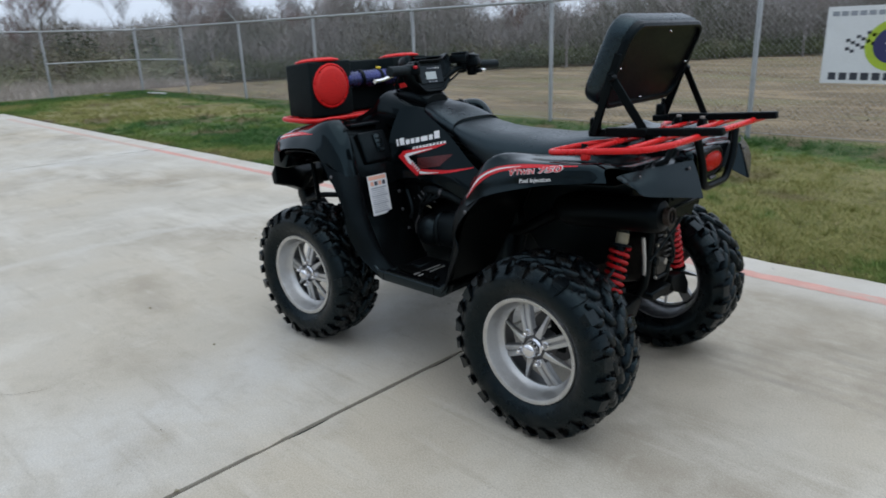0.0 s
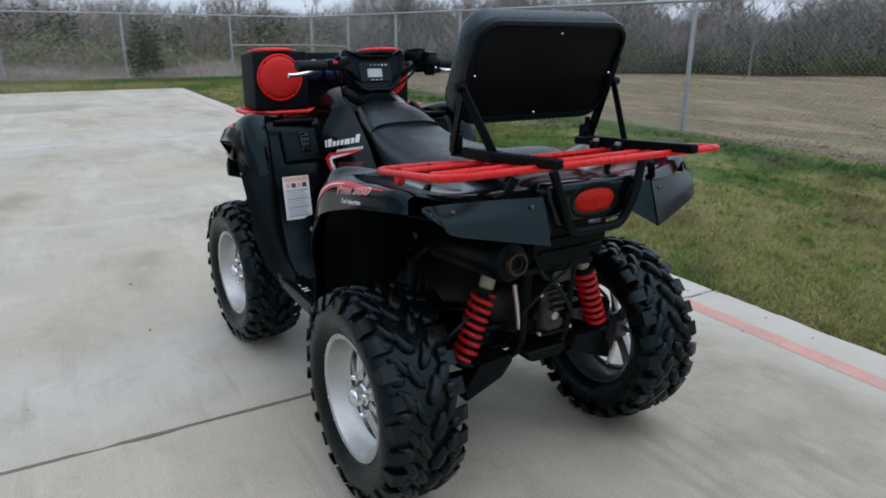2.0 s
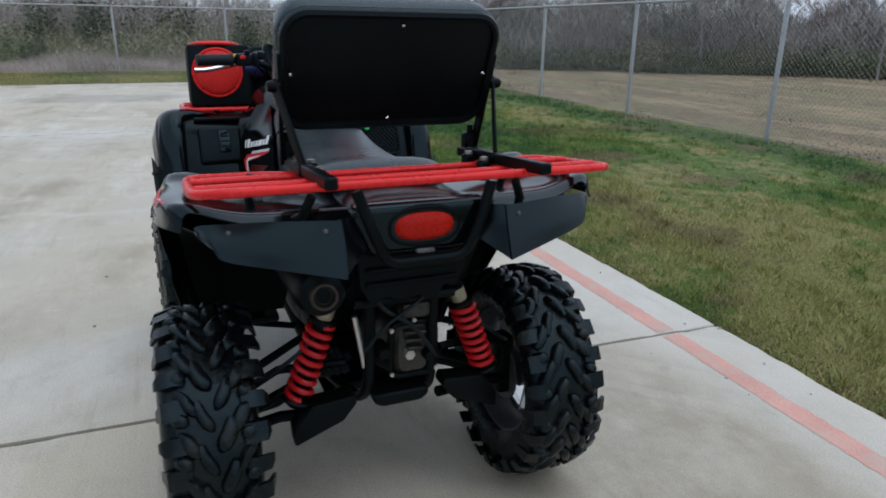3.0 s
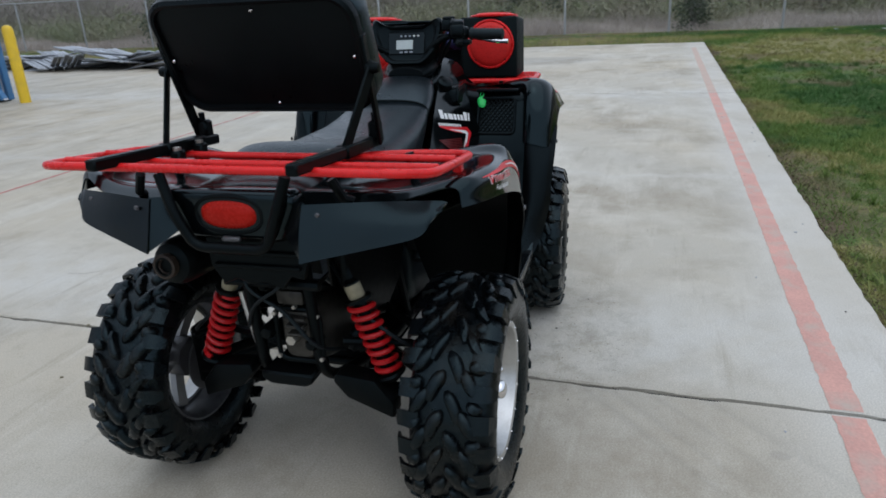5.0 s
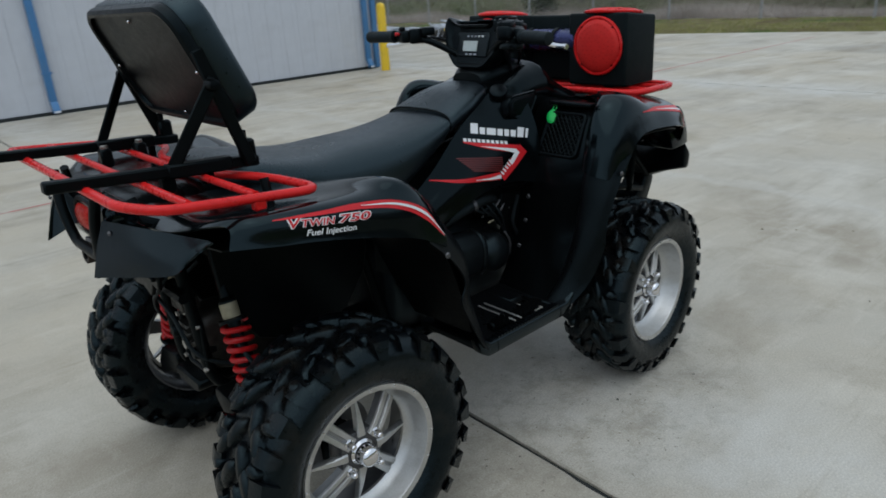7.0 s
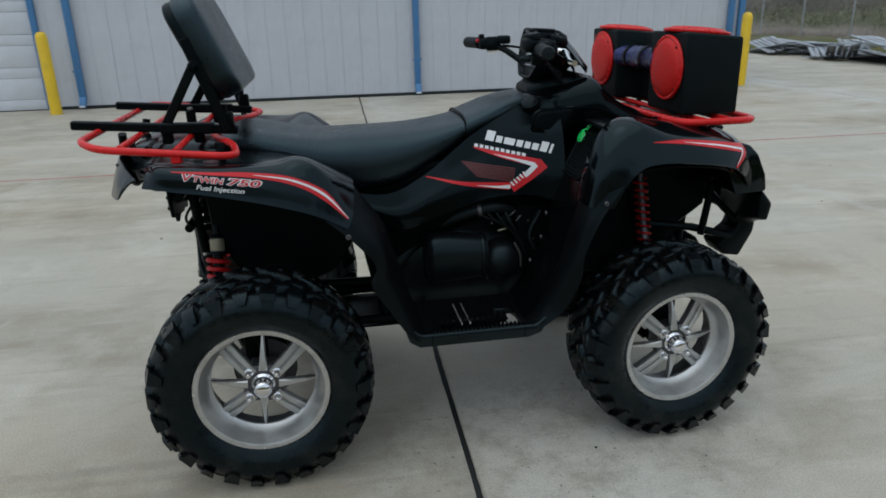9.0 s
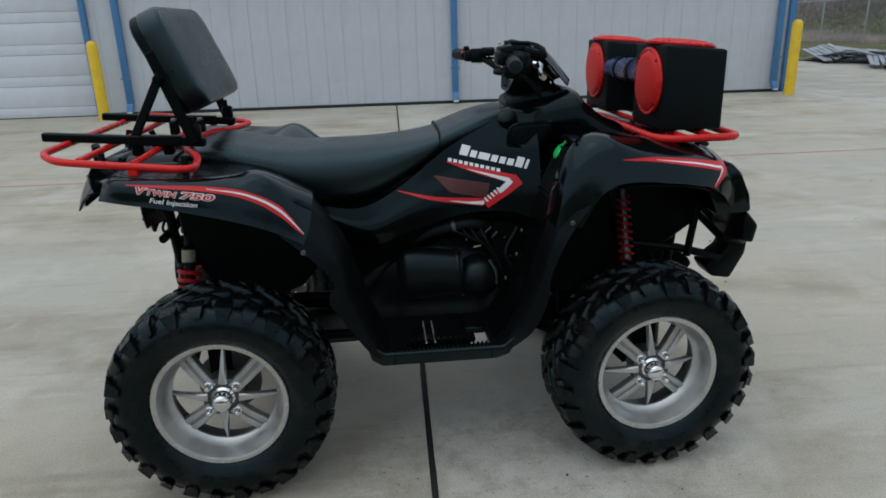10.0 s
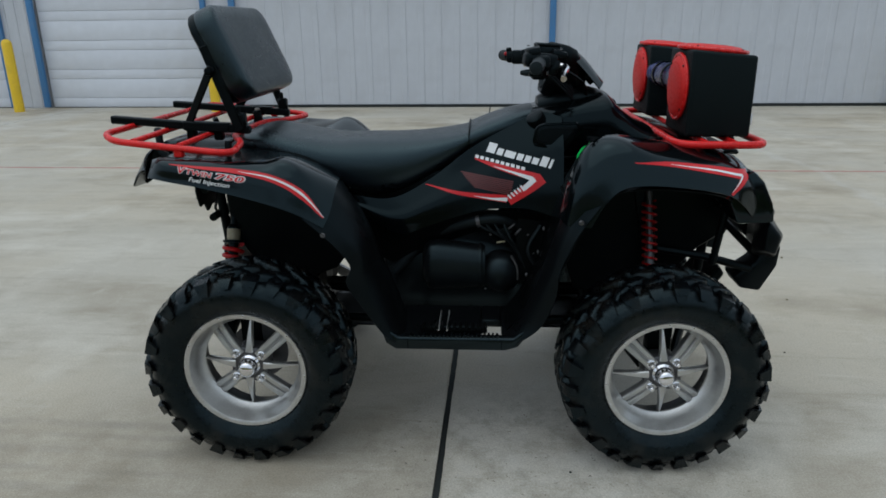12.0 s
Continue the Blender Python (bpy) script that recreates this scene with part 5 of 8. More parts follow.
part("tank_pad", section_loft(bmesh.new(), [(0.043, 0.154, 1.011, 0.93), (0.10, 0.149, 1.034, 0.95), (0.17, 0.140, 1.058, 0.97), (0.24, 0.120, 1.072, 0.99), (0.262, 0.107, 1.072, 1.0)], 28, 3.0), M_VINYL, ATV, "black vinyl front pad of the seat")
part("seat_seam", tube([(0.0425, 0.150 * math.copysign(abs(math.cos(a)) ** 0.67, math.cos(a)), 0.970 + 0.044 * math.copysign(abs(math.sin(a)) ** 0.67, math.sin(a))) for a in np.linspace(0, 2 * math.pi, 40, endpoint=False)], 0.0035, 5, closed=True), M_BLACK, ATV)
part("tank_cover", section_loft(bmesh.new(), [(0.235, 0.13, 1.070, 0.93), (0.30, 0.155, 1.082, 0.93), (0.38, 0.168, 1.104, 0.92), (0.455, 0.172, 1.118, 0.92), (0.492, 0.175, 1.119, 0.92), (0.53, 0.178, 1.078, 0.92), (0.60, 0.20, 1.025, 0.91), (0.70, 0.23, 0.995, 0.90), (0.82, 0.24, 0.972, 0.88), (0.89, 0.23, 0.92, 0.84), (0.92, 0.2, 0.88, 0.80)], 28, 3.2), M_SIDE, ATV, "gloss black cover round the steering column")
# steering dust cover and the recess for the fuel cap
part("column_cover", section_loft(bmesh.new(), [(0.27, 0.07, 1.10, 1.04), (0.32, 0.095, 1.125, 1.05), (0.40, 0.105, 1.135, 1.06), (0.47, 0.095, 1.125, 1.06), (0.53, 0.07, 1.09, 1.04)], 24, 2.4), M_MATTE, ATV)
part("fuel_cap", lathe_bm([(0, 0.030), (0.021, 0.030), (0.028, 0.025), (0.030, 0.006), (0.028, 0), (0, 0)], 18, to_dir((0.264, -0.150, 1.033), (0.227, -0.188, 1.098))), M_MATTE, ATV, "round black fuel cap")
TRAY = [(0.248, 0.972), (0.258, 1.020), (0.276, 1.030), (0.385, 1.034), (0.394, 1.020), (0.350, 0.948), (0.335, 0.944)]
pocket = part("side_pocket", prism(TRAY, -0.12, -0.204, 0.007, 2), M_MATTE, ATV, "matte black tray beside the fuel cap")
part("tray_lid", prism([(0.31 + (x - 0.31) * 0.80, 0.992 + (z - 0.992) * 0.72) for x, z in TRAY], -0.200, -0.2085, 0.003, 1), M_MATTE, pocket)
part("tray_rim", tube([(p.x, -0.204, p.z) for p in rounded([Vector((x, 0, z)) for x, z in TRAY], 0.012, 4, closed=True)], 0.0042, 6, closed=True), M_SIDE, pocket)
tag = part("key_tag", lathe_bm([(0, -0.010), (0.012, -0.009), (0.019, -0.004), (0.021, 0.0), (0.019, 0.004), (0.012, 0.009), (0, 0.010)], 20, pose(0.396, -0.266, 0.953, -35, 0, -72) @ Matrix.Diagonal((0.85, 0.6, 1.2, 1))), M_GREEN, ATV, "bright green plastic tag")
part("tag_ring", tube([(0.418 + 0.006 * math.cos(a), -0.262 + 0.007 * math.sin(a), 0.978 + 0.008 * math.cos(a)) for a in np.linspace(0, 6.283, 14, endpoint=False)], 0.0022, 6, closed=True), M_GREEN, tag)

# tail: deck between the fenders, light housing and lens
tail_deck = part("tail_deck", section_loft(bmesh.new(), [(-0.98, 0.14, 0.950, 0.86), (-0.94, 0.17, 0.970, 0.84), (-0.86, 0.17, 0.974, 0.84), (-0.70, 0.16, 0.970, 0.86), (-0.55, 0.17, 0.945, 0.86)], 24, 3.0), M_DECK, ATV)
part("light_housing", prism([(-0.155, 0.975), (0.155, 0.975), (0.165, 0.945), (0.120, 0.862), (-0.120, 0.862), (-0.165, 0.945)], -0.03, 0.03, 0.014, 3, m=pose(-0.965, 0, 0, 0, 0, -90) @ pose(0, 0, 0, 0, 0, 0)), M_GLOSS, ATV, "black tail light housing")
squircle = lambda k, a: math.copysign(abs(k) ** 0.80, k) * a
b = bmesh.new()
rings = [[b.verts.new((-0.990 - out, squircle(math.cos(t), 0.0745 * k), 0.922 + squircle(math.sin(t), 0.0345 * k))) for t in np.linspace(0, 2 * math.pi, 40, endpoint=False)]
         for k, out in ((0.3, 0.018), (0.7, 0.014), (0.92, 0.006), (1.0, -0.006), (0.96, -0.014))]
for p, q in zip(rings, rings[1:]):
    for k in range(40):
        b.faces.new((p[k], p[(k + 1) % 40], q[(k + 1) % 40], q[k]))
b.faces.new(rings[0])
b.faces.new(rings[-1])
lens = part("tail_light", b, M_LENS, ATV, "red tail light lens with rounded ends")
for k in range(9):
    y = -0.056 + 0.014 * k
    part("lens_rib", box_bm((0.003, 0.0018, 0.042 if abs(y) < 0.04 else 0.028), pose(-1.003 + 6.0 * abs(y) ** 2.2, y, 0.922), 0.0006, 1), M_PERF, lens)
part("light_bezel", tube([(-0.990, squircle(math.cos(a), 0.082), 0.922 + squircle(math.sin(a), 0.042)) for a in np.linspace(0, 2 * math.pi, 40, endpoint=False)], 0.007, 8, closed=True), M_BLACK, ATV)
part("light_plate", box_bm((0.012, 0.045, 0.012), pose(-0.998, 0, 0.866), 0.003, 1), M_ALLOYDARK, ATV)
part("tail_guard", tube(rounded([(-1.003, 0.156, 1.014), (-1.014, 0.128, 0.93), (-1.008, 0.090, 0.847), (-1.008, -0.090, 0.847), (-1.014, -0.128, 0.93), (-1.003, -0.156, 1.014)], 0.03), 0.0125, 10), M_BLACK, ATV, "black steel tail guard tube")

plate_edge = [(-0.135, 0.862), (0.135, 0.862), (0.138, 0.79), (0.120, 0.735), (0.085, 0.742), (0.060, 0.705), (0.02, 0.722), (-0.03, 0.716), (-0.06, 0.728), (-0.10, 0.712), (-0.130, 0.760)]
tp = part("tail_plate", prism(plate_edge, -0.006, 0.006, 0.003, 1, m=pose(-0.905, 0, 0, 0, 0, -90)), M_BLACK, ATV, "black plastic plate below the tail light")
for z in (0.80, 0.765):
    part("plate_rib", box_bm((0.012, 0.23, 0.012), pose(-0.914, 0, z), 0.003, 1), M_BLACK, tp)

# -- racks
def cross_bar(y, x, z, yend=None):
    return tube([(x, -y, z), (x, y, z)], 0.0088, 10)


rack = part("rear_rack", tube(rounded([(-1.040, 0.42, 1.036), (-0.985, 0.476, 1.024), (-0.80, 0.480, 1.004), (-0.640, 0.474, 0.986), (-0.670, 0.29, 0.990), (-0.745, 0.16, 0.994), (-0.745, -0.16, 0.994), (-0.670, -0.29, 0.990), (-0.640, -0.474, 0.986),
                                     (-0.80, -0.480, 1.004), (-0.985, -0.476, 1.024), (-1.040, -0.42, 1.036)], 0.06, closed=True), 0.0100, 10, closed=True), M_RED, ATV, "red tubular rear cargo rack")
for x, w in ((-0.795, 0.472), (-0.930, 0.47)):
    part("cross_tube", cross_bar(w, x, 1.008 - 0.1 * (x + 0.79)), M_RED, rack)
for s in (-1, 1):
    part("rack_lug", box_bm((0.028, 0.020, 0.030), pose(-0.793, s * 0.476, 0.992), 0.004, 1), M_RED, rack)
    part("rack_stay", tube([(-0.96, s * 0.24, 1.0), (-0.95, s * 0.26, 0.955), (-0.90, s * 0.28, 0.93)], 0.011, 8), M_BLACK, rack)
    part("rack_stay", tube([(-0.70, s * 0.33, 1.0), (-0.70, s * 0.34, 0.96)], 0.011, 8), M_BLACK, rack)
part("front_deck", box_bm((0.25, 0.62, 0.014), pose(0.735, 0, 0.972, 0, 6, 0), 0.006, 1), M_BLACK, ATV, "black deck under the front rack")
frack = part("front_rack", tube(rounded([(0.645, 0.425, 1.002), (0.895, 0.425, 1.000), (0.895, -0.425, 1.000), (0.645, -0.425, 1.002)], 0.06, closed=True), 0.0112, 10, closed=True),
             M_RED, ATV, "red tubular front cargo rack")
for x in (0.73, 0.81):
    part("cross_tube", cross_bar(0.415, x, 1.002), M_RED, frack)
for s in (-1, 1):
    part("rack_stay", tube([(0.62, s * 0.30, 1.005), (0.62, s * 0.30, 0.96)], 0.010, 8), M_BLACK, frack)
    part("rack_stay", tube([(0.84, s * 0.28, 1.0), (0.84, s * 0.27, 0.94)], 0.010, 8), M_BLACK, frack)

# -- handlebar and display pod
BAR = [(0.165, 0.385, 1.222), (0.19, 0.28, 1.222), (0.245, 0.16, 1.205), (0.31, 0.06, 1.15), (0.31, -0.06, 1.15), (0.285, -0.16, 1.205), (0.255, -0.28, 1.218), (0.238, -0.385, 1.214)]
turn = {1: 0.0, -1: 0.066}      # the bar is turned a little to the left
hb = part("handlebar", tube(catmull(BAR, 40), 0.0115, 10), M_BLACK, ATV, "black steel handlebar")
for s in (-1, 1):
    g0, g1 = Vector((0.163 + turn[s] * 1.12, s * 0.388, 1.222 - turn[s] * 0.12)), Vector((0.187 + turn[s], s * 0.270, 1.222 - turn[s] * 0.06))
    prof = [(0, 0)] + [(0.0185 + (0.002 if k % 2 else 0), 0.004 + 0.006 * k) for k in range(19)] + [(0.022, 0.118), (0.022, 0.124), (0, 0.124)]
    part("grip", lathe_bm(prof, 14, to_dir(g0, g1)), M_GRIP, hb, "ribbed black rubber grip")
    b = box_bm((0.045, 0.058, 0.042), pose(0.198 + turn[s], s * 0.225, 1.222, 0, 0, -s * 14), 0.010, 3)
    rbox(b, (0.05, 0.022, 0.05), pose(0.215 + turn[s], s * 0.185, 1.222, 0, 0, -s * 18), 0.008, 2)
    rbox(b, (0.02, 0.02, 0.014), pose(0.18 + turn[s], s * 0.215, 1.248), 0.004, 1)
    sw = part("switch_housing", b, M_MATTE, hb)
    part("switch_button", box_bm((0.012, 0.018, 0.012), pose(0.170 + turn[s], s * 0.232, 1.232), 0.003, 1), M_REDDECAL, sw)
    lever = [(0.245 + turn[s], s * 0.205, 1.216), (0.275 + turn[s], s * 0.232, 1.208), (0.262 + turn[s], s * 0.29, 1.196), (0.252 + turn[s], s * 0.345, 1.186), (0.250 + turn[s], s * 0.388, 1.184)]
    part("brake_lever", tube(catmull(lever, 16), [0.009] * 8 + [0.0078] * 7 + [0.0090], 8), M_CHROME, hb, "bare metal brake lever")
    part("lever_perch", box_bm((0.05, 0.035, 0.032), pose(0.225 + turn[s], s * 0.205, 1.216, 0, 0, -s * 15), 0.007, 2), M_BLACK, hb)
    part("cable", tube(catmull([(0.25, s * 0.18, 1.215), (0.33, s * 0.17, 1.20), (0.41, s * 0.12, 1.15), (0.43, s * 0.08, 1.08)], 20), 0.0045, 6), M_BLACK, hb)
b = box_bm((0.05, 0.04, 0.03), pose(0.25, 0.165, 1.235, 0, 0, -20), 0.008, 2)
part("clutch_case", b, M_MATTE, hb)
b = box_bm((0.085, 0.055, 0.040), pose(0.285, -0.175, 1.248, 0, 4, 16), 0.008, 2)
rbox(b, (0.075, 0.045, 0.012), pose(0.285, -0.175, 1.272, 0, 4, 16), 0.004, 1)
part("brake_reservoir", b, M_MATTE, hb)
part("throttle_case", lathe_bm([(0, -0.028), (0.019, -0.028), (0.024, -0.022), (0.024, 0.016), (0.018, 0.022), (0, 0.022)], 16, pose(0.258, -0.228, 1.200, 90, 0, 0)), M_MATTE, hb)
b = box_bm((0.105, 0.052, 0.046), pose(0.262, -0.212, 1.228, 0, 6, 14), 0.013, 3)
rbox(b, (0.040, 0.050, 0.030), pose(0.238, -0.218, 1.252, 0, -8, 14), 0.008, 2)
rbox(b, (0.050, 0.040, 0.024), pose(0.318, -0.196, 1.244, 0, 14, 14), 0.007, 2)
rbox(b, (0.028, 0.044, 0.050), pose(0.302, -0.206, 1.206, 0, 20, 14), 0.008, 2)
part("control_housing", b, M_MATTE, hb, "black plastic switch and throttle housing")
for x, z in ((0.225, 1.270), (0.255, 1.268), (0.325, 1.258)):
    part("housing_screw", lathe_bm([(0, 0.004), (0.004, 0.003), (0.005, 0), (0, 0)], 8, pose(x, -0.205, z, 90, 0, 0)), M_ALLOYDARK, hb)
part("choke_knob", lathe_bm([(0, 0), (0.010, 0), (0.012, 0.006), (0.010, 0.03), (0.006, 0.045), (0, 0.045)], 12, pose(0.245, -0.235, 1.192, 0, 0, 75)), M_GRIP, hb)
for k in range(4):
    part("cable", tube(catmull([(0.27 + 0.012 * k, -0.19 + 0.012 * k, 1.215), (0.31, -0.16 + 0.016 * k, 1.165 + 0.012 * k), (0.36 + 0.01 * k, -0.12 + 0.014 * k, 1.12), (0.41, -0.08 + 0.02 * k, 1.07)], 18), 0.0048, 6), M_GRIP, hb)
part("thumb_throttle", box_bm((0.04, 0.03, 0.018), pose(0.245, -0.252, 1.190), 0.006, 2), M_MATTE, hb)
POD = pose(0.312, 0, 1.186, 0, -76, 0)     # x up the face, z out of it towards the rider


def pod_layer(k, out):
    """Outline of the pod: wide at the horns, narrow at its foot."""
    return [
        (p.x * k, p.y * k, out) for p in rounded([Vector((x, y, 0)) for x, y in ((0.098, 0.132), (0.066, 0.084), (0.066, -0.084), (0.098, -0.132), (0.055, -0.146), (-0.030, -0.118), (-0.080, -0.068), (-0.080, 0.068), (-0.030, 0.118), (0.055, 0.146))], 0.022, 3, closed=True)]


pod_bm = bmesh.new()
rings = [[pod_bm.verts.new(POD @ Vector(p)) for p in pod_layer(k, o)] for k, o in ((0.70, 0.004), (0.78, 0.006), (0.84, 0.016), (0.94, 0.018), (1.0, 0.008), (1.0, -0.025), (0.92, -0.055), (0.62, -0.085))]
for a, c in zip(rings, rings[1:]):
    for k in range(len(a)):
        pod_bm.faces.new((a[k], a[(k + 1) % len(a)], c[(k + 1) % len(a)], c[k]))
pod_bm.faces.new(rings[0])
pod_bm.faces.new(rings[-1])
pod = part("display_pod", pod_bm, M_MATTE, ATV, "black instrument pod on the handlebar")
part("screen", box_bm((0.082, 0.146, 0.010), POD @ pose(0.0, 0, 0.004), 0.003, 1), M_SCREEN, pod, "dark instrument screen")
part("lcd_panel", box_bm((0.034, 0.066, 0.004), POD @ pose(-0.006, 0.006, 0.0105), 0.001, 1), M_LCD, pod, "pale grey lcd panel")
for k in range(5):
    part("indicator", box_bm((0.006, 0.008, 0.003), POD @ pose(0.026, 0.020 - 0.017 * k, 0.0105), 0.001, 1), M_PRINT if k < 3 else M_WHITE, pod)
for k in range(3):
    part("screen_button", box_bm((0.006, 0.014, 0.004), POD @ pose(-0.033, 0.020 - 0.020 * k, 0.0105), 0.002, 1), M_PRINT, pod)
part("pod_chin", ring_loft([(-0.066, ((0.302, 1.122), (0.338, 1.128), (0.345, 1.080), (0.310, 1.090))), (-0.02, ((0.294, 1.126), (0.338, 1.130), (0.345, 1.076), (0.302, 1.084))), (0.02, ((0.294, 1.126), (0.338, 1.130), (0.345, 1.076), (0.302, 1.084))), (0.066, ((0.302, 1.122), (0.338, 1.128), (0.345, 1.080), (0.310, 1.090)))], 0.008), M_GLOSS, pod)
visor = [[(0.335, 0.0, 1.262), (0.335, 0.07, 1.262), (0.330, 0.125, 1.262)], [(0.40, 0.0, 1.240), (0.398, 0.075, 1.236), (0.385, 0.118, 1.215)], [(0.485, 0.0, 1.150), (0.48, 0.06, 1.146), (0.465, 0.095, 1.13)]]
for s in (-1, 1):
    part("pod_cowl", shell(visor, 14, 10, 0.004, s), M_GLOSS, pod)
part("handlebar_lamp", lathe_bm([(0, 0.02), (0.030, 0.012), (0.038, 0), (0.038, -0.03), (0.03, -0.06), (0, -0.065)], 20, pose(0.415, 0, 1.155, 0, 0, -90)), M_SCREEN, pod)
part("yellow_tag", box_bm((0.018, 0.022, 0.010), pose(0.405, 0.226, 1.229, 0, 0, 20), 0.003, 1), M_YELLOWTAG, pod, "small yellow tag beside the display pod")
part("steering_column", tube([(0.34, 0, 1.16), (0.40, 0, 1.05), (0.47, 0, 0.90)], 0.028, 12), M_BLACK, ATV)

# -- backrest on two slotted bars, bolted on the rack
BR = thing("rack_backrest", "black padded backrest on a steel frame on the rear rack", "backrest", pose(0.008, -0.003, 0, 0, 0, 1.4))
LEAN = 23.5
PADM = pose(-0.767, 0, 1.236, 0, -LEAN, 0)      # middle of the rear face, x forward, z up the face
HW, HH = 0.266, 0.151


def round_rect(hw, hh, r, n=6):
    out = []
    for cx, cz, a0 in ((hw - r, hh - r, 0), (-hw + r, hh - r, 90), (-hw + r, -hh + r, 180), (hw - r, -hh + r, 270)):
        out += [(cx + r * math.cos(radians(a0 + 90 * k / n)), cz + r * math.sin(radians(a0 + 90 * k / n))) for k in range(n + 1)]
    return out


def slab(layers, hw, hh, r, m, hollow=False):
    """A rounded slab: layers of (forward, inset) in its own frame, lofted front to back."""
    bm = bmesh.new()
    rings = [[bm.verts.new((x, y, z)) for y, z in round_rect(hw - i, hh - i, max(r - i, 0.01))] for x, i in layers]
    for a, b_ in zip(rings, rings[1:]):
        for k in range(len(a)):
            bm.faces.new((a[k], a[(k + 1) % len(a)], b_[(k + 1) % len(a)], b_[k]))
    bm.faces.new(rings[0])
    bm.faces.new(rings[-1])
    bmesh.ops.transform(bm, matrix=m, verts=bm.verts[:])
    return bm


part("cushion", slab([(0.022, 0.004), (0.028, 0.0), (0.072, 0.001), (0.081, 0.005), (0.086, 0.012), (0.088, 0.05)], HW, HH, 0.068, PADM), M_VINYL, BR, "black vinyl cushion with rounded corners")
part("backing_shell", slab([(0.006, 0.030), (0.006, 0.022), (-0.004, 0.020), (-0.006, 0.012), (0.0, 0.004), (0.010, 0.002), (0.021, 0.004), (0.021, 0.02)], HW, HH, 0.068, PADM), M_MATTE, BR, "black moulded plastic backing shell")
for y, z in ((-0.015, 0.115), (-0.005, -0.124), (0.238, -0.002), (-0.238, -0.002)):
    part("bolt", lathe_bm([(0, -0.003), (0.003, -0.0025), (0.0045, 0.0), (0, 0.004)], 8, PADM @ pose(0.003 if abs(y) < 0.2 else -0.002, y, z, 0, 0, -90)), M_CHROME, BR)
for s in (-1, 1):
    y = s * 0.232
    bar = part("mounting_bar", box_bm((0.455, 0.027, 0.025), pose(-0.886, y, 1.039, 0, 4.4, 0), 0.004, 1), M_BLACK, BR, "black square steel mounting bar")
    part("bar_sleeve", box_bm((0.15, 0.034, 0.030), pose(-0.80, y, 1.033, 0, 3.2, 0), 0.004, 1), M_BLACK, bar)
    for x in (-0.865, -0.775):
        part("clamp", box_bm((0.03, 0.03, 0.05), pose(x, y - s * 0.03, 1.010), 0.005, 1), M_BLACK, bar)
        part("clamp_nut", lathe_bm([(0, 0), (0.010, 0), (0.010, 0.012), (0, 0.014)], 6, pose(x, y - s * 0.03, 1.03, 90, 0, 0)), M_STEEL, bar)
    a, c = Vector((-0.690, y + s * 0.022, 1.035)), PADM @ Vector((0.012, s * 0.262, 0.030))
    d = (c - a)
    m = Matrix.Translation((a + c) / 2) @ d.to_track_quat("Z", "Y").to_matrix().to_4x4()
    part("upright", box_bm((0.010, 0.030, d.length + 0.03), m, 0.003, 1), M_BLACK, BR)
    part("hinge", box_bm((0.036, 0.028, 0.048), pose(-0.685, y + s * 0.008, 1.052), 0.006, 1), M_BLACK, BR)
    a, c = Vector((-0.858, y + s * 0.004, 1.043)), PADM @ Vector((-0.002, s * 0.272, -0.030))
    d = (c - a)
    m = Matrix.Translation((a + c) / 2) @ d.to_track_quat("Z", "Y").to_matrix().to_4x4()
    part("prop", box_bm((0.008, 0.028, d.length + 0.03), m, 0.003, 1), M_BLACK, BR)
    part("pivot_bolt", lathe_bm([(0, -0.02), (0.011, -0.018), (0.014, -0.006), (0.014, 0.01), (0, 0.01)], 12, Matrix.Translation(c) @ pose(0, 0, 0, 0, 0, 0 if s < 0 else 180)), M_BLACK, BR)
    part("rail_knob", lathe_bm([(0, 0), (0.008, 0), (0.008, 0.03), (0, 0.032)], 8, pose(-0.69, y + s * 0.01, 1.066, 90, 0, 0)), M_BLACK, BR)

# -- speaker box on the front rack
SB = thing("speaker_box", "black twin speaker box with red grilles, strapped on the front rack", "speaker", pose(0.008, 0.014, 0, 0, 0, 1.4))
X0, X1, ZB, ZT, HB = 0.680, 0.856, 1.013, 1.260, 0.374
b = bmesh.new()
outline = [(X0, HB), (X0, 0.135), (X0 + 0.085, 0.105), (X0 + 0.085, -0.105), (X0, -0.135), (X0, -HB), (X1 + 0.008, -HB), (X1 + 0.008, HB)]
f = b.faces.new([b.verts.new((x, y, ZB)) for x, y in outline])
r = bmesh.ops.extrude_face_region(b, geom=[f])
for v in r["geom"]:
    if isinstance(v, bmesh.types.BMVert):
        v.co.z = ZT
for v in b.verts:      # the lid falls towards the front
    if v.co.z > ZB + 0.01:
        v.co.z -= 0.018 * (v.co.x - X0) / (X1 - X0)
bmesh.ops.bevel(b, geom=b.edges[:], offset=0.009, segments=3, profile=0.5, affect="EDGES")
part("cabinet", b, M_BOX, SB, "black textured cabinet with a recessed middle")


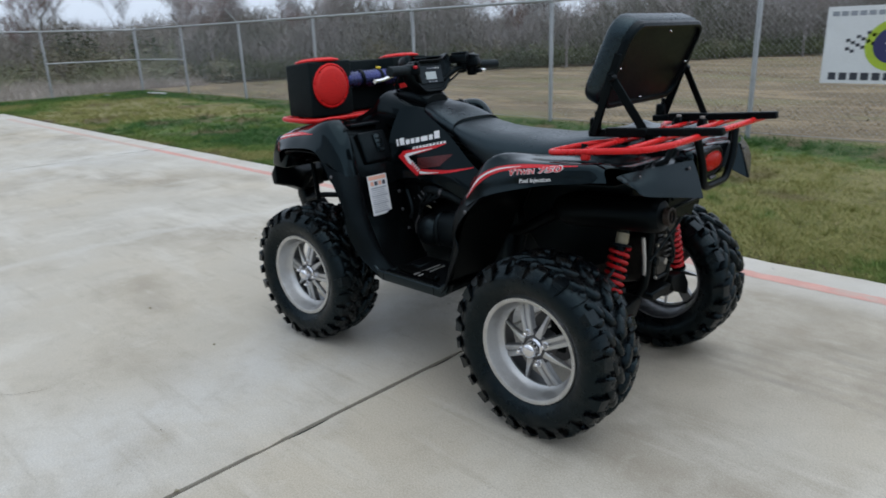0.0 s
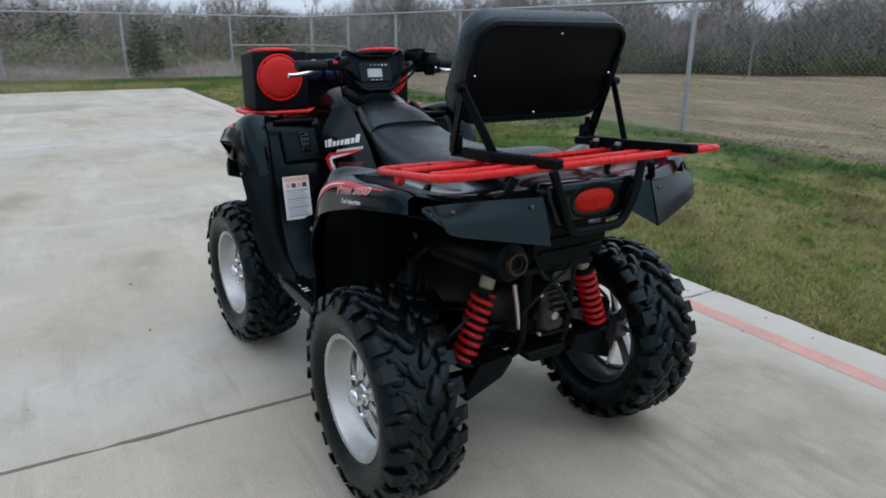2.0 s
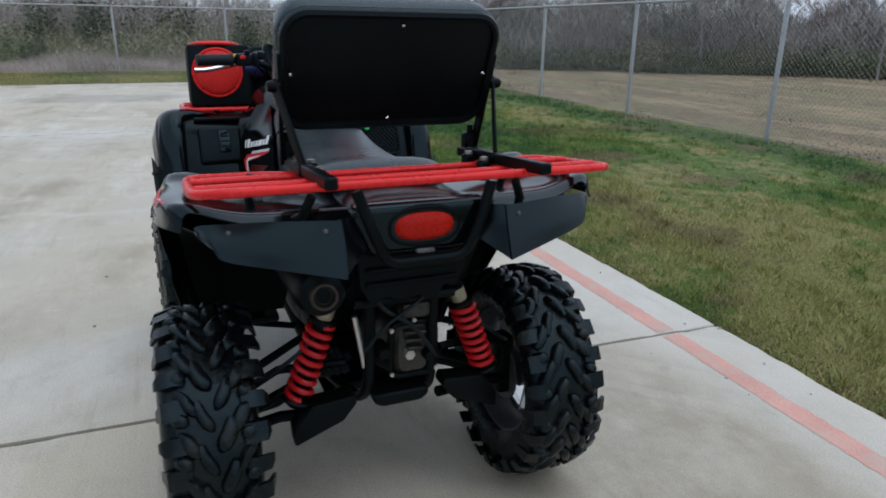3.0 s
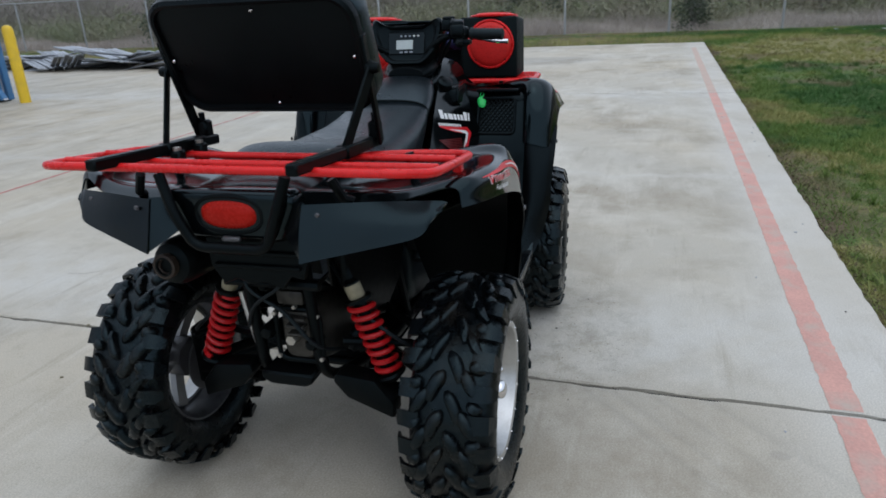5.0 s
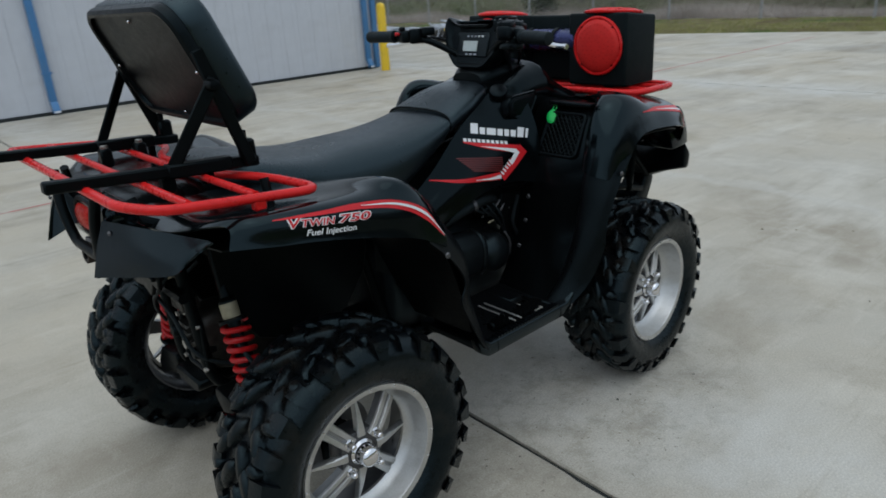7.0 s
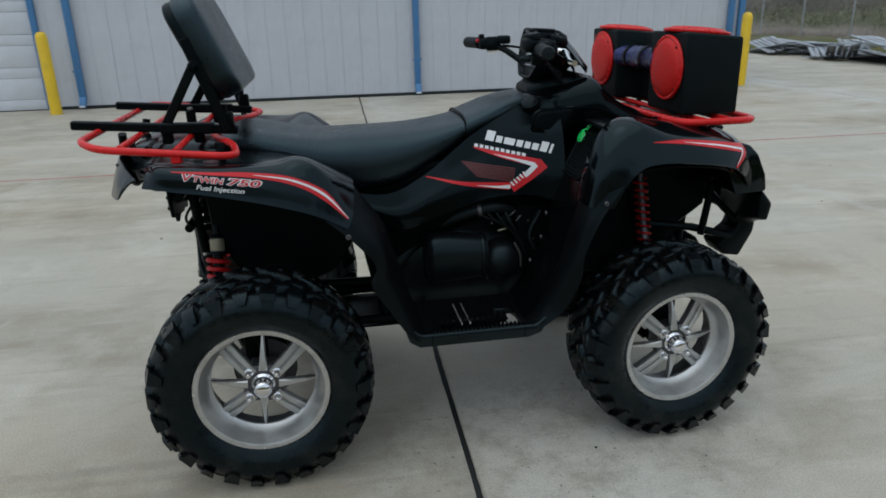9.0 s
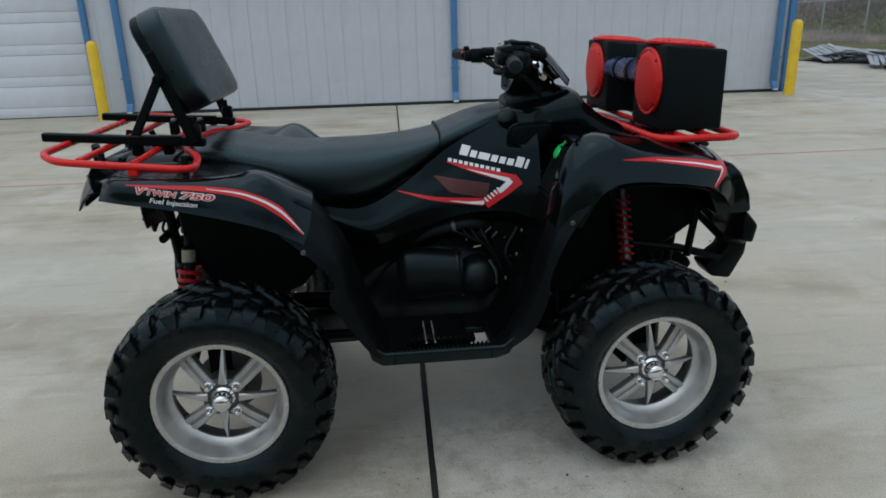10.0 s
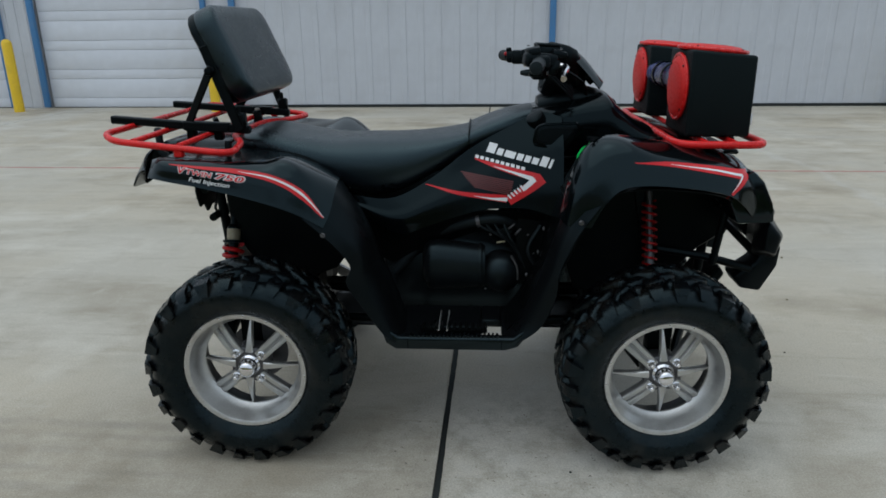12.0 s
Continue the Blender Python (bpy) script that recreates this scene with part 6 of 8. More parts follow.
def grille(name, m, rad):
    """A domed, perforated-looking speaker cover with a rolled edge and screws."""
    g = part(name, lathe_bm([(0, 0.020), (rad * 0.4, 0.0195), (rad * 0.75, 0.017), (rad * 0.9, 0.012), (rad * 0.965, 0.004), (rad * 0.965, 0.0), (0, 0)], 40, m), M_GRILLE, SB, "round red speaker grille")
    part("grille_ring", tube([m @ Vector((rad * math.cos(a) * 0.985, 0.005, rad * math.sin(a) * 0.985)) for a in np.linspace(0, 2 * math.pi, 40, endpoint=False)], 0.006, 8, closed=True), M_RED, g)
    b = bmesh.new()
    for ring_r, cnt in ((0.2, 8), (0.38, 15), (0.56, 22), (0.74, 30)):
        for k in range(cnt):
            a = 2 * math.pi * k / cnt
            lathe(b, [(0, 0.0004), (0.0020, 0.0004), (0.0020, -0.004), (0, -0.004)], 5, m @ pose(rad * ring_r * math.cos(a), 0.0200 - 0.0005 * min(1, ring_r / 0.4) - 0.0025 * max(0, ring_r - 0.4) / 0.35, rad * ring_r * math.sin(a)))
    part("perforation", b, M_PERF, g)
    for k in range(4):
        a = radians(45 + 90 * k)
        part("grille_screw", lathe_bm([(0, 0.014), (0.003, 0.013), (0.004, 0.008), (0, 0.008)], 8, m @ pose(rad * 0.93 * math.cos(a), 0, rad * 0.93 * math.sin(a))), M_BLACK, g)


for s in (-1, 1):
    grille("rear_grille", pose(X0, s * 0.262, 1.150, 0, 0, 90), 0.096)
    grille("top_grille", pose(0.768, s * 0.262, ZT - 0.009, 0, 5.7, 0) @ pose(0, 0, 0, 90, 0, 0), 0.098)
amp = part("amplifier", lathe_bm([(0, -0.155), (0.036, -0.155), (0.042, -0.149), (0.042, -0.135), (0.040, -0.132), (0.040, 0.132), (0.042, 0.135), (0.042, 0.149), (0.036, 0.155), (0, 0.155)], 28, pose(X0 + 0.035, 0, 1.165)), M_BLUE, SB, "blue metal amplifier tube")
for y in (-0.06, 0.06):
    part("amplifier_clamp", lathe_bm([(0.0415, -0.008), (0.044, -0.008), (0.044, 0.008), (0.0415, 0.008)], 24, pose(X0 + 0.035, y, 1.165), closed=True), M_BLACK, amp)
part("front_bracket", box_bm((0.013, 0.022, 0.034), pose(X1 + 0.0135, -0.338, 1.060), 0.004, 2), M_LABEL, SB, "pale corner bracket")
for s in (-1, 1):
    part("box_foot", box_bm((0.15, 0.04, 0.016), pose(0.76, s * 0.30, 1.016), 0.004, 1), M_BLACK, SB)

# -- front nose and bumper
for s in (-1, 1):
    part("headlight", section_loft(bmesh.new(), [(0.80, 0.05, 0.90, 0.80), (0.86, 0.085, 0.90, 0.775), (0.91, 0.085, 0.87, 0.77), (0.935, 0.06, 0.84, 0.78)], 18, 2.6, y0=s * 0.33), M_SCREEN, ATV)
    part("nose_cowl", prism([(0.775, 0.90), (0.845, 0.938), (0.880, 0.905), (0.912, 0.84), (0.922, 0.785), (0.815, 0.780), (0.79, 0.84)], s * 0.26, s * 0.478, 0.012, 2), M_GLOSS, ATV)
    part("bumper_wing", ring_loft([
        (s * 0.476, ((0.902, 0.765), (0.908, 0.790), (0.946, 0.744), (0.936, 0.690), (0.902, 0.702))),
        (s * 0.380, ((0.905, 0.755), (0.925, 0.790), (0.993, 0.722), (0.975, 0.660), (0.902, 0.672))),
        (s * 0.280, ((0.945, 0.720), (0.975, 0.765), (1.038, 0.690), (1.020, 0.615), (0.943, 0.630))),
        (s * 0.140, ((0.975, 0.715), (1.010, 0.765), (1.070, 0.690), (1.050, 0.620), (0.975, 0.635)))], 0.009), M_MATTE, ATV, "black plastic bumper wing")
    part("bumper_stay", tube([(0.846, s * 0.30, 0.80), (0.819, s * 0.30, 0.60)], 0.0125, 8), M_BLACK, ATV)
    part("bumper_stay", tube([(0.836, s * 0.30, 0.748), (0.945, s * 0.30, 0.640)], 0.0125, 8), M_BLACK, ATV)
    part("bumper_stay", tube([(0.66, s * 0.24, 0.632), (0.79, s * 0.29, 0.625), (0.95, s * 0.27, 0.575)], 0.0135, 8), M_BLACK, ATV)
    part("bumper_leg", prism([(0.900, 0.548), (0.926, 0.508), (0.990, 0.498), (1.035, 0.585), (1.040, 0.655), (0.985, 0.650), (0.968, 0.600)], s * 0.175, s * 0.275, 0.010, 2), M_MATTE, ATV, "black plastic bumper leg")
part("bumper", box_bm((0.085, 0.28, 0.115), pose(1.020, 0, 0.692, 0, 8, 0), 0.02, 3), M_MATTE, ATV, "black plastic front bumper")
part("grille_panel", box_bm((0.03, 0.46, 0.12), pose(0.895, 0, 0.84, 0, -10, 0), 0.01, 2), M_BLACK, ATV)
part("skid_plate", prism([(0.60, 0.27), (0.80, 0.30), (0.93, 0.50), (0.91, 0.53), (0.78, 0.33), (0.60, 0.295)], -0.12, 0.12, 0.006, 1), M_BLACK, ATV)

# -- footboards with teeth
for s in (-1, 1):
    boards = bmesh.new()       # the board leaves a slot open in front of the peg
    for bx, by, bw, bl in ((-0.0545, 0.345, 0.281, 0.26), (0.1775, 0.345, 0.055, 0.26), (0.118, 0.2775, 0.064, 0.125), (0.118, 0.462, 0.064, 0.026)):
        one = box_bm((bw, bl, 0.022), pose(bx, s * by, 0.402), 0.004, 1)
        tmp = bpy.data.meshes.new("board")
        one.to_mesh(tmp)
        boards.from_mesh(tmp)
        bpy.data.meshes.remove(tmp)
    fb = part("footboard", boards, M_MATTE, ATV, "black plastic footboard with an open slot")
    part("footboard_edge", prism([(-0.220, 0.440), (-0.208, 0.400), (-0.178, 0.380), (0.160, 0.379), (0.200, 0.392), (0.232, 0.440), (0.215, 0.446), (0.185, 0.420), (-0.168, 0.420), (-0.200, 0.446)], s * 0.462, s * 0.496, 0.006, 2), M_FLAP, fb, "satin black edge of the footboard")
    teeth = bmesh.new()
    for k in range(22):
        prism([(-0.136 + 0.0127 * k, 0.419), (-0.127 + 0.0127 * k, 0.419), (-0.129 + 0.0127 * k, 0.4265), (-0.133 + 0.0127 * k, 0.4265)], s * 0.466, s * 0.492, 0, bm=teeth)
    part("edge_teeth", teeth, M_FLAP, fb)
    for x in (-0.140, 0.148):
        part("edge_seam", box_bm((0.003, 0.001, 0.034), pose(x, s * 0.4963, 0.400), 0, 1), M_BLACK, fb)
    peg = box_bm((0.21, 0.03, 0.024), pose(0.0, s * 0.43, 0.424), 0.004, 1)
    for k in range(11):
        prism([(-0.1 + 0.019 * k, 0.43), (-0.085 + 0.019 * k, 0.43), (-0.0925 + 0.019 * k, 0.448)], s * 0.425, s * 0.46, 0, bm=peg)
    part("foot_peg", peg, M_BLACK, fb)
    for x in (-0.045, -0.019):
        part("frame_rod", tube([(x, s * 0.478, 0.4385), (x, s * 0.325, 0.4385)], 0.0026, 6), M_ALLOY, fb)

# -- frame, engine, drive and suspension
bm = bmesh.new()
for s in (-1, 1):
    sweep(bm, rounded([(0.86, s * 0.13, 0.86), (0.82, s * 0.14, 0.45), (0.66, s * 0.14, 0.33), (-0.40, s * 0.14, 0.33), (-0.62, s * 0.12, 0.36), (-0.76, s * 0.095, 0.385), (-0.815, s * 0.085, 0.44), (-0.845, s * 0.085, 0.82)], 0.06), 0.016, 10)
    sweep(bm, rounded([(0.84, s * 0.13, 0.84), (0.40, s * 0.12, 0.86), (0.0, s * 0.10, 0.80), (-0.5, s * 0.10, 0.86), (-0.90, s * 0.12, 0.87)], 0.1), 0.016, 10)
    sweep(bm, [(-0.25, s * 0.13, 0.34), (-0.35, s * 0.10, 0.84)], 0.015, 8)
    sweep(bm, [(0.45, s * 0.13, 0.34), (0.40, s * 0.12, 0.86)], 0.015, 8)
    sweep(bm, [(-0.12, s * 0.14, 0.33), (-0.12, s * 0.42, 0.395)], 0.012, 8)
    sweep(bm, [(0.18, s * 0.14, 0.33), (0.18, s * 0.42, 0.395)], 0.012, 8)
for x, z in ((0.84, 0.60), (-0.62, 0.35), (0.6, 0.33), (-0.86, 0.70), (-0.88, 0.80)):
    sweep(bm, [(x, -0.13, z), (x, 0.13, z)], 0.014, 8)
part("frame", bm, M_BLACK, ATV, "black welded tube frame")
eng = part("engine", section_loft(bmesh.new(), [(-0.265, 0.10, 0.58, 0.40), (-0.235, 0.15, 0.66, 0.34), (-0.1, 0.17, 0.68, 0.32), (0.10, 0.17, 0.66, 0.32), (0.26, 0.16, 0.60, 0.33), (0.36, 0.10, 0.52, 0.38)], 22, 3.4), M_ENGINE, ATV, "black v-twin engine")
for s in (-1, 1):
    cover = part("crankcase_cover", section_loft(bmesh.new(), [(-0.115, 0.03, 0.60, 0.50), (-0.098, 0.052, 0.632, 0.47), (-0.06, 0.058, 0.642, 0.465), (0.085, 0.054, 0.622, 0.475), (0.093, 0.048, 0.616, 0.482), (0.094, 0.02, 0.59, 0.51)], 22, 2.4, y0=s * 0.185), M_ENGINE, eng)
    part("cover_rim", section_loft(bmesh.new(), [(0.074, 0.057, 0.626, 0.472), (0.083, 0.059, 0.628, 0.470), (0.089, 0.057, 0.624, 0.473)], 22, 2.4, y0=s * 0.186), M_ENGINE, cover)
    part("clutch_cover", lathe_bm([(0, 0.062), (0.030, 0.058), (0.052, 0.046), (0.066, 0.026), (0.070, 0.0), (0.070, -0.03), (0, -0.03)], 26, pose(0.152, s * 0.19, 0.530) @ pose(0, 0, 0, 0, 0, 0 if s > 0 else 180)), M_ENGINE, eng)
    part("cover_strap", tube(catmull([(0.185, s * 0.232, 0.600), (0.205, s * 0.236, 0.560), (0.208, s * 0.230, 0.515)], 12), 0.0045, 6), M_ALLOYDARK, eng)
    # brackets, leads and clips crowded above the covers
    part("coil_bracket", box_bm((0.045, 0.012, 0.034), pose(0.165, s * 0.185, 0.672, 0, -28, 0), 0.004, 1), M_ENGINE, eng)
    part("lever_arm", prism([(0.205, 0.640), (0.222, 0.632), (0.232, 0.588), (0.218, 0.575), (0.208, 0.600)], s * 0.196, s * 0.204, 0.003, 1), M_ALLOYDARK, eng)
    for k, (x, z, a) in enumerate(((0.185, 0.694, 40), (0.206, 0.676, 48), (0.150, 0.640, 10))):
        part("clip", box_bm((0.030, 0.008, 0.006), pose(x, s * 0.205, z, 0, -a, 0), 0.002, 1), M_ALLOYDARK if k < 2 else M_BRASS, eng)
    for k in range(4):
        part("lead", tube(catmull([(0.05 + 0.035 * k, s * 0.20, 0.735 - 0.008 * k), (0.09 + 0.03 * k, s * (0.21 + 0.004 * k), 0.690 - 0.010 * k), (0.16 + 0.018 * k, s * 0.205, 0.66 - 0.02 * k), (0.215 + 0.010 * k, s * 0.20, 0.60 - 0.03 * k)], 16), 0.0042, 6), M_GRIP, eng)
    part("pipe_clamp", lathe_bm([(0.021, -0.006), (0.0235, -0.006), (0.0235, 0.006), (0.021, 0.006)], 18, to_dir((0.075, s * 0.197, 0.712), (0.00, s * 0.187, 0.696)), closed=True), M_ALLOYDARK, eng)
    for k, (x, z) in enumerate(((-0.10, 0.49), (0.24, 0.665), (0.10, 0.47), (0.26, 0.60), (0.25, 0.48), (0.115, 0.665))):
        part("case_bolt", lathe_bm([(0, 0.006), (0.004, 0.005), (0.005, 0), (0, 0)], 6, pose(x, s * 0.20, z) @ pose(0, 0, 0, 0, 0, 0 if s > 0 else 180)), M_ALLOYDARK, eng)
    fin = part("cylinder_fin", box_bm((0.13, 0.15, 0.008), None, 0.003, 1), M_BLACK, eng)
    fin.matrix_basis = pose(0.20, s * 0.09, 0.64, 0, 35, 0)
    for k in range(1, 7):
        again(fin, pose(0.20 + 0.012 * k, s * 0.09, 0.64 + 0.016 * k, 0, 35, 0))
    part("intake_hose", tube(catmull([(0.22, s * 0.16, 0.68), (0.14, s * 0.20, 0.72), (0.02, s * 0.19, 0.70), (-0.10, s * 0.16, 0.64), (-0.22, s * 0.17, 0.52)], 20), 0.020, 10), M_GRIP, eng)
    part("wire_loom", tube(catmull([(0.28, s * 0.21, 0.70), (0.24, s * 0.22, 0.62), (0.27, s * 0.215, 0.54), (0.22, s * 0.21, 0.46)], 18), 0.007, 6), M_GRIP, eng)
part("airbox", box_bm((0.42, 0.26, 0.20), pose(-0.15, 0, 0.78), 0.03, 3), M_BLACK, ATV)
part("radiator", box_bm((0.05, 0.40, 0.26), pose(0.62, 0, 0.74, 0, -12, 0), 0.01, 2), M_BLACK, ATV)
part("battery_box", box_bm((0.24, 0.24, 0.16), pose(-0.60, 0, 0.80), 0.02, 2), M_BLACK, ATV)

ex = part("exhaust_muffler", lathe_bm([(0, 0.0), (0.018, 0.0), (0.020, -0.012), (0.026, -0.012), (0.027, 0.01), (0.050, 0.018), (0.058, 0.035), (0.060, 0.05), (0.060, 0.37), (0.045, 0.42), (0.02, 0.44), (0, 0.44)], 26, to_dir((-0.955, 0.223, 0.770), (-0.5, 0.218, 0.735))), M_BLACK, ATV, "black exhaust muffler with a round tip")
part("exhaust_tip", lathe_bm([(0.017, -0.004), (0.026, -0.014), (0.031, -0.012), (0.031, 0.006), (0.017, 0.006)], 22, to_dir((-0.955, 0.223, 0.770), (-0.5, 0.218, 0.735)), closed=True), M_RUST, ex)
part("exhaust_pipe", tube(catmull([(-0.56, 0.215, 0.74), (-0.42, 0.19, 0.66), (-0.30, 0.16, 0.60), (-0.1, 0.15, 0.60)], 16), 0.022, 10), M_BLACK, ex)

dif = part("rear_differential", section_loft(bmesh.new(), [(-0.825, 0.040, 0.60, 0.475), (-0.80, 0.055, 0.62, 0.455), (-0.72, 0.060, 0.625, 0.425), (-0.60, 0.07, 0.58, 0.40), (-0.48, 0.05, 0.50, 0.42)], 22, 4.5, y0=-0.035), M_CAST, ATV, "dirty grey cast alloy final drive case")
part("case_rim", tube(rounded([(-0.822, 0.028, 0.612), (-0.822, -0.098, 0.612), (-0.822, -0.098, 0.462), (-0.822, 0.028, 0.462)], 0.03, closed=True), 0.0075, 8, closed=True), M_BLACK, dif)
for y, z in ((0.026, 0.60), (-0.096, 0.60), (-0.096, 0.475), (0.026, 0.475), (-0.035, 0.622)):
    part("case_bolt", lathe_bm([(0, 0.010), (0.006, 0.009), (0.007, 0), (0, 0)], 6, pose(-0.826, y, z, 0, 0, 90)), M_STEEL, dif)
part("rear_skid", prism([(-0.082, 0.432), (0.072, 0.432), (0.070, 0.408), (0.048, 0.394), (-0.056, 0.394), (-0.080, 0.408)], -0.05, 0.06, 0.006, 1, m=pose(-0.80, 0, 0, 0, 0, -90)), M_BLACK, ATV, "black skid plate under the final drive")
part("brake_rod", tube([(-0.82, 0.120, 0.650), (-0.822, 0.108, 0.58), (-0.82, 0.096, 0.505)], 0.0075, 8), M_ALLOY, ATV, "bright bare metal link rod")
part("fill_plug", lathe_bm([(0, 0), (0.014, 0), (0.016, 0.01), (0.016, 0.03), (0, 0.03)], 6, pose(-0.846, -0.020, 0.530, 0, 0, -90)), M_STEEL, dif)
part("caliper_bracket", box_bm((0.05, 0.075, 0.04), pose(-0.825, -0.035, 0.655), 0.008, 2), M_CAST, dif, "grey cast metal bracket")
for k in range(3):
    part("bracket_rib", box_bm((0.03, 0.06 - 0.008 * k, 0.009), pose(-0.832, -0.035, 0.592 - 0.022 * k, 3, 0, 0), 0.003, 1), M_CAST, dif)
for k, (y, z, r) in enumerate(((0.050, 0.545, 0.020), (-0.075, 0.52, 0.018), (0.040, 0.68, 0.016))):
    part("housing_boss", lathe_bm([(0, 0.03), (r * 0.7, 0.028), (r, 0.018), (r, -0.03), (0, -0.03)], 14, pose(-0.82, y, z, 0, 0, 90)), M_BLACK, dif)
part("rear_cable", tube(catmull([(-0.80, 0.05, 0.80), (-0.87, 0.07, 0.70), (-0.86, -0.02, 0.62), (-0.84, -0.09, 0.52), (-0.74, -0.12, 0.46)], 22), 0.006, 6), M_GRIP, dif)
part("rear_cable", tube(catmull([(-0.80, -0.07, 0.82), (-0.88, -0.05, 0.72), (-0.875, 0.05, 0.64), (-0.84, 0.10, 0.56)], 22), 0.005, 6), M_GRIP, dif)
for s in (-1, 1):
    ar = bmesh.new()
    for x0, x1 in ((-0.50, -0.62), (-0.765, -0.70)):
        sweep(ar, [(x0, s * 0.13, 0.36), (x1, s * 0.30, 0.335), (x1 + 0.01, s * 0.385, 0.315)], 0.016, 8)
        sweep(ar, [(x0, s * 0.13, 0.50), (x1, s * 0.30, 0.475), (x1, s * 0.385, 0.43)], 0.012, 8)
    part("swing_arm", ar, M_BLACK, ATV, "black tubular suspension arm")
    part("arm_guard", prism([(-s * y, z) for y, z in ((0.118, 0.410), (0.126, 0.434), (0.236, 0.424), (0.286, 0.362), (0.284, 0.314), (0.155, 0.364))], -0.030, 0.035, 0.008, 2, m=pose(-0.80, 0, 0, 0, 0, -90)), M_BLACK, ATV, "black plastic arm guard")
    part("drive_shaft", tube([(-BASE, s * 0.09, 0.46), (-BASE, s * 0.20, 0.41), (-BASE, s * 0.40, R_T)], 0.016, 10), M_BLACK, ATV)
    part("shaft_boot", lathe_bm([(0.020, 0), (0.042, 0.004)] + [(0.040 - 0.003 * k + (0.006 if k % 2 else 0), 0.012 + 0.009 * k) for k in range(7)] + [(0.018, 0.085)], 16, to_dir((-BASE, s * 0.105, 0.45), (-BASE, s * 0.40, R_T))), M_GRIP, ATV)
    part("knuckle", box_bm((0.07, 0.05, 0.19), pose(-BASE - 0.02, s * 0.385, 0.36), 0.012, 2), M_BLACK, ATV)
    part("brake_disc", lathe_bm([(0.04, 0), (0.095, 0), (0.095, 0.005), (0.04, 0.005)], 32, pose(-BASE, s * 0.40, R_T), closed=True), M_ALLOYDARK, ATV)
    # rear shock: damper, reservoir and red coil
    top, bot = Vector((-0.770, s * 0.128, 0.80)), Vector((-0.776, s * 0.272, 0.405))
    ax = to_dir(bot, top)
    ln = (top - bot).length
    sh = part("rear_shock", lathe_bm([(0, 0), (0.020, 0), (0.022, 0.01), (0.022, 0.15), (0.016, 0.155), (0.016, 0.25), (0.022, 0.252), (0.022, 0.29), (0.012, 0.30), (0.012, ln), (0, ln)], 16, ax), M_BLACK, ATV, "shock absorber with a red coil spring")
    coil = [ax @ Vector((0.0305 * math.cos(t), 0.028 + 0.205 * t / (2 * math.pi * 8), 0.0305 * math.sin(t))) for t in np.linspace(0, 2 * math.pi * 8, 170)]
    part("coil_spring", tube(coil, 0.0075, 8), M_SPRING, sh, "red coil spring")
    part("spring_seat", lathe_bm([(0.0, 0.012), (0.038, 0.012), (0.042, 0.018), (0.038, 0.024), (0, 0.024)], 20, ax), M_BLACK, sh)
    part("spring_seat", lathe_bm([(0.0, 0.236), (0.036, 0.236), (0.036, 0.244), (0, 0.246)], 20, ax), M_BLACK, sh)
    part("shock_collar", lathe_bm([(0, 0.246), (0.021, 0.246), (0.0225, 0.252), (0.0225, 0.284), (0.014, 0.290), (0.011, 0.292), (0.011, 0.345), (0, 0.345)], 16, ax), M_BRASS, sh, "tan metal shock collar")
    # front suspension
    fa = bmesh.new()
    for x0, x1 in ((0.50, 0.60), (0.80, 0.69)):
        sweep(fa, [(x0, s * 0.14, 0.36), (x1, s * 0.39, 0.29)], 0.015, 8)
        sweep(fa, [(x0, s * 0.14, 0.52), (x1, s * 0.39, 0.43)], 0.012, 8)
    sweep(fa, [(0.56, s * 0.05, 0.42), (0.56, s * 0.38, 0.37)], 0.009, 8)
    part("front_arm", fa, M_BLACK, ATV)
    part("front_knuckle", box_bm((0.08, 0.05, 0.18), pose(BASE, s * 0.40, 0.36), 0.012, 2), M_BLACK, ATV)
    part("drive_shaft", tube([(BASE, s * 0.08, 0.42), (BASE, s * 0.41, R_T)], 0.015, 10), M_BLACK, ATV)
    top, bot = Vector((0.625, s * 0.20, 0.84)), Vector((0.635, s * 0.315, 0.43))
    ax = to_dir(bot, top)
    ln = (top - bot).length
    sh = part("front_shock", lathe_bm([(0, 0), (0.017, 0), (0.0165, 0.06), (0.0155, 0.2), (0.011, 0.21), (0.011, ln), (0, ln)], 14, ax), M_ALLOYDARK, ATV, "shock absorber with a red coil spring")
    coil = [ax @ Vector((0.0215 * math.cos(t), 0.06 + 0.31 * t / (2 * math.pi * 13), 0.0215 * math.sin(t))) for t in np.linspace(0, 2 * math.pi * 13, 234)]
    part("coil_spring", tube(coil, 0.0040, 7), M_SPRING, sh, "red coil spring")
    part("brake_hose", tube(catmull([(-0.72, s * 0.10, 0.70), (-0.78, s * 0.20, 0.60), (-0.76, s * 0.32, 0.50), (-0.68, s * 0.39, 0.44)], 18), 0.006, 6), M_GRIP, ATV)
part("front_differential", section_loft(bmesh.new(), [(0.50, 0.05, 0.48, 0.36), (0.60, 0.09, 0.52, 0.33), (0.70, 0.08, 0.50, 0.34), (0.78, 0.04, 0.46, 0.38)], 16, 2.6), M_BLACK, ATV)
part("prop_shaft", tube([(0.5, 0, 0.40), (-0.5, 0, 0.42)], 0.018, 10), M_BLACK, ATV)
part("belly_plate", box_bm((1.15, 0.30, 0.006), pose(0.0, 0, 0.305), 0.002, 1), M_BLACK, ATV)

# -- printed graphics, laid on the panels
def tree_of(ob):
    me = ob.data
    return BVHTree.FromPolygons([v.co[:] for v in me.vertices], [p.vertices[:] for p in me.polygons])


